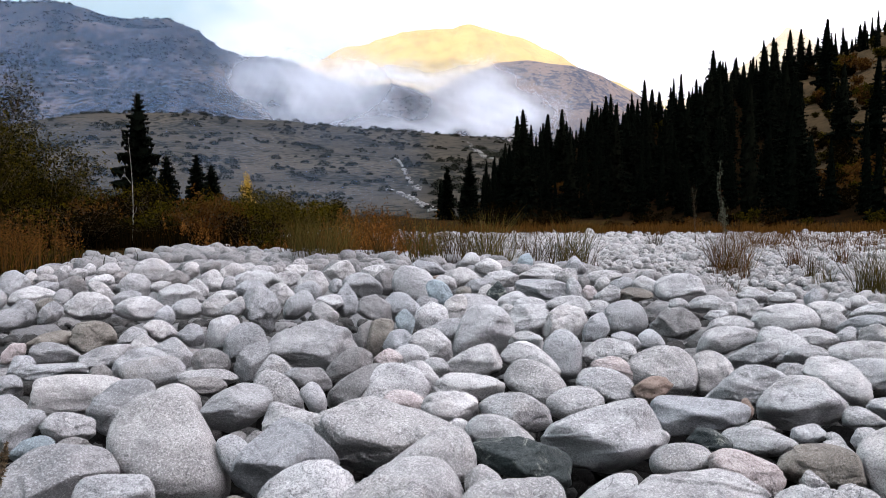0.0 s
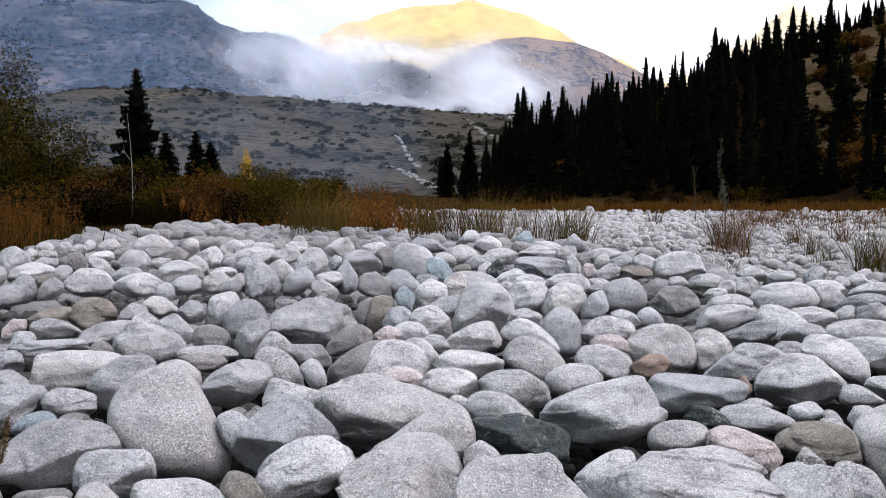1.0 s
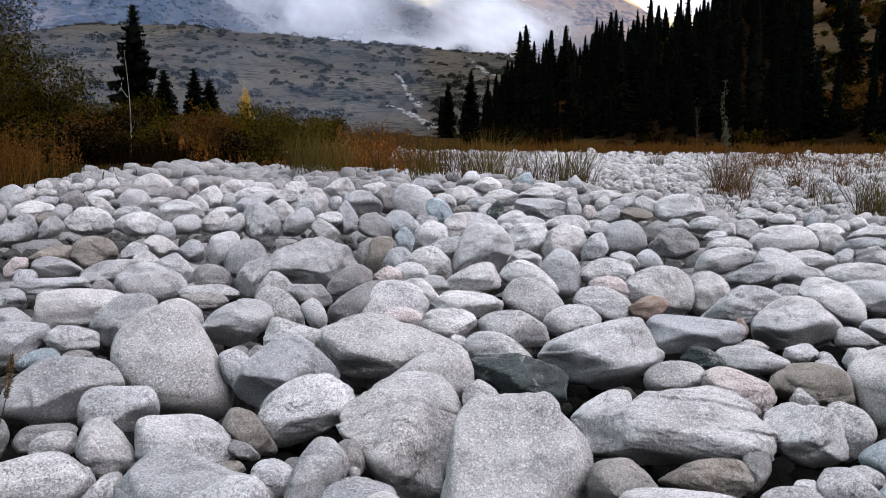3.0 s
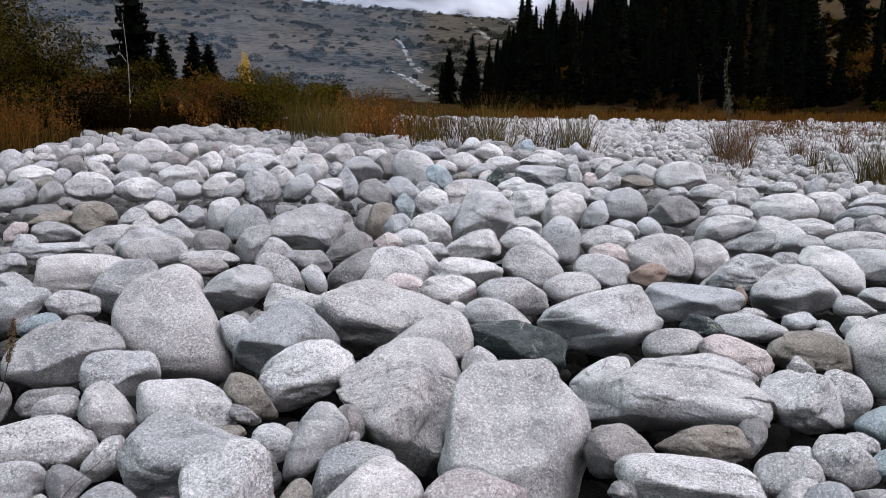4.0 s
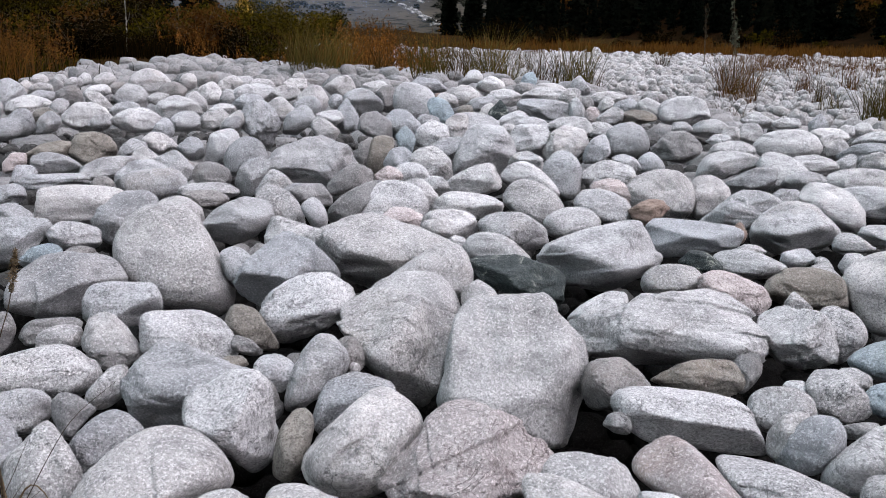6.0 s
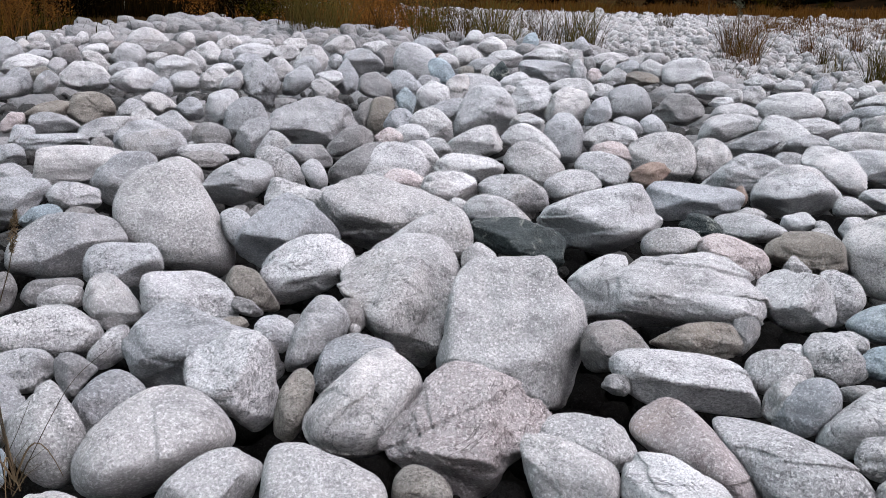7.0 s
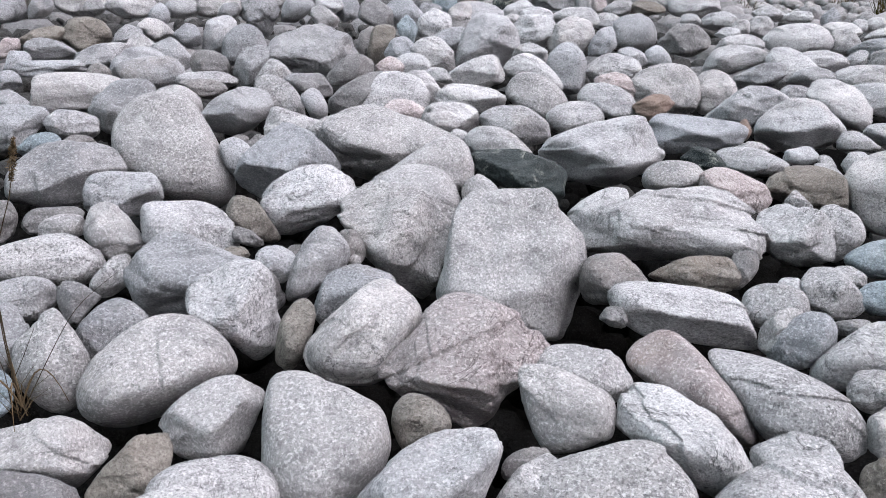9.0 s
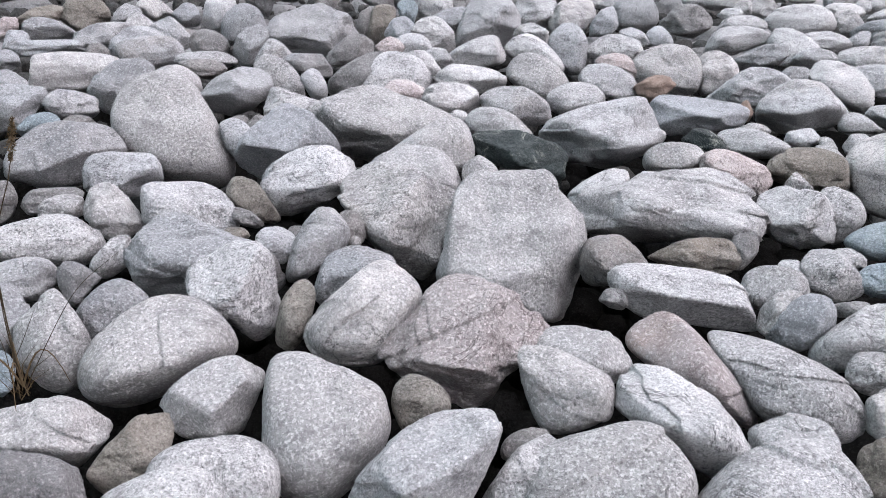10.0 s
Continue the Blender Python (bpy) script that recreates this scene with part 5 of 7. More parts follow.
boulder(2.366, 6.945, 0.309, 0.383, 0.265, 0.172, -19, -7, "r", "w", ((41, 0.99), (88, 1.02), (122, 0.95), (158, 0.88), (203, 1.11), (285, 0.86), (337, 0.89)))
boulder(3.479, 6.980, 0.311, 0.445, 0.305, 0.179, -27, -7, "r", "s", ((36, 1.11), (96, 0.96), (147, 0.87), (183, 1.02), (242, 1.23), (298, 0.70), (334, 0.82)))
boulder(1.936, 7.057, 0.317, 0.413, 0.333, 0.253, -15, -7, "a", "g", ((2, 0.97), (50, 0.94), (88, 1.00), (130, 0.95), (191, 0.97), (253, 1.09), (300, 0.77)))
boulder(-0.319, 7.063, 0.314, 0.165, 0.201, 0.231, 3, -7, "r", "b", ((35, 0.93), (105, 0.98), (158, 1.07), (204, 0.89), (247, 0.85), (324, 0.96)))
boulder(1.013, 7.088, 0.308, 0.372, 0.363, 0.334, -8, -7, "r", "w", ((22, 1.02), (75, 1.08), (114, 0.91), (158, 0.84), (226, 1.12), (281, 0.92), (323, 0.89)))
boulder(-3.713, 7.158, 0.325, 0.291, 0.255, 0.209, 27, -6, "o", "s", ((66, 1.06), (112, 0.97), (167, 0.87), (263, 1.00), (319, 0.87), (359, 1.03)))
boulder(3.291, 7.166, 0.323, 0.260, 0.253, 0.231, -25, -7, "r", "w", ((52, 0.92), (110, 0.97), (170, 0.94), (239, 0.98), (279, 1.01), (350, 0.97)))
boulder(0.724, 7.179, 0.315, 0.374, 0.348, 0.305, -6, -7, "a", "w", ((32, 1.08), (76, 1.03), (128, 0.84), (173, 0.93), (233, 1.06), (289, 0.93), (357, 0.97)))
boulder(2.943, 7.257, 0.324, 0.554, 0.409, 0.285, -22, -7, "o", "w", ((18, 1.16), (59, 1.16), (88, 1.04), (143, 0.98), (181, 1.02), (241, 1.05), (302, 0.92), (346, 1.02)))
boulder(-0.098, 7.279, 0.333, 0.314, 0.312, 0.291, 1, -7, "r", "w", ((22, 0.99), (83, 0.95), (158, 0.97), (207, 1.06), (277, 0.95), (325, 0.90)))
boulder(1.575, 7.298, 0.331, 0.389, 0.366, 0.324, -12, -7, "o", "s", ((8, 1.10), (48, 1.02), (83, 1.00), (142, 1.09), (186, 1.00), (271, 0.96), (331, 1.01)))
boulder(-2.422, 7.305, 0.344, 0.197, 0.206, 0.202, 18, -7, "r", "s", ((28, 1.10), (74, 0.97), (132, 1.02), (197, 0.96), (295, 0.71), (325, 0.71)))
boulder(2.389, 7.351, 0.346, 0.218, 0.156, 0.105, -18, -7, "r", "w", ((31, 1.07), (84, 0.95), (159, 0.94), (216, 1.02), (295, 0.85), (350, 0.96)))
boulder(-1.037, 7.430, 0.346, 0.243, 0.232, 0.207, 8, -7, "r", "w", ((42, 0.71), (126, 1.01), (183, 0.98), (240, 0.84), (281, 1.09), (336, 1.09)))
boulder(-3.700, 7.451, 0.346, 0.218, 0.246, 0.260, 26, -6, "o", "s", ((20, 1.07), (76, 0.96), (146, 0.99), (181, 1.01), (264, 0.98), (332, 0.94)))
boulder(-3.475, 7.478, 0.352, 0.228, 0.222, 0.203, 25, -6, "r", "s", ((34, 0.98), (90, 1.01), (131, 0.84), (171, 0.87), (283, 0.80), (315, 0.77)))
boulder(3.875, 7.515, 0.351, 0.495, 0.339, 0.183, -27, -6, "r", "w", ((0, 0.98), (87, 0.99), (126, 0.89), (164, 0.92), (197, 1.17), (245, 1.20), (292, 0.82), (319, 0.79)))
boulder(1.384, 7.528, 0.360, 0.179, 0.131, 0.089, -10, -7, "r", "s", ((12, 0.97), (88, 0.94), (161, 0.95), (206, 1.09), (251, 1.09), (302, 0.83)))
boulder(-3.052, 7.562, 0.360, 0.187, 0.162, 0.131, 22, -6, "r", "s", ((74, 0.93), (152, 0.93), (190, 1.04), (251, 1.06), (295, 0.93), (350, 0.94)))
boulder(0.571, 7.596, 0.361, 0.163, 0.142, 0.115, -4, -7, "r", "w", ((16, 0.96), (88, 0.94), (160, 0.90), (230, 0.98), (275, 1.01), (316, 0.96)))
boulder(2.561, 7.598, 0.361, 0.167, 0.173, 0.168, -19, -6, "r", "w", ((23, 1.07), (82, 0.96), (155, 0.92), (210, 1.04), (291, 0.85), (343, 0.91)))
boulder(-1.901, 7.620, 0.364, 0.194, 0.177, 0.151, 14, -6, "r", "s", ((78, 1.04), (119, 0.93), (160, 0.99), (205, 1.00), (293, 0.74), (345, 0.78)))
boulder(-0.618, 7.667, 0.352, 0.330, 0.321, 0.294, 5, -7, "r", "g", ((42, 0.85), (85, 0.93), (157, 1.17), (211, 0.69), (281, 1.00), (347, 1.02)))
boulder(3.475, 7.668, 0.364, 0.351, 0.241, 0.145, -24, -6, "r", "w", ((51, 0.94), (119, 0.92), (170, 0.94), (230, 1.11), (274, 0.99), (310, 1.00), (351, 0.98)))
boulder(2.757, 7.671, 0.363, 0.230, 0.223, 0.202, -20, -6, "r", "w", ((49, 1.05), (100, 0.97), (144, 0.92), (187, 0.99), (285, 0.87), (352, 0.94)))
boulder(0.122, 7.698, 0.362, 0.239, 0.262, 0.269, -1, -7, "r", "w", ((12, 1.04), (76, 0.95), (152, 0.96), (199, 1.03), (269, 0.96), (330, 0.91)))
boulder(-1.918, 7.702, 0.371, 0.239, 0.231, 0.209, 14, -6, "r", "w", ((61, 1.12), (104, 0.96), (134, 0.90), (176, 0.95), (281, 0.78), (323, 0.54)))
boulder(-2.343, 7.713, 0.368, 0.298, 0.241, 0.183, 17, -6, "o", "w", ((64, 0.96), (123, 1.03), (176, 1.00), (239, 1.07), (301, 0.88), (353, 0.97)))
boulder(-2.791, 7.742, 0.364, 0.445, 0.329, 0.228, 20, -6, "r", "w", ((53, 0.93), (113, 0.98), (147, 1.02), (186, 1.00), (231, 0.93), (309, 0.86), (353, 0.98)))
boulder(-3.621, 7.754, 0.372, 0.251, 0.217, 0.177, 25, -6, "r", "n", ((51, 0.80), (139, 0.92), (185, 1.02), (235, 1.12), (282, 0.96), (330, 0.94)))
boulder(0.249, 7.774, 0.356, 0.512, 0.390, 0.280, -2, -6, "r", "w", ((9, 1.02), (50, 1.08), (112, 0.85), (157, 0.71), (223, 1.29), (270, 1.01), (295, 0.98), (336, 1.05)))
boulder(-2.095, 7.781, 0.372, 0.295, 0.254, 0.205, 15, -6, "r", "w", ((52, 1.03), (106, 0.96), (185, 0.95), (249, 1.04), (300, 0.85), (339, 0.86)))
boulder(1.434, 7.785, 0.373, 0.229, 0.179, 0.131, -10, -6, "r", "w", ((37, 0.94), (96, 0.95), (167, 0.90), (240, 0.98), (301, 0.95), (356, 1.00)))
boulder(1.130, 7.785, 0.368, 0.469, 0.334, 0.224, -8, -6, "r", "w", ((10, 1.03), (74, 0.97), (142, 0.91), (176, 1.01), (225, 1.07), (298, 0.80), (331, 0.91)))
boulder(-0.385, 7.787, 0.369, 0.372, 0.334, 0.282, 3, -6, "r", "s", ((14, 0.94), (58, 0.83), (122, 1.07), (180, 0.99), (222, 1.02), (264, 1.02), (308, 0.97)))
boulder(0.815, 7.797, 0.371, 0.324, 0.259, 0.194, -6, -6, "r", "w", ((28, 0.92), (65, 0.91), (143, 0.86), (209, 1.04), (284, 0.93), (343, 1.01)))
boulder(-1.690, 7.818, 0.350, 0.386, 0.408, 0.408, 12, -6, "a", "s", ((24, 0.95), (59, 0.95), (120, 0.93), (214, 0.73), (267, 0.99), (301, 1.03), (343, 1.03)))
boulder(-3.297, 7.859, 0.375, 0.452, 0.365, 0.277, 23, -6, "r", "w", ((33, 0.94), (67, 0.86), (129, 1.11), (189, 0.96), (238, 1.00), (300, 0.87), (347, 0.98)))
boulder(-1.352, 7.901, 0.373, 0.320, 0.307, 0.278, 10, -6, "r", "s", ((35, 1.08), (70, 1.04), (139, 0.70), (180, 0.96), (281, 0.79), (327, 0.73)))
boulder(2.211, 7.921, 0.382, 0.196, 0.159, 0.120, -16, -6, "r", "w", ((9, 0.97), (61, 0.86), (138, 1.00), (200, 0.93), (274, 0.95), (328, 1.08)))
boulder(-0.147, 7.940, 0.381, 0.230, 0.193, 0.152, 1, -6, "o", "s", ((30, 0.95), (90, 0.93), (181, 0.95), (243, 0.98), (293, 1.05), (343, 1.04)))
boulder(2.471, 7.946, 0.382, 0.345, 0.253, 0.174, -17, -6, "r", "w", ((51, 1.00), (103, 0.98), (157, 0.92), (215, 1.08), (292, 0.81), (335, 0.83)))
boulder(3.758, 7.949, 0.384, 0.156, 0.145, 0.126, -25, -6, "r", "w", ((6, 0.96), (79, 0.92), (155, 0.95), (215, 1.00), (268, 1.02), (306, 0.88)))
boulder(3.919, 7.970, 0.386, 0.215, 0.194, 0.164, -26, -6, "r", "w", ((65, 0.87), (149, 0.97), (192, 1.04), (258, 1.07), (298, 0.87), (351, 0.95)))
boulder(-1.086, 7.987, 0.382, 0.287, 0.226, 0.166, 8, -6, "r", "w", ((21, 1.13), (73, 1.05), (128, 0.87), (187, 0.99), (276, 0.92), (338, 0.89)))
boulder(0.666, 8.134, 0.391, 0.306, 0.248, 0.189, -5, -6, "r", "w", ((54, 1.00), (111, 0.95), (166, 0.94), (226, 1.11), (279, 0.93), (322, 0.75)))
boulder(-0.925, 8.139, 0.394, 0.232, 0.278, 0.312, 6, -6, "r", "s", ((48, 0.75), (104, 1.04), (169, 0.99), (223, 1.09), (282, 0.93), (316, 0.89)))
boulder(-4.302, 8.148, 0.393, 0.170, 0.194, 0.208, 28, -5, "r", "s", ((52, 1.03), (114, 0.92), (156, 0.85), (199, 1.12), (292, 0.74), (336, 0.80)))
boulder(-3.071, 8.218, 0.394, 0.283, 0.234, 0.180, 20, -6, "r", "s", ((27, 1.10), (93, 0.94), (182, 0.94), (266, 1.00), (303, 0.89), (348, 0.97)))
boulder(3.622, 8.253, 0.398, 0.187, 0.197, 0.194, -24, -5, "r", "s", ((47, 0.91), (102, 1.00), (161, 1.00), (201, 1.06), (259, 1.00), (317, 0.85)))
boulder(3.334, 8.308, 0.398, 0.275, 0.196, 0.130, -22, -5, "r", "w", ((4, 0.97), (84, 0.97), (142, 0.93), (209, 0.95), (269, 0.99), (312, 0.87)))
boulder(-3.750, 8.318, 0.396, 0.191, 0.201, 0.197, 24, -5, "r", "s", ((44, 1.10), (106, 0.86), (170, 0.90), (256, 1.00), (308, 0.86), (354, 0.97)))
boulder(-4.050, 8.348, 0.399, 0.473, 0.342, 0.232, 26, -5, "r", "w", ((29, 0.93), (68, 0.97), (126, 0.94), (181, 0.99), (223, 1.18), (284, 0.89), (323, 0.89)))
boulder(-2.180, 8.378, 0.401, 0.283, 0.209, 0.144, 15, -6, "r", "w", ((58, 1.06), (124, 0.85), (179, 0.96), (241, 1.05), (310, 0.80), (358, 0.97)))
boulder(-2.632, 8.462, 0.405, 0.455, 0.350, 0.253, 17, -5, "r", "w", ((25, 0.92), (63, 0.91), (97, 1.07), (139, 1.18), (181, 0.99), (271, 0.94), (317, 0.93)))
boulder(3.111, 8.482, 0.404, 0.292, 0.219, 0.153, -20, -5, "r", "w", ((40, 0.87), (108, 0.98), (168, 1.04), (207, 0.93), (240, 0.94), (312, 0.88)))
boulder(1.898, 8.555, 0.407, 0.444, 0.304, 0.163, -13, -5, "b", "n", ((6, 0.99), (50, 0.98), (89, 0.98), (147, 0.84), (199, 1.09), (269, 1.00), (306, 0.70)))
boulder(1.667, 8.558, 0.408, 0.280, 0.237, 0.188, -11, -5, "r", "w", ((41, 1.05), (102, 0.95), (154, 0.96), (190, 1.06), (250, 1.08), (314, 0.66)))
boulder(-1.656, 8.574, 0.407, 0.294, 0.281, 0.252, 11, -5, "o", "w", ((53, 0.86), (140, 0.99), (182, 1.03), (252, 1.10), (300, 0.92), (342, 0.99)))
boulder(0.555, 8.675, 0.412, 0.213, 0.229, 0.231, -4, -5, "a", "d", ((55, 0.84), (109, 1.04), (163, 1.01), (199, 1.03), (259, 1.01), (315, 0.80)))
boulder(0.438, 8.724, 0.410, 0.176, 0.185, 0.182, -3, -5, "r", "w", ((59, 1.04), (125, 0.86), (177, 0.98), (219, 1.18), (286, 0.83), (337, 0.84)))
boulder(1.515, 8.744, 0.412, 0.162, 0.170, 0.167, -10, -5, "r", "p", ((18, 0.94), (67, 0.90), (108, 1.09), (175, 0.98), (237, 0.97), (307, 0.91)))
boulder(-0.042, 8.820, 0.401, 0.276, 0.290, 0.286, 0, -5, "r", "b", ((17, 0.89), (59, 0.86), (112, 1.09), (200, 0.77), (253, 0.84), (328, 1.14)))
boulder(0.212, 8.845, 0.413, 0.177, 0.148, 0.115, -1, -5, "r", "n", ((4, 0.97), (80, 0.94), (157, 0.94), (218, 0.96), (272, 0.99), (312, 0.91)))
boulder(-1.416, 8.850, 0.410, 0.294, 0.268, 0.229, 9, -5, "o", "s", ((54, 1.01), (100, 1.02), (169, 0.94), (255, 0.98), (317, 0.94), (353, 1.02)))
boulder(-3.576, 8.865, 0.402, 0.294, 0.279, 0.249, 22, -5, "r", "w", ((1, 0.94), (53, 0.60), (109, 1.16), (196, 0.74), (228, 0.47), (273, 1.01)))
boulder(1.420, 9.107, 0.418, 0.198, 0.236, 0.263, -9, -5, "r", "w", ((41, 0.69), (71, 0.70), (180, 0.96), (249, 1.02), (289, 1.01), (337, 1.07)))
boulder(1.089, 9.181, 0.407, 0.602, 0.412, 0.233, -7, -5, "b", "s", ((12, 0.93), (55, 1.00), (89, 0.99), (139, 1.19), (187, 0.96), (239, 1.00), (273, 1.01), (334, 1.19)))
boulder(-2.665, 9.199, 0.410, 0.231, 0.234, 0.221, 16, -5, "r", "w", ((41, 0.77), (91, 0.98), (158, 1.10), (213, 0.82), (259, 0.91), (327, 1.04)))
boulder(-2.117, 9.235, 0.413, 0.350, 0.260, 0.180, 13, -5, "r", "s", ((62, 0.99), (133, 0.86), (196, 1.04), (266, 1.03), (304, 0.75), (359, 0.97)))
boulder(2.611, 9.281, 0.412, 0.567, 0.458, 0.349, -16, -5, "r", "w", ((17, 0.97), (73, 0.87), (147, 1.11), (191, 0.99), (250, 1.08), (286, 0.96), (326, 0.91)))
boulder(-4.385, 9.319, 0.412, 0.281, 0.209, 0.146, 25, -5, "r", "s", ((19, 0.97), (99, 0.94), (147, 0.99), (195, 0.99), (247, 1.00), (307, 0.90)))
boulder(-3.130, 9.386, 0.411, 0.244, 0.193, 0.142, 18, -5, "r", "w", ((14, 1.00), (86, 0.97), (150, 0.88), (227, 0.97), (275, 1.01), (316, 0.92)))
boulder(2.268, 9.423, 0.410, 0.322, 0.294, 0.251, -14, -5, "r", "w", ((30, 0.81), (82, 0.90), (166, 1.01), (219, 0.92), (259, 0.95), (318, 1.04)))
boulder(-4.808, 9.467, 0.418, 0.399, 0.387, 0.353, 27, -4, "r", "s", ((31, 0.93), (73, 0.86), (157, 1.01), (190, 1.04), (286, 0.81), (328, 0.88)))
boulder(-4.159, 9.489, 0.407, 0.298, 0.273, 0.235, 24, -5, "r", "g", ((15, 1.03), (72, 1.02), (107, 1.04), (193, 0.88), (249, 0.90), (324, 0.92)))
boulder(-1.213, 9.541, 0.410, 0.164, 0.177, 0.178, 7, -5, "r", "s", ((11, 0.98), (82, 0.99), (140, 0.90), (180, 1.01), (231, 0.99), (306, 0.88)))
boulder(0.420, 9.646, 0.407, 0.383, 0.277, 0.187, -2, -5, "r", "s", ((55, 1.10), (133, 0.67), (181, 0.98), (237, 1.13), (297, 0.81), (342, 0.86)))
boulder(2.035, 9.651, 0.412, 0.286, 0.247, 0.200, -12, -5, "r", "s", ((14, 1.07), (71, 1.02), (130, 0.88), (195, 1.00), (276, 0.93), (326, 0.79)))
boulder(-3.529, 9.656, 0.411, 0.388, 0.351, 0.298, 20, -5, "r", "s", ((5, 0.98), (53, 0.95), (91, 0.97), (182, 0.96), (232, 0.98), (305, 0.85)))
boulder(-0.920, 9.682, 0.409, 0.473, 0.389, 0.301, 5, -5, "r", "s", ((22, 0.92), (59, 0.79), (103, 1.08), (179, 0.96), (237, 0.85), (300, 1.01), (332, 1.04)))
boulder(-0.313, 9.692, 0.404, 0.542, 0.514, 0.461, 2, -5, "o", "s", ((21, 0.86), (77, 0.84), (161, 1.18), (191, 1.02), (222, 1.00), (266, 1.04), (310, 1.11)))
boulder(-2.476, 9.758, 0.412, 0.165, 0.186, 0.197, 14, -5, "r", "s", ((72, 0.97), (125, 1.04), (170, 0.99), (225, 1.01), (300, 0.86), (355, 0.94)))
boulder(1.844, 9.785, 0.412, 0.197, 0.192, 0.175, -11, -5, "r", "w", ((52, 1.05), (110, 0.90), (159, 0.85), (214, 1.15), (287, 0.81), (339, 0.85)))
boulder(-1.522, 9.937, 0.405, 0.345, 0.343, 0.320, 9, -5, "r", "w", ((6, 0.99), (59, 0.89), (103, 1.07), (148, 1.07), (216, 0.79), (312, 0.90)))
boulder(0.039, 9.962, 0.412, 0.264, 0.237, 0.200, -0, -5, "r", "w", ((26, 0.78), (81, 0.86), (164, 0.98), (231, 0.86), (280, 1.04), (324, 1.13)))
boulder(1.674, 10.020, 0.414, 0.150, 0.165, 0.170, -9, -5, "r", "g", ((30, 0.94), (83, 0.94), (142, 1.06), (193, 0.98), (252, 0.99), (311, 0.89)))
boulder(-0.700, 10.152, 0.404, 0.267, 0.316, 0.351, 4, -5, "r", "g", ((65, 1.03), (112, 1.05), (190, 0.90), (230, 0.85), (318, 0.83), (350, 0.92)))
boulder(-4.123, 10.187, 0.411, 0.325, 0.248, 0.177, 22, -4, "r", "w", ((14, 1.08), (72, 1.01), (140, 0.83), (218, 1.01), (294, 0.85), (333, 0.87)))
boulder(-2.806, 10.250, 0.412, 0.313, 0.299, 0.268, 15, -4, "r", "w", ((53, 0.91), (90, 0.98), (163, 1.05), (219, 0.93), (288, 0.94), (334, 0.90)))
boulder(-2.340, 10.414, 0.405, 0.556, 0.386, 0.252, 13, -4, "r", "w", ((30, 1.06), (84, 1.04), (126, 0.80), (161, 0.75), (259, 1.07), (298, 0.85), (341, 0.93)))
boulder(-4.894, 10.423, 0.414, 0.276, 0.205, 0.143, 25, -4, "r", "w", ((9, 1.01), (45, 0.99), (95, 0.97), (178, 0.96), (243, 0.95), (312, 0.93)))
boulder(-5.086, 10.468, 0.410, 0.182, 0.195, 0.196, 26, -4, "r", "w", ((41, 0.82), (93, 1.00), (143, 0.99), (214, 0.87), (267, 0.96), (323, 1.01)))
boulder(-1.946, 10.504, 0.409, 0.399, 0.297, 0.207, 11, -4, "r", "w", ((15, 1.00), (72, 0.97), (142, 0.87), (204, 1.02), (276, 0.95), (326, 0.95)))
boulder(-0.066, 10.509, 0.414, 0.134, 0.117, 0.095, 0, -5, "r", "r", ((54, 1.11), (96, 0.98), (145, 0.88), (225, 0.98), (289, 0.94), (356, 0.96)))
boulder(0.722, 10.544, 0.408, 0.429, 0.319, 0.222, -4, -5, "r", "w", ((41, 1.00), (107, 0.95), (175, 0.95), (236, 1.00), (286, 0.97), (343, 0.96)))
boulder(-3.368, 10.611, 0.414, 0.347, 0.277, 0.207, 18, -4, "r", "g", ((49, 0.89), (108, 1.02), (177, 0.99), (220, 0.99), (291, 0.88), (332, 0.90)))
boulder(-4.851, 10.703, 0.411, 0.208, 0.216, 0.210, 24, -4, "r", "g", ((33, 0.90), (82, 0.94), (157, 1.00), (215, 0.90), (269, 0.97), (322, 0.95)))
boulder(2.013, 10.745, 0.405, 0.459, 0.323, 0.213, -11, -4, "r", "w", ((33, 1.02), (134, 0.64), (197, 1.06), (252, 1.08), (302, 0.86), (341, 0.94)))
boulder(0.279, 10.753, 0.411, 0.404, 0.339, 0.267, -1, -4, "o", "w", ((35, 0.85), (69, 0.92), (124, 1.10), (173, 0.94), (264, 0.97), (326, 1.02)))
boulder(-4.107, 10.767, 0.413, 0.233, 0.200, 0.161, 21, -4, "r", "g", ((84, 0.99), (146, 0.85), (198, 1.07), (237, 1.07), (306, 0.77), (354, 0.89)))
boulder(1.587, 10.841, 0.407, 0.305, 0.289, 0.257, -8, -4, "r", "w", ((6, 0.98), (79, 0.95), (151, 0.89), (203, 1.04), (261, 1.00), (315, 0.91)))
boulder(1.311, 11.058, 0.414, 0.649, 0.444, 0.216, -7, -4, "r", "w", ((27, 0.96), (77, 0.89), (163, 1.04), (198, 1.04), (256, 1.06), (301, 0.86), (338, 0.98)))
boulder(-4.945, 11.475, 0.414, 0.228, 0.194, 0.154, 23, -4, "r", "w", ((17, 0.98), (73, 0.99), (114, 1.05), (172, 0.97), (242, 0.97), (313, 0.89)))
boulder(-0.957, 11.760, 0.412, 0.419, 0.299, 0.200, 5, -4, "r", "w", ((60, 0.97), (121, 0.95), (176, 0.98), (230, 1.07), (292, 0.87), (341, 0.89)))
boulder(-5.275, 11.797, 0.414, 0.210, 0.202, 0.181, 24, -4, "r", "w", ((64, 0.99), (103, 1.02), (158, 0.96), (213, 1.03), (292, 0.83), (354, 0.93)))
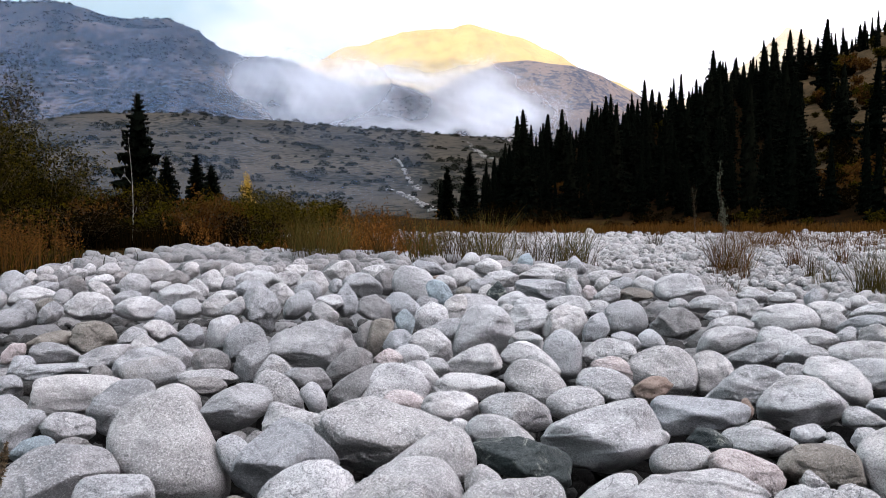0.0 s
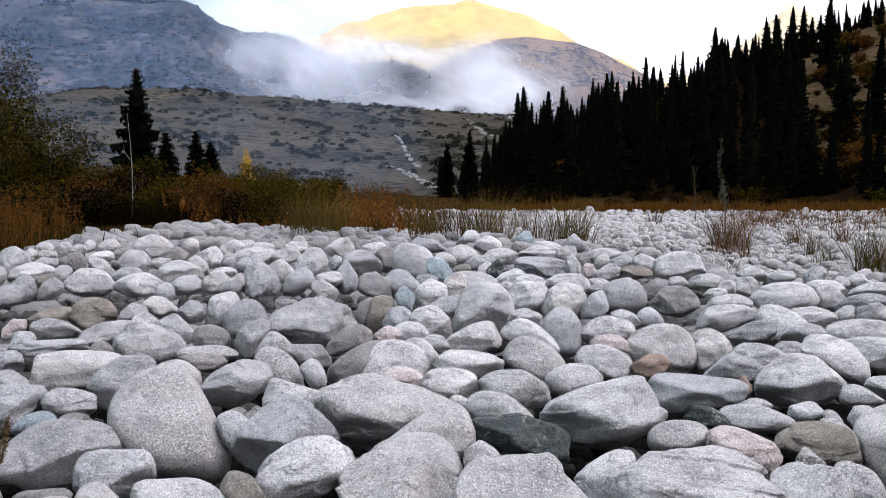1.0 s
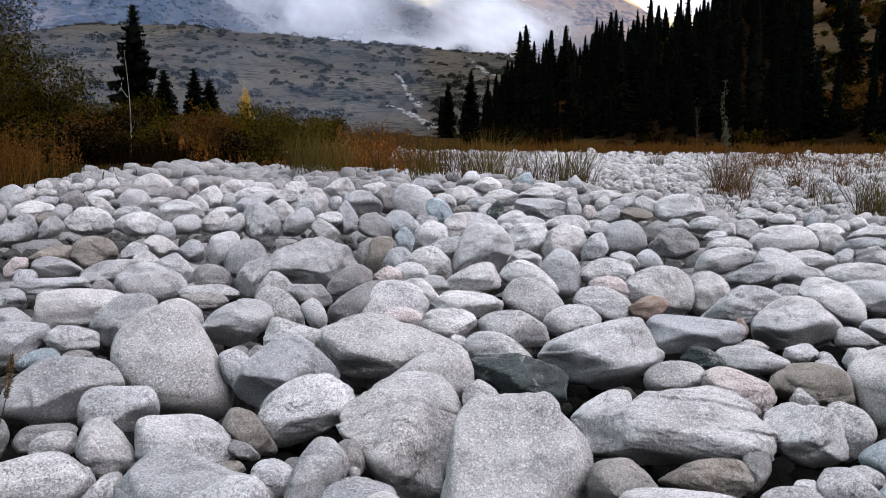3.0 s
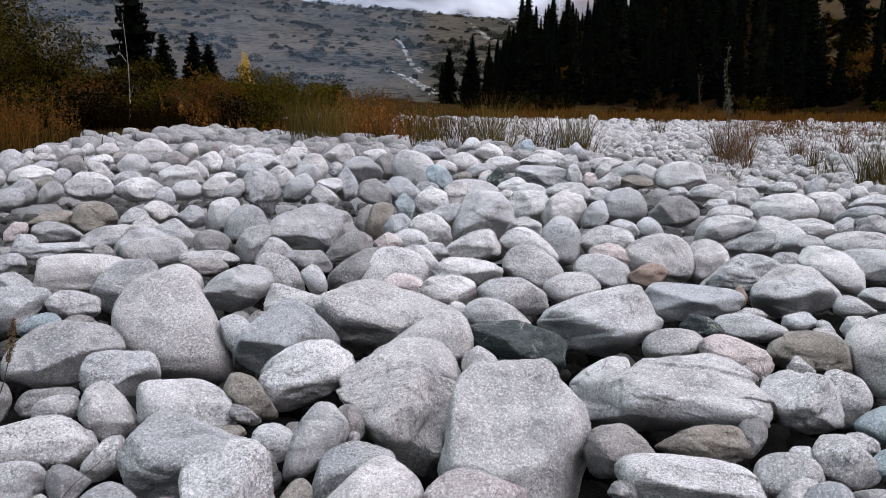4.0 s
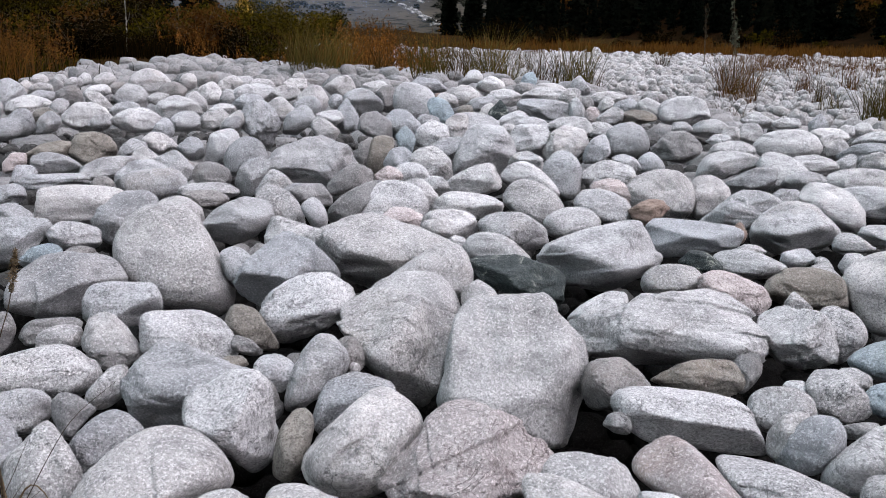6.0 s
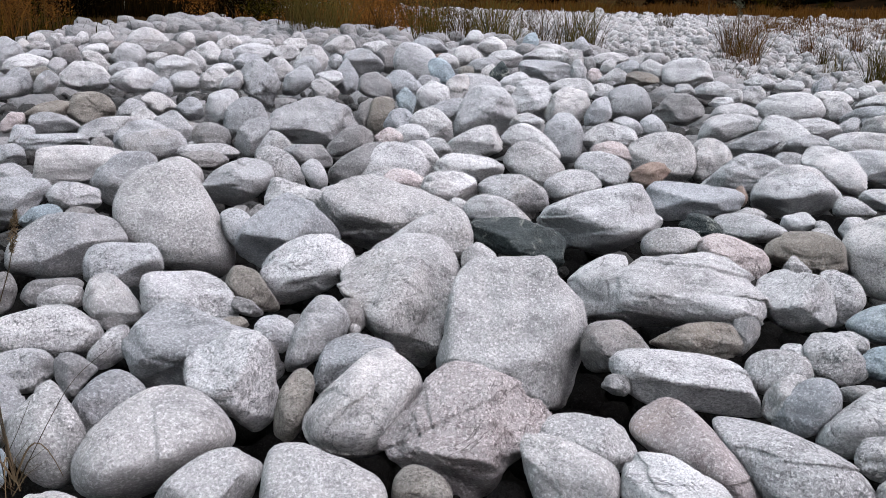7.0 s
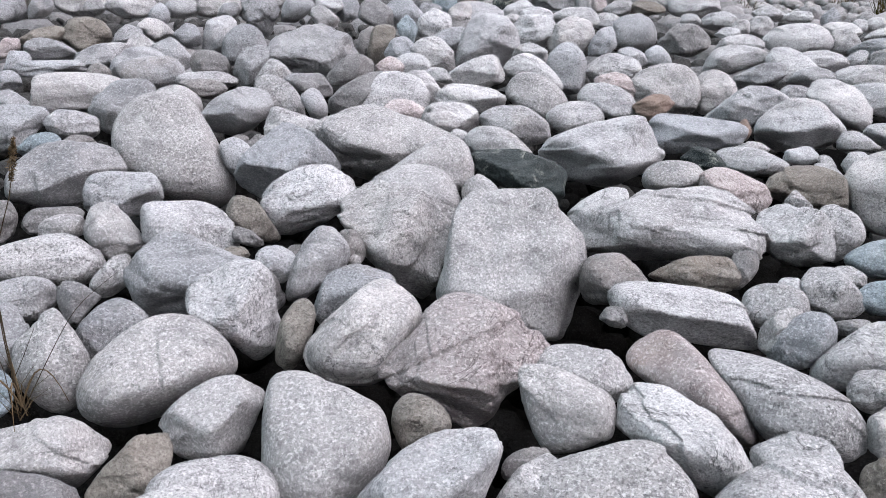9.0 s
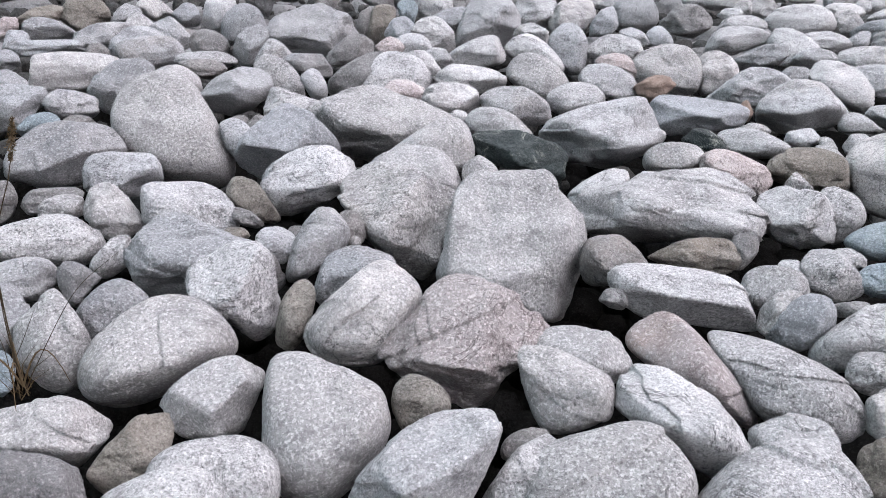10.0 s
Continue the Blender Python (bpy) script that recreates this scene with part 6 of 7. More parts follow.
boulder(-2.500, 11.801, 0.412, 0.369, 0.278, 0.196, 12, -4, "r", "w", ((10, 0.92), (71, 0.87), (145, 1.01), (186, 0.99), (251, 0.97), (303, 1.00)))
boulder(-2.963, 11.846, 0.412, 0.362, 0.306, 0.242, 14, -4, "r", "w", ((47, 1.01), (122, 0.87), (172, 0.95), (220, 1.19), (286, 0.84), (324, 0.77)))
boulder(-1.450, 11.888, 0.408, 0.434, 0.377, 0.308, 7, -4, "r", "w", ((57, 1.03), (116, 0.95), (172, 0.97), (234, 0.95), (311, 0.79), (338, 0.83)))
boulder(-2.375, 11.964, 0.412, 0.236, 0.207, 0.169, 11, -4, "r", "g", ((33, 1.11), (91, 0.95), (162, 0.92), (224, 1.03), (300, 0.84), (352, 0.96)))
boulder(-2.077, 11.977, 0.405, 0.353, 0.287, 0.218, 10, -4, "r", "w", ((9, 0.96), (89, 0.94), (146, 0.89), (205, 0.95), (255, 0.92), (316, 1.00)))
boulder(-5.629, 11.979, 0.411, 0.232, 0.197, 0.157, 25, -4, "r", "w", ((45, 1.00), (85, 0.98), (147, 0.99), (219, 0.89), (286, 0.97), (352, 0.98)))
boulder(-4.137, 12.012, 0.412, 0.609, 0.487, 0.366, 19, -4, "o", "w", ((20, 1.02), (64, 0.92), (132, 1.04), (188, 1.00), (251, 1.17), (290, 0.89), (322, 0.92)))
boulder(-2.916, 12.113, 0.413, 0.511, 0.351, 0.208, 14, -4, "r", "w", ((67, 1.03), (123, 0.87), (172, 0.95), (221, 1.17), (298, 0.72), (351, 0.88)))
boulder(-5.084, 12.160, 0.416, 0.197, 0.198, 0.185, 23, -4, "r", "w", ((21, 1.00), (82, 0.94), (156, 0.95), (195, 1.05), (268, 0.96), (317, 0.78)))
boulder(-4.827, 12.190, 0.413, 0.338, 0.276, 0.211, 22, -4, "r", "w", ((63, 0.99), (131, 0.89), (195, 1.00), (279, 0.90), (316, 0.76), (0, 1.00)))
boulder(-3.653, 12.222, 0.410, 0.271, 0.273, 0.257, 17, -4, "r", "w", ((20, 1.06), (85, 0.96), (158, 0.96), (215, 0.96), (296, 0.83), (341, 0.91)))
boulder(1.491, 12.315, 0.413, 0.508, 0.348, 0.183, -7, -4, "r", "w", ((19, 0.97), (59, 0.89), (141, 0.90), (203, 1.02), (284, 0.88), (333, 0.97)))
boulder(-0.231, 12.544, 0.414, 0.537, 0.377, 0.248, 1, -4, "r", "s", ((20, 0.78), (62, 0.72), (137, 1.14), (193, 0.93), (240, 0.94), (293, 1.01)))
boulder(-3.458, 12.579, 0.410, 0.312, 0.269, 0.217, 15, -4, "a", "g", ((82, 0.99), (139, 0.80), (204, 1.04), (271, 0.97), (307, 0.73), (356, 0.92)))
boulder(0.682, 12.839, 0.414, 0.456, 0.355, 0.259, -3, -4, "r", "w", ((44, 0.89), (87, 0.97), (152, 1.03), (210, 0.98), (289, 0.88), (326, 0.89)))
boulder(2.057, 13.087, 0.424, 0.344, 0.324, 0.286, -9, -4, "a", "s", ((55, 0.56), (161, 1.04), (193, 1.02), (226, 1.15), (280, 0.91), (319, 0.93)))
boulder(-2.316, 13.599, 0.415, 0.224, 0.197, 0.161, 10, -3, "r", "w", ((9, 1.00), (73, 0.90), (158, 0.97), (208, 1.03), (285, 0.89), (329, 0.95)))
boulder(1.387, 14.276, 0.411, 0.272, 0.287, 0.285, -6, -3, "r", "b", ((59, 0.99), (117, 0.98), (170, 1.00), (210, 1.06), (288, 0.86), (347, 0.91)))
boulder(0.461, 14.444, 0.416, 0.348, 0.334, 0.299, -2, -3, "r", "w", ((54, 0.99), (100, 1.00), (180, 0.97), (244, 1.12), (301, 0.76), (351, 0.93)))

# ---- the smaller stones between and beyond the boulders ----
def spin(rng, n):
    """Random turns, as n matrices."""
    q = rng.normal(size=(n, 4))
    q /= np.linalg.norm(q, axis=1, keepdims=True)
    w, x, y, z = q.T
    return np.stack([np.stack([1 - 2 * (y * y + z * z), 2 * (x * y - z * w), 2 * (x * z + y * w)], -1),
                     np.stack([2 * (x * y + z * w), 1 - 2 * (x * x + z * z), 2 * (y * z - x * w)], -1),
                     np.stack([2 * (x * z - y * w), 2 * (y * z + x * w), 1 - 2 * (x * x + y * y)], -1)], -2)


def heap(name, x, y, z, size, detail, seed, material, flat=0.75, breaks=5):
    """Many stones as one mesh, out of a dozen worn shapes, each turned and sized by chance."""
    rng = np.random.default_rng(seed)
    forms = [pebble(detail, seed * 50 + k, cuts=breaks)[0] for k in range(12)]
    f0 = BALLS[detail][1]
    V, Fs, at = [], [], 0
    turns = spin(rng, len(x))
    for i in range(len(x)):
        s = size[i] / 2 * rng.uniform(0.65, 1.2, 3)
        v = (forms[i % 12] * s) @ turns[i].T
        v[:, 2] *= flat
        V.append(v + (x[i], y[i], z[i]))
        Fs.append(f0 + at)
        at += len(v)
    me = stone_mesh(name, np.concatenate(V), np.concatenate(Fs), material)
    return new(name, me)


def sown(rng, x0, x1, y0, y1, step):
    """Places on a shaken grid."""
    gx, gy = np.meshgrid(np.arange(x0, x1, step), np.arange(y0, y1, step))
    gx, gy = gx.ravel(), gy.ravel()
    return gx + rng.uniform(-0.42, 0.42, gx.size) * step, gy + rng.uniform(-0.42, 0.42, gx.size) * step


rng = np.random.default_rng(5)
#     stones wedged wherever the plan leaves room between the boulders, gap shade in their colour
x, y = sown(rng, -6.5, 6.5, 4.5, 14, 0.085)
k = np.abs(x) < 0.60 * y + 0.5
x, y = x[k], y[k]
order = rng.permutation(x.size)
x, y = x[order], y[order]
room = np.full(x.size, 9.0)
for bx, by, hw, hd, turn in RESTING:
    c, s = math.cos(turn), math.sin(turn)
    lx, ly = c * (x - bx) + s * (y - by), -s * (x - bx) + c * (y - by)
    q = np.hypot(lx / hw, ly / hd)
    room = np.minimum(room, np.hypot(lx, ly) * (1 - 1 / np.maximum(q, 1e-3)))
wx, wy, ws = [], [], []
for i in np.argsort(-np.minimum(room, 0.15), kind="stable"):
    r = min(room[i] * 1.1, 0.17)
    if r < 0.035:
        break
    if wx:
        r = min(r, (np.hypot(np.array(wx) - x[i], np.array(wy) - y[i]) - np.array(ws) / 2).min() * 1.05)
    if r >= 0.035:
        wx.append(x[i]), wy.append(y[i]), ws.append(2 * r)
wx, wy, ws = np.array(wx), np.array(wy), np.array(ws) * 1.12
tagged(heap("wedged_stones", wx, wy, bank(wx, wy) - 0.30 - 0.12 * (1 - ease(5, 8, wy)) - ws * 0.5, ws, 2, 60, granite_wedge_shade, 0.95),
       "small stones wedged between the boulders, gap shade painted in", "stones", kind="stuff")
#     the bank goes on all round, out of view, and keeps low light out of the gaps
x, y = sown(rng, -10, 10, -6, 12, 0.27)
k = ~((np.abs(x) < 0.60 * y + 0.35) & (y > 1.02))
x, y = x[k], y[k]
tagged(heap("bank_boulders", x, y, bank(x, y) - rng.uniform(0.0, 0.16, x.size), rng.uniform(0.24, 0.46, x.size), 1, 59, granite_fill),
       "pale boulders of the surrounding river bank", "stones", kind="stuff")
#     stones down in the gaps of the bank, nearly black in place of the gaps' shade
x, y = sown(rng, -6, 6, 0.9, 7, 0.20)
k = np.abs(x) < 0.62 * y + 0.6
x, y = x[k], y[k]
near_fill = tagged(heap("gap_stones", x, y, bank(x, y) - rng.uniform(0.50, 0.72, x.size), rng.uniform(0.18, 0.36, x.size), 2, 61, granite_gap_shade),
                   "smaller stones in the gaps between boulders, coloured as gap shade", "stones", kind="stuff")
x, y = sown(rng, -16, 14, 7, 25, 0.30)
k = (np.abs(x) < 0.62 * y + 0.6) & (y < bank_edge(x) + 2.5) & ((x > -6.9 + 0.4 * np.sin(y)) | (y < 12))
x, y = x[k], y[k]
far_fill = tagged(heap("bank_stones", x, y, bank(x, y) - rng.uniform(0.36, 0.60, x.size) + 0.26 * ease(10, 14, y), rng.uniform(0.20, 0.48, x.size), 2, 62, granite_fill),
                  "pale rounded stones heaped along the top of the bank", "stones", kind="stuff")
#   the lower river bed
x, y = sown(rng, -9, 16, 8, 28, 0.235)
k = (x < 0.6 * y + 1) & (x > np.maximum(-0.30 * y, -7.5)) & (y > bank_edge(x) + 1.2)
x, y = x[k], y[k]
bed_z, bed_s = bank(x, y) - rng.uniform(0.06, 0.34, x.size), rng.uniform(0.10, 0.26, x.size) + 0.22 * rng.random(x.size) ** 3
for k, fine in ((y < 17, 2), (y >= 17, 1)):
    tagged(heap("river_bed_stones", x[k], y[k], bed_z[k], bed_s[k], fine, 63, granite_bed, 0.9, 9), "pale cobbles of the dry river bed", "stones", kind="stuff")
x, y = sown(rng, -18, 40, 28, 66, 0.37)
k = (x < 0.6 * y + 1) & (x > np.maximum(-0.30 * y, -7.5)) & (rng.random(x.size) < 1 - ease(48, 66, y) * 0.8)
x, y = x[k], y[k]
bed_far = tagged(heap("far_river_bed_stones", x, y, bank(x, y) - rng.uniform(0.02, 0.34, x.size), rng.uniform(0.16, 0.42, x.size) + 0.3 * rng.random(x.size) ** 3, 1, 64, granite_bed, 0.9, 9),
                 "pale cobbles of the dry river bed far off", "stones", kind="stuff")

# ---- plants ----
def part(name, mesh, parent, label="", at=None):
    ob = new(name, mesh)
    ob.parent = parent
    if at:
        ob.matrix_basis = at
    if label:
        tagged(ob, label)
    return ob


def mesh_of(name, v, f, material, smooth=False):
    me = bpy.data.meshes.new(name)
    me.from_pydata(np.asarray(v).tolist(), [], f.tolist() if isinstance(f, np.ndarray) else f)
    if smooth:
        me.polygons.foreach_set("use_smooth", [True] * len(me.polygons))
    me.materials.append(material)
    me.update()
    return me


def tubes(lines, sides=5):
    """Tapered stems: each line is (places, radii)."""
    V, Fs, at = [], [], 0
    ring = np.linspace(0, 2 * np.pi, sides, endpoint=False)
    for pts, rad in lines:
        pts = np.asarray(pts, float)
        d = np.gradient(pts, axis=0)
        d /= np.linalg.norm(d, axis=1, keepdims=True) + 1e-9
        side = np.cross(d, (0.31, 0.87, 0.12))
        side /= np.linalg.norm(side, axis=1, keepdims=True) + 1e-9
        up = np.cross(d, side)
        for i in range(len(pts)):
            V.append(pts[i] + rad[i] * (np.cos(ring)[:, None] * side[i] + np.sin(ring)[:, None] * up[i]))
        for i in range(len(pts) - 1):
            for j in range(sides):
                a, b = at + i * sides + j, at + i * sides + (j + 1) % sides
                Fs.append((a, b, b + sides, a + sides))
        at += len(pts) * sides
    return np.concatenate(V), Fs


def leaves(rng, centres, long, broad):
    """Small pointed leaves, turned by chance."""
    n = len(centres)
    t = spin(rng, n)
    s = rng.uniform(0.7, 1.3, (n, 1))
    a, b = t[:, :, 0] * long * s, t[:, :, 1] * broad * s
    v = np.stack([centres - a, centres + b * 0.9 - a * 0.1, centres + a, centres - b * 0.9 - a * 0.1], 1).reshape(-1, 3)
    return v, np.arange(4 * n).reshape(n, 4)


def blades(rng, roots, tall, bend, broad, spread=0.35):
    """Grass blades: two bent segments that taper to a tip."""
    n = len(roots)
    a = rng.uniform(0, 2 * np.pi, n)
    h = tall * rng.uniform(0.55, 1.15, n)
    out = np.stack([np.cos(a), np.sin(a), 0 * a], 1)
    across = np.stack([-np.sin(a + 0.7), np.cos(a + 0.7), 0 * a], 1) * (broad * rng.uniform(0.6, 1.3, n))[:, None]
    lean = rng.uniform(0.1, 1.0, n)[:, None] * spread
    up = np.array([0, 0, 1.0])
    p1 = roots + out * lean * (h * 0.45)[:, None] + up * (h * 0.55)[:, None]
    p2 = roots + out * (lean * (h * 0.9)[:, None] + bend * rng.uniform(0, 1, (n, 1)) * h[:, None]) + up * (h * rng.uniform(0.85, 1.0, n))[:, None]
    v = np.stack([roots - across, roots + across, p1 + across * 0.8, p1 - across * 0.8, p2], 1).reshape(-1, 3)
    k = np.arange(n) * 5
    return v, [q for i in k for q in ((i, i + 1, i + 2, i + 3), (i + 3, i + 2, i + 4))]


def conifer(seed, tall=16.0, wide=2.4, thin=0.0, dense=1.0):
    """A slim mountain spruce: a straight trunk and tiers of drooping, ragged boughs down to the ground."""
    rng = np.random.default_rng(seed)
    tree = new("spruce_tree")
    bend = rng.normal(size=2) * 0.15
    zs = np.linspace(0, tall * 0.98, 9)
    trunk = [(bend[0] * (z / tall) ** 2, bend[1] * (z / tall) ** 2, z) for z in zs]
    part("trunk", mesh_of("trunk", *tubes([(trunk, 0.20 * (1 - zs / tall) + 0.015)], 7), bark, True), tree)
    C, L, D = [], [], []
    z = tall * rng.uniform(0.03, 0.07)
    while z < tall * 0.95:
        t = z / tall
        reach = wide * (1 - t) ** 0.78 * (0.65 + 0.35 * min(1, t / 0.12)) * rng.uniform(0.62, 1.15) + 0.30
        n = int(5 + 6 * (1 - t))
        a0 = rng.uniform(0, 6.3)
        for j in range(n):
            if rng.random() < 0.10 + thin:
                continue
            a = a0 + 2 * np.pi * j / n + rng.normal() * 0.18
            C.append((a, z + rng.normal() * 0.12, reach * rng.uniform(0.6, 1.15), rng.uniform(0.28, 0.55) * (1 - 0.75 * t) - 0.25 * t))
        z += tall * 0.021 / dense * rng.uniform(0.75, 1.25)
    V, Fs, at = [], [], 0
    #   the close inner twigs, a ragged core
    rings, sides = 22, 9
    for i in range(rings):
        t = 0.05 + 0.91 * i / (rings - 1)
        for j in range(sides):
            a = 2 * np.pi * (j + 0.5 * (i % 2)) / sides
            q = (0.52 * wide * (1 - t) ** 0.80 * (0.65 + 0.35 * min(1, t / 0.12)) + 0.08) * rng.uniform(0.7, 1.25)
            V.append(np.array([math.cos(a) * q, math.sin(a) * q, t * tall - rng.uniform(0, 0.03) * tall * (1 - t)]))
    for i in range(rings - 1):
        for j in range(sides):
            c, d = i * sides + j, i * sides + (j + 1) % sides
            Fs += [(c, d, d + sides), (c, d + sides, c + sides)]
    at = len(V)
    for a, z, reach, droop in C:
        o = np.array([math.cos(a), math.sin(a), 0])
        s = np.array([-math.sin(a), math.cos(a), 0])
        m = 3
        for k in range(m):
            f0, f1 = 0.25 + k / m * 0.70, min(1.0, 0.25 + (k + 1.5) / m * 0.75)
            w = reach * (0.24 - 0.13 * f0) * rng.uniform(0.8, 1.35)
            hang = reach * rng.uniform(0.14, 0.30)
            p0 = o * reach * f0 + np.array([0, 0, z - droop * reach * f0 ** 1.3])
            p1 = o * reach * f1 + np.array([0, 0, z - droop * reach * f1 ** 1.3 + 0.05 * reach])
            pm = (p0 + p1) / 2
            V += [p0, pm + s * w - (0, 0, hang * 0.6), p1, pm - s * w - (0, 0, hang * 0.6), pm - (0, 0, hang * 1.2) + o * rng.normal() * 0.05]
            Fs += [(at, at + 1, at + 2), (at, at + 2, at + 3), (at, at + 4, at + 2)]
            at += 5
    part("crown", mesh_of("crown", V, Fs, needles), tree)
    return tree


def bush(seed, tall, wide, leaf_mat, n_stems=14, n_leaves=2200, long=0.05, name="willow_bush", lean=0.0, stem_mat=None, bare=0.25, thick=1.0):
    """A many-stemmed shrub: stems fan out from the foot, leaves cluster round their upper twigs."""
    rng = np.random.default_rng(seed)
    shrub = new(name)
    lines, tips = [], []
    for i in range(n_stems):
        a = rng.uniform(0, 2 * np.pi)
        reach = wide / 2 * math.sqrt(rng.uniform(0.02, 1))
        h = tall * rng.uniform(0.6, 1.0) * (1 - 0.35 * (reach / (wide / 2)) ** 2)
        q = np.linspace(0, 1, 6)
        pts = np.stack([np.cos(a) * reach * q ** 1.3 + lean * h * q ** 2 + rng.normal(0, 0.03, 6) * q * h, np.sin(a) * reach * q ** 1.3 + rng.normal(0, 0.03, 6) * q * h, h * q], 1)
        lines.append((pts, thick * 0.012 * tall ** 0.7 * (1 - q) + 0.005))
        for _ in range(7):
            b = rng.uniform(bare, 0.95)
            p = np.array([np.interp(b, q, pts[:, c]) for c in range(3)])
            w = p + rng.normal(0, 1, 3) * (0.11 * wide, 0.11 * wide, 0.07 * tall) + (0, 0, 0.06 * tall)
            lines.append((np.stack([p, (p + w) / 2 + rng.normal(0, 0.02, 3) * tall, w]), (0.008, 0.006, 0.003)))
            tips.append(w)
            tips.append((p + w) / 2)
        tips.append(pts[-1])
    part("branchwork", mesh_of("branchwork", *tubes(lines, 3), stem_mat or twig_bark, True), shrub)
    tips = np.array(tips)
    c = tips[rng.integers(0, len(tips), n_leaves)] + rng.normal(0, 1, (n_leaves, 3)) * (0.055 * wide, 0.055 * wide, 0.055 * tall)
    c = c[c[:, 2] > 0.03 * tall]
    part("foliage", mesh_of("foliage", *leaves(rng, c, long, long * 0.42), leaf_mat), shrub)
    return shrub


def stand(x, y, turn=0.0, size=1.0, z=None, tilt=0.0, stretch=1.0):
    return Matrix.LocRotScale((x, y, float(bank(x, y)) - 0.36 if z is None else z), Euler((0, radians(tilt), radians(turn))), (size, size, size * stretch))


# -- the spruce forest on the hill --
rng = np.random.default_rng(77)
SPRUCES = [conifer(200 + k, 23, w * 1.85, thin, 0.64) for k, (w, thin) in enumerate(((2.5, 0), (2.1, 0.05), (2.9, 0), (2.3, 0.12), (1.9, 0.02), (2.7, 0.06)))]
for k, tree in enumerate(SPRUCES):
    tagged(tree, "tall dark spruce on the shaded hillside", "tree", "spruces of the forest")
spots = []
for _ in range(20000):
    u, v = rng.uniform(-0.005, 0.60), rng.uniform(0.0, 1.04)
    open_slope = ease(0.405, 0.430, u) * ease(-0.02, 0.05, v) * (1 - ease(0.80, 0.90, v))
    if u < 0.05 and rng.random() < 0.75:
        continue
    if rng.random() < 0.96 * open_slope:
        continue
    if any(abs(u - a) < 0.011 and b - 0.20 < v < b + 0.02 for a, b in ((0.135, 0.30), (0.255, 0.72))):
        continue
    x, y, z = (float(c) for c in hill(u, v))
    gap = 4.4 - 0.9 * float(ease(0.6, 0.9, v))
    if all((x - a) ** 2 + (y - b) ** 2 > gap * gap for a, b, *_ in spots):
        spots.append((x, y, z, u, v))
    if len(spots) >= 520:
        break
for u, v in ((0.405, 0.05), (0.432, 0.02), (0.498, 0.03), (0.512, 0.0), (0.418, 0.22), (0.47, 0.50), (0.53, 0.28)):
    x, y, z = (float(c) for c in hill(u, v))
    spots.insert(0, (x, y, z, u, v))
rest_v, rest_f, rest_at = [], [], 0
for k, (x, y, z, u, v) in enumerate(spots):
    young = ease(0.40, 0.48, u) * ease(0.7, 0.8, v)
    grow = rng.uniform(0.48, 1.08) * (1 - 0.46 * ease(0.6, 0.95, v)) * (1 - 0.25 * young) * (0.55 + 0.45 * ease(0.03, 0.09, u))
    if k < 7:
        grow = 0.45 + 0.05 * k
    m = stand(x, y, rng.uniform(0, 360), grow, z - 0.4, rng.normal() * 1.2, rng.uniform(0.95, 1.2))
    if k < 6:
        SPRUCES[k].matrix_basis = m
    elif k < 290:
        copy_thing(SPRUCES[k % 6], m)
    else:
        crown = [c for c in SPRUCES[k % 6].children if c.name.startswith("crown")][0].data
        co = np.empty(len(crown.vertices) * 3)
        crown.vertices.foreach_get("co", co)
        tri = np.empty(len(crown.polygons) * 3, int)
        crown.polygons.foreach_get("vertices", tri)
        rest_v.append(co.reshape(-1, 3) @ np.array(m.to_3x3()).T + np.array(m.translation))
        rest_f.append(tri.reshape(-1, 3) + rest_at)
        rest_at += len(rest_v[-1])
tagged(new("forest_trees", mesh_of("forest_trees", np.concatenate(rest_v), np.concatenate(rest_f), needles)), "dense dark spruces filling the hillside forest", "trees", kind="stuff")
#   autumn shrubs between the trees
SHRUBS = [bush(300 + k, 3.4, 4.4, m, 10, 620, 0.30, "autumn_shrub") for k, m in enumerate((leaf_rust, leaf_dull, leaf_olive, leaf_rust, leaf_brown_shade))]
SHRUB_LABELS = ("rust-brown autumn shrub on the wooded hillside", "dull olive shrub on the wooded hillside", "yellowish olive shrub on the wooded hillside")
for k, b in enumerate(SHRUBS):
    tagged(b, SHRUB_LABELS[k % 3], "shrub", "shrubs of the hillside")
where = [(0.135, 0.30, 1.1, 0), (0.255, 0.72, 1.5, 3), (0.455, 0.30, 1.1, 0), (0.44, 0.55, 1.2, 3), (0.48, 0.40, 1.2, 4), (0.475, 0.66, 1.7, 0), (0.49, 0.64, 1.4, 3), (0.45, 0.58, 1.3, 2), (0.515, 0.66, 1.5, 2)]
for _ in range(64):
    u, v = rng.uniform(0.43, 0.56), rng.uniform(0.05, 0.86)
    where.append((u, v, rng.uniform(0.6, 1.3), int(rng.choice((0, 1, 1, 2, 3, 4, 4, 1, 4)))))
for _ in range(40):
    where.append((rng.uniform(0.43, 0.54), rng.uniform(0.03, 0.55), rng.uniform(0.35, 0.8), int(rng.choice((0, 1, 1, 2, 4)))))
for k in range(34):                                   # and along the forest's foot
    where.append((0.03 + 0.016 * k + rng.normal() * 0.006, -0.02 - 0.2 * rng.random(), 0.25 + 0.6 * rng.random() ** 2, int(rng.choice((4, 4, 1, 4, 4, 0)))))
for k, (u, v, size, form) in enumerate(where):
    if v > 0:
        x, y, z = (float(c) for c in hill(u, v))
    else:
        y = rng.uniform(95, 125)
        x, z = u * y, -0.9
    m = stand(x, y, rng.uniform(0, 360), size, z - 0.3, 0, rng.uniform(0.75, 1.15))
    if k < 5:
        form = k
        SHRUBS[k].matrix_basis = m
    else:
        copy_thing(SHRUBS[form], m)

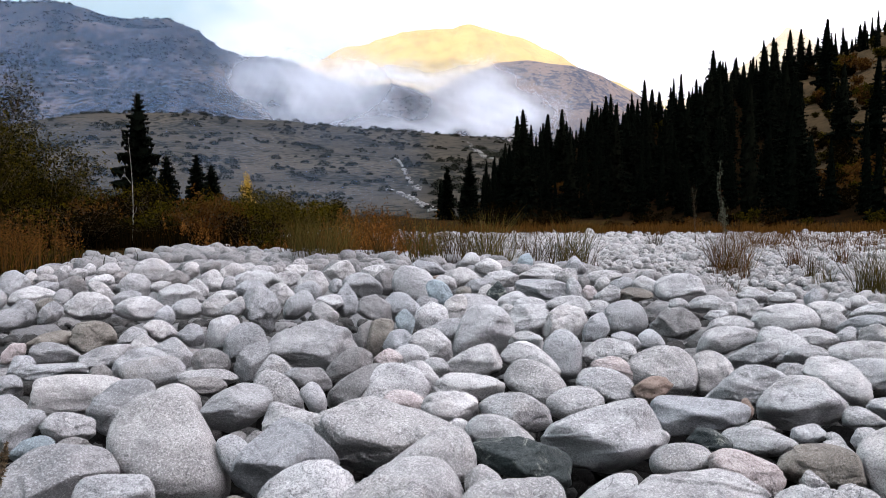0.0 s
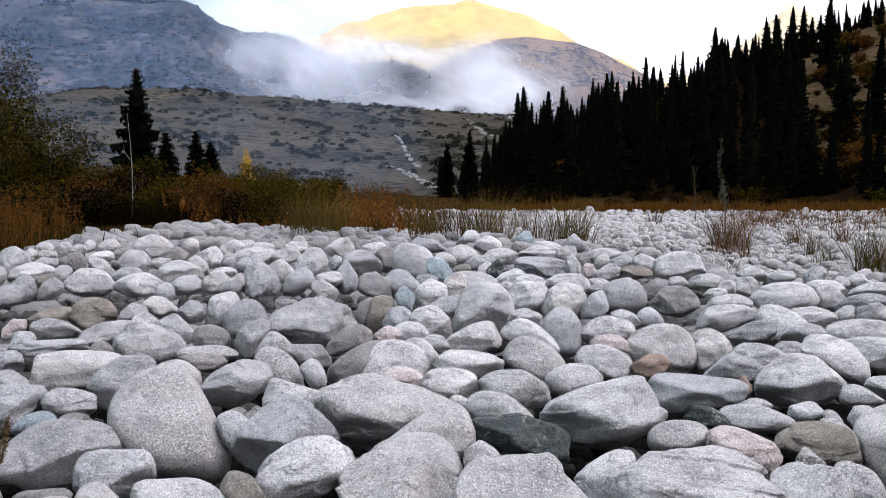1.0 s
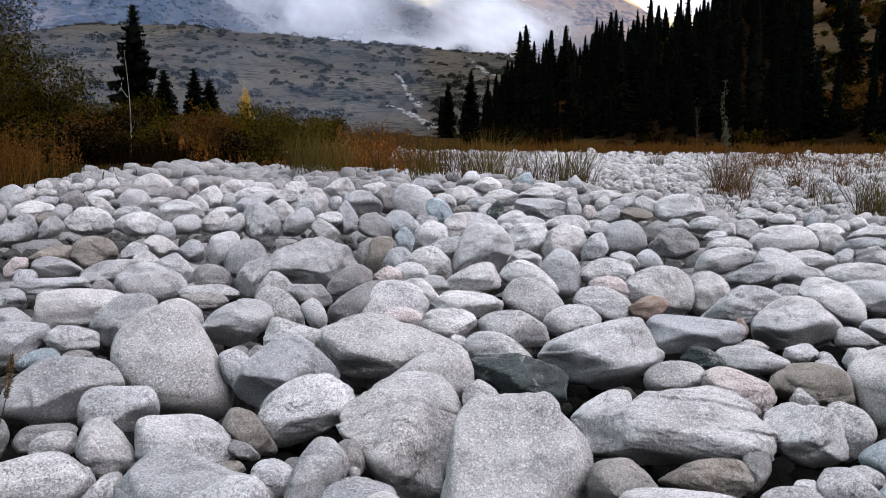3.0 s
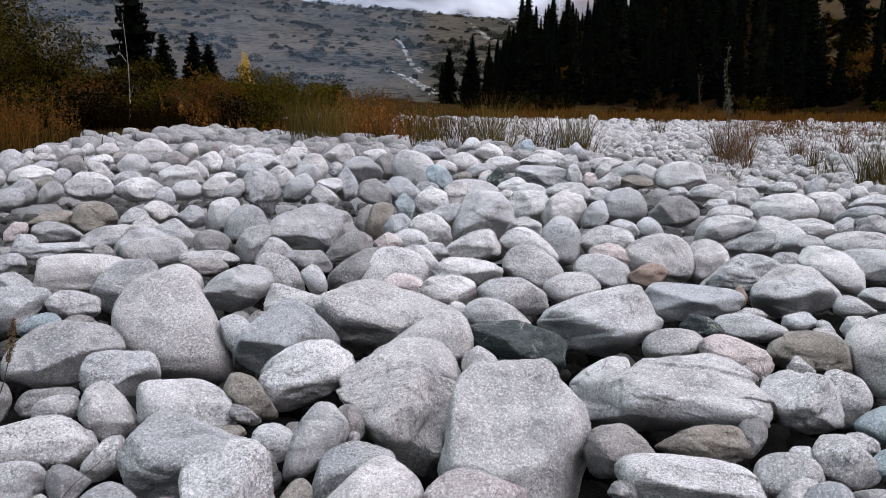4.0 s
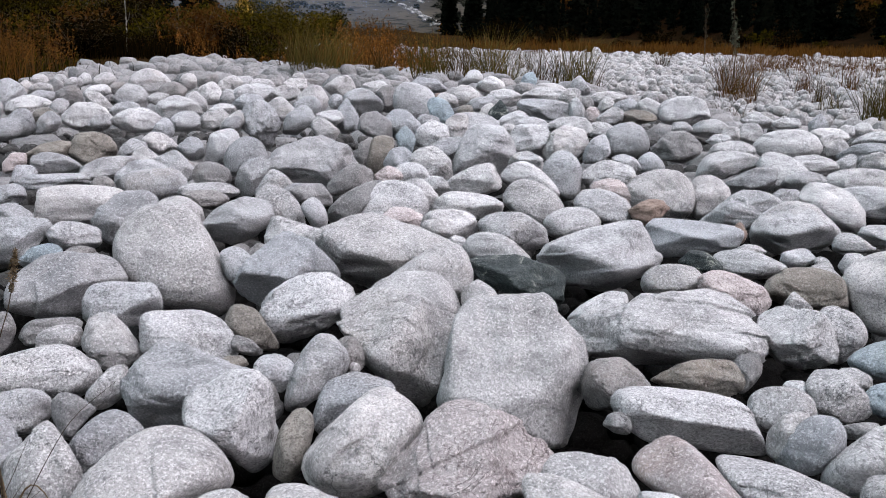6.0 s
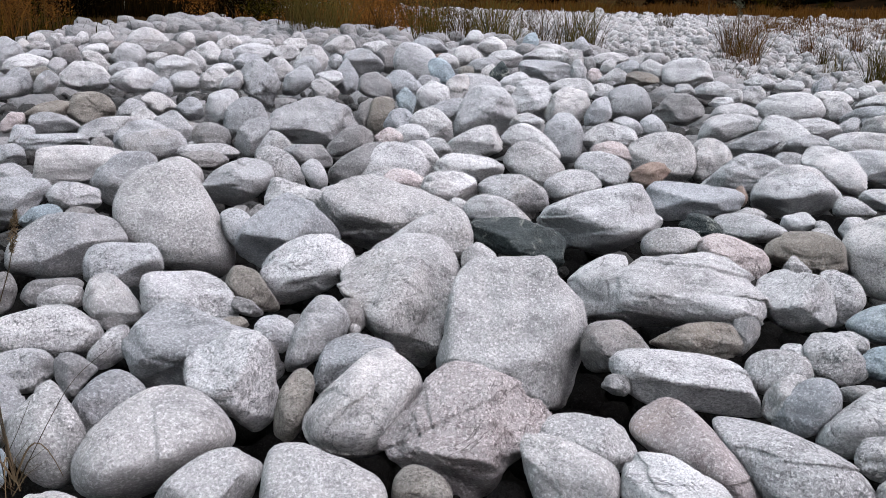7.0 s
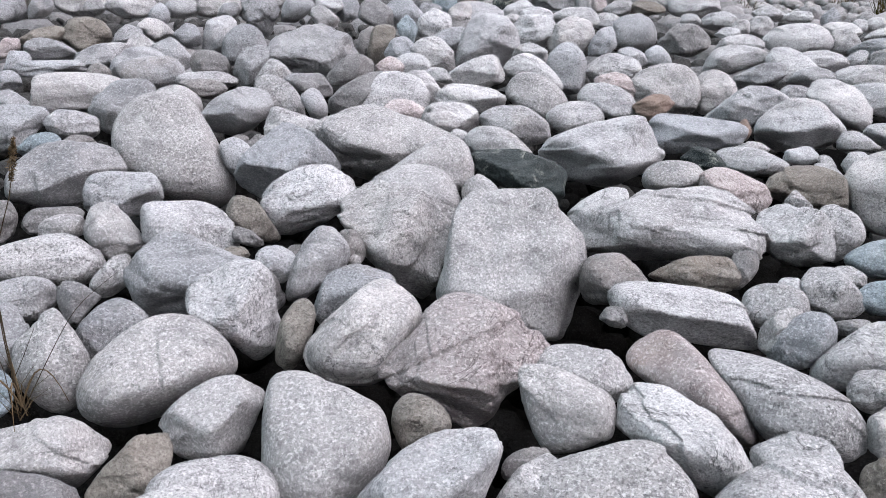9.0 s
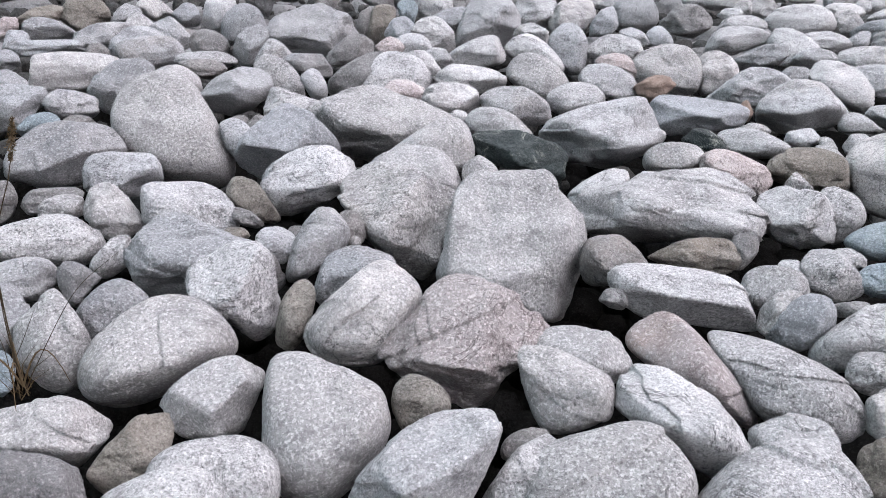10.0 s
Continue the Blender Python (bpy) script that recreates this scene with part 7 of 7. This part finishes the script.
# -- single spruces on the far side of the meadow --
for k, (u, r, tall, w, thin) in enumerate(((-0.358, 72, 12.6, 2.6, 0.34), (-0.325, 100, 9.0, 2.1, 0.0), (-0.290, 105, 9.5, 2.0, 0.0), (-0.273, 110, 8.5, 2.0, 0.0),
                                          (0.005, 200, 13.0, 2.4, 0.0), (0.031, 195, 16.0, 2.9, 0.0))):
    tree = conifer(400 + k, tall, w, thin, 1.8)
    tree.matrix_basis = stand(u * r, r, 30 * k, 1, -0.9)
    tagged(tree, "lone dark spruce standing above the yellow bushes", "tree", "lone spruces")

# -- the willow thicket along the bank --
for k, (u, r, tall, wide, m, nl, long) in enumerate((
        (-0.545, 30, 6.6, 4.4, leaf_dull, 8000, 0.045), (-0.47, 33, 4.6, 3.6, leaf_dull, 5000, 0.055), (-0.56, 27, 4.8, 3.5, leaf_dull, 4500, 0.055), (-0.43, 40, 3.8, 4.0, leaf_dull, 3500, 0.06),
        (-0.39, 44, 3.4, 4.0, leaf_olive, 3500, 0.06), (-0.345, 46, 3.8, 4.2, leaf_dull, 3500, 0.06), (-0.30, 42, 3.0, 3.8, leaf_dull, 3200, 0.06),
        (-0.255, 50, 3.6, 4.4, leaf_olive, 3500, 0.06), (-0.215, 52, 3.4, 4.2, leaf_olive, 3500, 0.06), (-0.175, 50, 3.5, 4.0, leaf_olive, 3500, 0.06),
        (-0.135, 55, 2.8, 3.6, leaf_dull, 2800, 0.06), (-0.235, 40, 2.2, 3.0, leaf_olive, 2500, 0.055), (-0.285, 38, 2.2, 3.0, leaf_dull, 2500, 0.055),
        (-0.09, 48, 2.6, 2.6, leaf_rust, 500, 0.05), (-0.065, 52, 2.2, 2.4, leaf_rust, 400, 0.05), (-0.40, 34, 2.4, 2.8, leaf_dull, 2400, 0.055))):
    b = bush(500 + k, tall * (1.1 if k < 3 else 0.88), wide * 1.15, m, 54 if k < 3 else 26, int(nl * (3.2 if k < 3 else 2.0)), long * (1.35 if k < 3 else 1.4), bare=0.05)
    b.matrix_basis = stand(u * r, r, 40 * k, 1, -0.35)
    tagged(b, {"leaf_dull": "dark brownish-green willow bush in autumn leaf", "leaf_olive": "olive-yellow willow bush in autumn leaf",
               "leaf_rust": "thin rust-orange bush above the grass"}[m.name], "bush", "willow thicket")
#     a lower row of bushes before them, dark to the ground: thicket shade is in the darkest leaves' colour
ROW = [bush(540 + k, 2.0, 3.0, m, 20, 3000, 0.075, "low_bush", bare=0.02) for k, m in enumerate((leaf_brown_shade, leaf_dull, leaf_olive, leaf_rust))]
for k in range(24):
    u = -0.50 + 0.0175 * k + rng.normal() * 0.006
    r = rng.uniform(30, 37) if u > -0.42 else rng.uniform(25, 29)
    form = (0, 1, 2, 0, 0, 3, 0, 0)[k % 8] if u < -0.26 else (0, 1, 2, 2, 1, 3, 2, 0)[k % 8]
    m = stand(u * r, r, 70 * k, rng.uniform(0.65, 1.05) * (1 - 0.45 * ease(-0.2, -0.08, u)), float(bank(u * r, r)) - 0.36, 0, rng.uniform(0.75, 1.15))
    b = ROW[form] if k in (0, 1, 2, 5) else copy_thing(ROW[form], m)
    b.matrix_basis = m
    tagged(b, ("dark brownish-green low bush below the willows", "dark brownish-green low bush below the willows", "olive-yellow low bush below the willows", "rust-brown low bush below the willows")[form], "bush", "low bushes of the bank")
b = bush(560, 5.0, 1.8, leaf_gold, 9, 2200, 0.10, "birch_sapling")
b.matrix_basis = stand(-0.231 * 75, 75, 0, 1, -0.2)
tagged(b, "small golden-yellow birch behind the willows", "tree")

#   a bare white trunk, and two thin saplings by the river bed
dead = new("dead_tree")
q = np.linspace(0, 1, 10)
part("trunk", mesh_of("trunk", *tubes([(np.stack([0.10 * np.sin(3 * q) - 0.12 * q, 0 * q, 4.4 * q], 1), 0.022 * (1 - q) + 0.008)], 7), pale_bark, True), dead)
part("broken_branch", mesh_of("broken_branch", *tubes([(((0, 0, 1.3), (0.12, 0.1, 1.5), (0.16, 0.1, 1.75)), (0.010, 0.007, 0.004))], 5), pale_bark, True), dead)
part("broken_branch", mesh_of("broken_branch", *tubes([(((-0.03, 0, 2.6), (-0.25, 0, 2.9), (-0.3, 0.1, 3.2)), (0.015, 0.01, 0.005))], 5), pale_bark, True), dead)
dead.matrix_basis = stand(-0.3665 * 28, 28, 0, 0.84, 0.0)
tagged(dead, "slender bare whitish dead trunk among the willows", "tree")
for k, (u, r, tall, nl) in enumerate(((0.333, 30, 4.7, 220), (0.298, 42, 4.6, 12))):
    b = bush(570 + k, tall, 0.7, leaf_sage, 2, nl, 0.05, "sapling", -0.06, twig_bark, 0.35, 0.4)
    b.matrix_basis = stand(u * r, r, 0, 1)
    tagged(b, "thin sapling with few leaves on the river bed" if k == 0 else "bare thin sapling on the river bed", "tree")


# -- grass, reeds and broom --
def meadow_strip(name, material, u0, u1, r0, r1, n, tall, seed, label, broad=0.012, clumps=60, spread=0.25, plume=0):
    rng = np.random.default_rng(seed)
    cu, cr = rng.uniform(u0, u1, clumps), rng.uniform(r0, r1, clumps)
    k = rng.integers(0, clumps, n)
    r = cr[k] + rng.normal(0, 0.6, n)
    x = cu[k] * cr[k] + rng.normal(0, 0.55, n)
    roots = np.stack([x, r, bank(x, r) - 0.33], 1)
    h = tall * (0.35 + 0.85 * rng.random(clumps) ** 1.5)[k]
    v, f = blades(rng, roots, h, 0.18, broad, spread)
    if plume:
        tips = v.reshape(-1, 5, 3)[::plume]
        q = rng.random((len(tips), 8, 1))
        c = (tips[:, None, 4] * q + (tips[:, None, 2] * 0.3 + tips[:, None, 4] * 0.7) * (1 - q)).reshape(-1, 3) + rng.normal(0, 0.035, (len(tips) * 8, 3))
        lv, lf = leaves(rng, c, 0.0016 * r.mean(), 0.0006 * r.mean())
        f = f + (lf + len(v)).tolist()
        v = np.concatenate([v, lv])
    return tagged(new(name, mesh_of(name, v, f, material)), label, "grass", kind="stuff")


meadow_strip("reeds", reed_rust, -0.60, -0.46, 14, 22, 160, 1.0, 81, "rusty brown reeds along the bank", 0.006, 60, 0.3, 4)
meadow_strip("reeds", leaf_brown_shade, -0.48, -0.22, 26, 32, 5000, 0.8, 188, "undergrowth at the foot of the willows, thicket shade in its colour", 0.012, 90)
meadow_strip("reeds", leaf_dull, -0.62, -0.42, 13, 24, 1500, 0.6, 88, "dull green grass along the bank", 0.008, 60)
meadow_strip("reeds", reed_rust, -0.34, -0.02, 27, 44, 2200, 1.2, 82, "rusty brown dry reeds below the willows", 0.010, 110, 0.3, 5)
meadow_strip("reeds", reed_rust, -0.16, -0.02, 27, 38, 650, 1.8, 83, "tall orange-brown reeds", 0.010, 26, 0.25, 3)
meadow_strip("dry_grass", straw, -0.40, 0.10, 25, 50, 4200, 0.9, 84, "dry straw-coloured grass at the edge of the stones", 0.012, 90)
def plumed(u0, u1, r0, r1, n, tall, seed, feather=0.055):
    """Upright dry stalks, each with a feathery orange-brown plume."""
    rng = np.random.default_rng(seed)
    cu = rng.uniform(u0, u1, 14)
    r = rng.uniform(r0, r1, n)
    x = (cu[rng.integers(0, 14, n)] + rng.normal(0, 0.007, n)) * r
    h = tall * rng.uniform(0.5, 1.1, n)
    z = bank(x, r) - 0.33
    lean = rng.normal(0, 0.10, n)
    stems = tubes([(((x[i], r[i], z[i]), (x[i] + lean[i] * h[i] * 0.4, r[i], z[i] + h[i] * 0.5), (x[i] + lean[i] * h[i], r[i], z[i] + h[i])), (0.007, 0.006, 0.004)) for i in range(n)], 3)
    tagged(new("reeds", mesh_of("reeds", *stems, straw)), "dry upright reed stalks along the bank", "grass", kind="stuff")
    q = rng.random((n, 30)) ** 0.8
    c = np.stack([x[:, None] + (lean * h)[:, None] * (1 - 0.45 * q), r[:, None] + 0 * q, (z + h)[:, None] - h[:, None] * 0.48 * q], -1)
    c = c + rng.normal(0, 1, c.shape) * (0.03, 0.03, 0.02) * (0.5 + q[..., None])
    return tagged(new("reeds", mesh_of("reeds", *leaves(rng, c.reshape(-1, 3), feather, feather * 0.4), plume_tan if r0 > 20 else reed_rust)), "feathery orange-brown reed plumes along the bank", "grass", kind="stuff")


plumed(-0.535, -0.44, 15, 20, 80, 1.15, 180, 0.03)
plumed(-0.20, -0.01, 23, 32, 200, 1.5, 181, 0.038)
plumed(-0.33, -0.18, 25, 32, 80, 1.0, 182, 0.035)
plumed(-0.14, -0.06, 24, 31, 90, 1.9, 183, 0.04)
meadow_strip("dry_grass", belt_grass, 0.0, 0.62, 55, 100, 9000, 1.0, 85, "belt of dry golden grass before the forest", 0.022, 260)
meadow_strip("reeds", belt_grass, 0.08, 0.62, 60, 95, 4500, 1.1, 86, "belt of rusty grass before the forest", 0.022, 160)
meadow_strip("dry_grass", belt_grass, 0.33, 0.60, 34, 56, 8000, 1.0, 187, "rusty dry grass creeping over the cobbles", 0.008, 110, 0.6)
meadow_strip("dry_grass", reed_rust, 0.30, 0.56, 20, 45, 2600, 0.5, 87, "scattered rusty grass tufts on the cobbles", 0.006, 50, 0.7)


def tuft(seed, tall, wide, material, n, name="broom_tuft", broad=0.0045, spread=0.75):
    rng = np.random.default_rng(seed)
    a, q = rng.uniform(0, 6.3, n), np.sqrt(rng.random(n)) * wide * 0.22
    roots = np.stack([np.cos(a) * q, np.sin(a) * q, 0 * q], 1)
    return new(name, mesh_of(name, *blades(rng, roots, tall * np.ones(n), 0.10, broad, spread), material))


for k, (u, r, tall, wide, m, n) in enumerate((
        (-0.155, 17, 0.95, 1.5, broom_green, 520), (-0.125, 17.5, 0.8, 1.2, broom_green, 300), (-0.175, 18, 0.8, 1.2, straw, 220), (-0.020, 16.5, 0.85, 1.4, broom_green, 330),
        (0.012, 17, 0.8, 1.1, straw, 200), (-0.080, 17.5, 0.55, 1.0, straw, 160), (0.050, 18, 1.15, 1.3, broom_green, 480), (0.070, 18.5, 0.9, 1.0, broom_green, 260),
        (0.112, 15.5, 0.6, 1.1, straw, 170), (0.150, 15.5, 0.9, 1.3, broom_green, 380), (0.165, 16, 0.7, 1.0, straw, 160), (0.340, 22, 1.4, 2.0, belt_grass, 300),
        (0.350, 23, 1.0, 1.4, broom_green, 180), (0.330, 24, 1.2, 1.2, straw, 260), (0.505, 17, 1.0, 1.0, broom_green, 330), (0.525, 17, 0.8, 0.9, broom_green, 200),
        (0.415, 25, 0.8, 0.9, reed_rust, 220), (0.435, 22, 0.7, 0.8, straw, 150), (0.47, 26, 0.9, 1.0, reed_rust, 220), (0.45, 19, 0.7, 1.0, broom_green, 80),
        (0.335, 15.5, 0.6, 1.0, straw, 70), (0.03, 30, 1.1, 1.4, broom_green, 260), (0.09, 34, 1.0, 1.4, straw, 220), (0.25, 40, 0.9, 1.6, straw, 200), (-0.50, 14, 0.7, 1.4, reed_rust, 150))):
    t = tuft(600 + k, tall * 1.2, wide * 1.2, m, int(n * 0.5), broad=0.005, spread=0.95)
    x, y = u * r, r
    t.matrix_basis = stand(x, y, 50 * k, 1, float(bank(x, y)) - 0.15)
    tagged(t, {"broom_green": "green broom-like tuft growing between the stones", "straw": "dry straw-coloured grass tuft between the stones", "reed_rust": "rusty grass tuft between the stones", "belt_grass": "orange-brown grass tuft between the stones"}[m.name], "tuft", "tufts on the river bed")

#   bushes dotted over the grazed hill
rng = np.random.default_rng(91)
U, V, X, Y, Z = LOW
V2, Fs, at = [], [], 0
def dome(p, wide, tall, n, size):
    """Leaf clumps over a low round bush."""
    d = rng.normal(size=(n, 3))
    d /= np.linalg.norm(d, axis=1, keepdims=True)
    d[:, 2] = np.abs(d[:, 2])
    c = p + d * rng.uniform(0.55, 1.05, (n, 1)) * (wide, wide, tall)
    return leaves(rng, c, size, size)


for _ in range(5200):
    i, j = rng.integers(0, U.shape[0] - 1), rng.integers(2, 48)
    if not -0.6 < U[i, j] < 0.12 or ripple(X[i, j], Y[i, j], 90, 55) < rng.uniform(-0.5, 1.1) - 0.25 * ease(-0.35, 0.0, U[i, j]):
        continue
    fx, fy = rng.random(2)
    p = np.array([X[i, j] + fx * (X[i + 1, j] - X[i, j]), Y[i, j] + fy * (Y[i, j + 1] - Y[i, j]), Z[i, j] + fy * (Z[i, j + 1] - Z[i, j])])
    wide = 1.0 + 3.2 * rng.random() ** 2
    v, f = dome(p, wide, wide * rng.uniform(0.6, 0.95), int(20 + 40 * wide), 0.34)
    V2.append(v)
    Fs.append(f + at)
    at += len(v)
hill_bush = leafy("hill_bush", (0.009, 0.010, 0.008), (0.014, 0.015, 0.011), (0.023, 0.022, 0.016), 0.9, 0.0)
tagged(new("hillside_bushes", mesh_of("hillside_bushes", np.concatenate(V2), np.concatenate(Fs), hill_bush)), "dark low bushes dotted over the grazed hill", "bushes", kind="stuff")

ridge_bush = leafy("ridge_bush", (0.006, 0.007, 0.008), (0.011, 0.012, 0.012), (0.022, 0.020, 0.018), 0.9, 0.0)
#   low scrub over the big shaded ridge
V3, F3, at = [], [], 0
for _ in range(30000):
    i, j = rng.integers(0, RIDGE[0].shape[0] - 1), rng.integers(3, 60)
    if not -0.58 < RIDGE[0][i, j] < -0.02 or ripple(RIDGE[2][i, j], RIDGE[3][i, j], 160, 57) < rng.uniform(-0.5, 1.0):
        continue
    fx, fy = rng.random(2)
    p = np.array([M[i, j] + fx * (M[i + 1, j] - M[i, j]) + fy * (M[i, j + 1] - M[i, j]) for M in RIDGE[2:]])
    wide = 1.8 + 4.5 * rng.random() ** 2.5
    v, f = dome(p, wide, wide * 0.6, int(4 + 2.2 * wide), 1.7)
    V3.append(v)
    F3.append(f + at)
    at += len(v)
tagged(new("ridge_scrub", mesh_of("ridge_scrub", np.concatenate(V3), np.concatenate(F3), ridge_bush)), "dark low scrub covering the shaded ridge", "bushes", kind="stuff")

#   a pale scree gully running down the grazed hill, and another behind the forest edge
def gully(u0, v0, u1, v1, wide, seed):
    rng = np.random.default_rng(seed)
    n = 300
    q = rng.random(n)
    q = q[np.sin(23 * q + seed) + np.sin(51 * q) > rng.uniform(-1.6, 0.6, n)]
    n = len(q)
    w = rng.normal(0, 1, n) * wide * (0.4 + 0.8 * q)
    u = u0 + (u1 - u0) * q + 0.0025 * np.sin(7 * q) + w / 500
    v = v0 + (v1 - v0) * q
    iu = np.clip((u - U[0, 0]) / (U[-1, 0] - U[0, 0]) * (U.shape[0] - 1), 0, U.shape[0] - 1.01)
    iv = np.clip((v - V[0, 0]) / (V[0, -1] - V[0, 0]) * (V.shape[1] - 1), 0, V.shape[1] - 1.01)
    a, b = iu.astype(int), iv.astype(int)
    fu, fv = iu - a, iv - b
    def lerp(M):
        return (M[a, b] * (1 - fu) + M[a + 1, b] * fu) * (1 - fv) + (M[a, b + 1] * (1 - fu) + M[a + 1, b + 1] * fu) * fv
    ob = heap("scree_gully", lerp(X), lerp(Y), lerp(Z) + 0.3, 0.35 + 1.2 * rng.random(n) ** 2, 1, seed, scree)
    return tagged(ob, "pale scree of boulders down the hillside", "scree", kind="stuff")


gully(-0.066, 0.17, 0.012, 0.0, 2.2, 71)
gully(0.028, 0.72, 0.058, 0.45, 1.4, 72)
gully(-0.058, 0.40, -0.030, 0.16, 0.8, 73)

#   a dry grass tuft by the nearest boulders, with one tall seeding stalk
rng = np.random.default_rng(95)
dry_blade = leafy("dry_blade", (0.075, 0.052, 0.030), (0.14, 0.10, 0.06), (0.04, 0.030, 0.020))
near = new("dry_tuft")
a, q = rng.uniform(0, 6.3, 16), np.sqrt(rng.random(16)) * 0.03
roots = np.stack([np.cos(a) * q, np.sin(a) * q, 0 * q - 0.02], 1)
part("blade_clump", mesh_of("blade_clump", *blades(rng, roots, 0.12 * np.ones(16), 0.9, 0.0016, 1.3), dry_blade), near)
for a in (0.3, 2.2, 3.6, 5.0):                          # long blades that curl over to the ground
    q = np.linspace(0, 1, 9)
    arc = np.stack([np.cos(a) * 0.10 * q, np.sin(a) * 0.10 * q, 0.13 * np.sin(2.6 * q) - 0.07 * q], 1)
    part("blade", mesh_of("blade", *tubes([(arc, 0.0028 - 0.0018 * q)], 4), dry_blade, True), near)
stalks = (((0.000, 0.000, 0.000), (-0.013, 0.000, 0.185), (-0.014, 0.000, 0.372), (0.053, 0.000, 0.493), (0.066, 0.000, 0.573), (0.079, 0.000, 0.633)),
          ((0.000, 0.000, 0.000), (-0.015, 0.000, 0.157), (-0.012, 0.000, 0.372)),
          ((0.019, 0.000, 0.020), (0.096, 0.000, 0.161), (0.159, 0.000, 0.264), (0.264, 0.000, 0.351)),
          ((-0.023, 0.000, 0.004), (-0.026, 0.000, 0.099), (-0.054, 0.000, 0.197)),
          ((-0.023, 0.000, 0.041), (0.016, 0.000, 0.115), (0.057, 0.000, 0.202)))
for k, way in enumerate(stalks):
    q, at = np.linspace(0, 1, 12), np.linspace(0, 1, len(way))
    line = np.stack([np.interp(q, at, [w[c] for w in way]) for c in range(3)], 1)
    for _ in range(2):
        line[1:-1] = (line[:-2] + 2 * line[1:-1] + line[2:]) / 4
    part("stalk", mesh_of("stalk", *tubes([(line, 0.0020 - 0.0013 * q if k < 2 else 0.0012 - 0.0008 * q)], 5), twig_bark, True), near)
    if k == 0:
        s = rng.random((260, 1))
        c = line[-1] * (1 - s) + line[-4] * s + rng.normal(0, 1, (260, 3)) * (0.001 + 0.0032 * np.sin(3.0 * s))
        part("seed_head", mesh_of("seed_head", *leaves(rng, c, 0.006, 0.0014), dry_blade), near, "feathery rust-brown seed head")
near.matrix_basis = pose(-0.943, 1.660, 0.160)
tagged(near, "dry grass tuft with a tall brown seeding stalk beside boulders", "grass tuft")
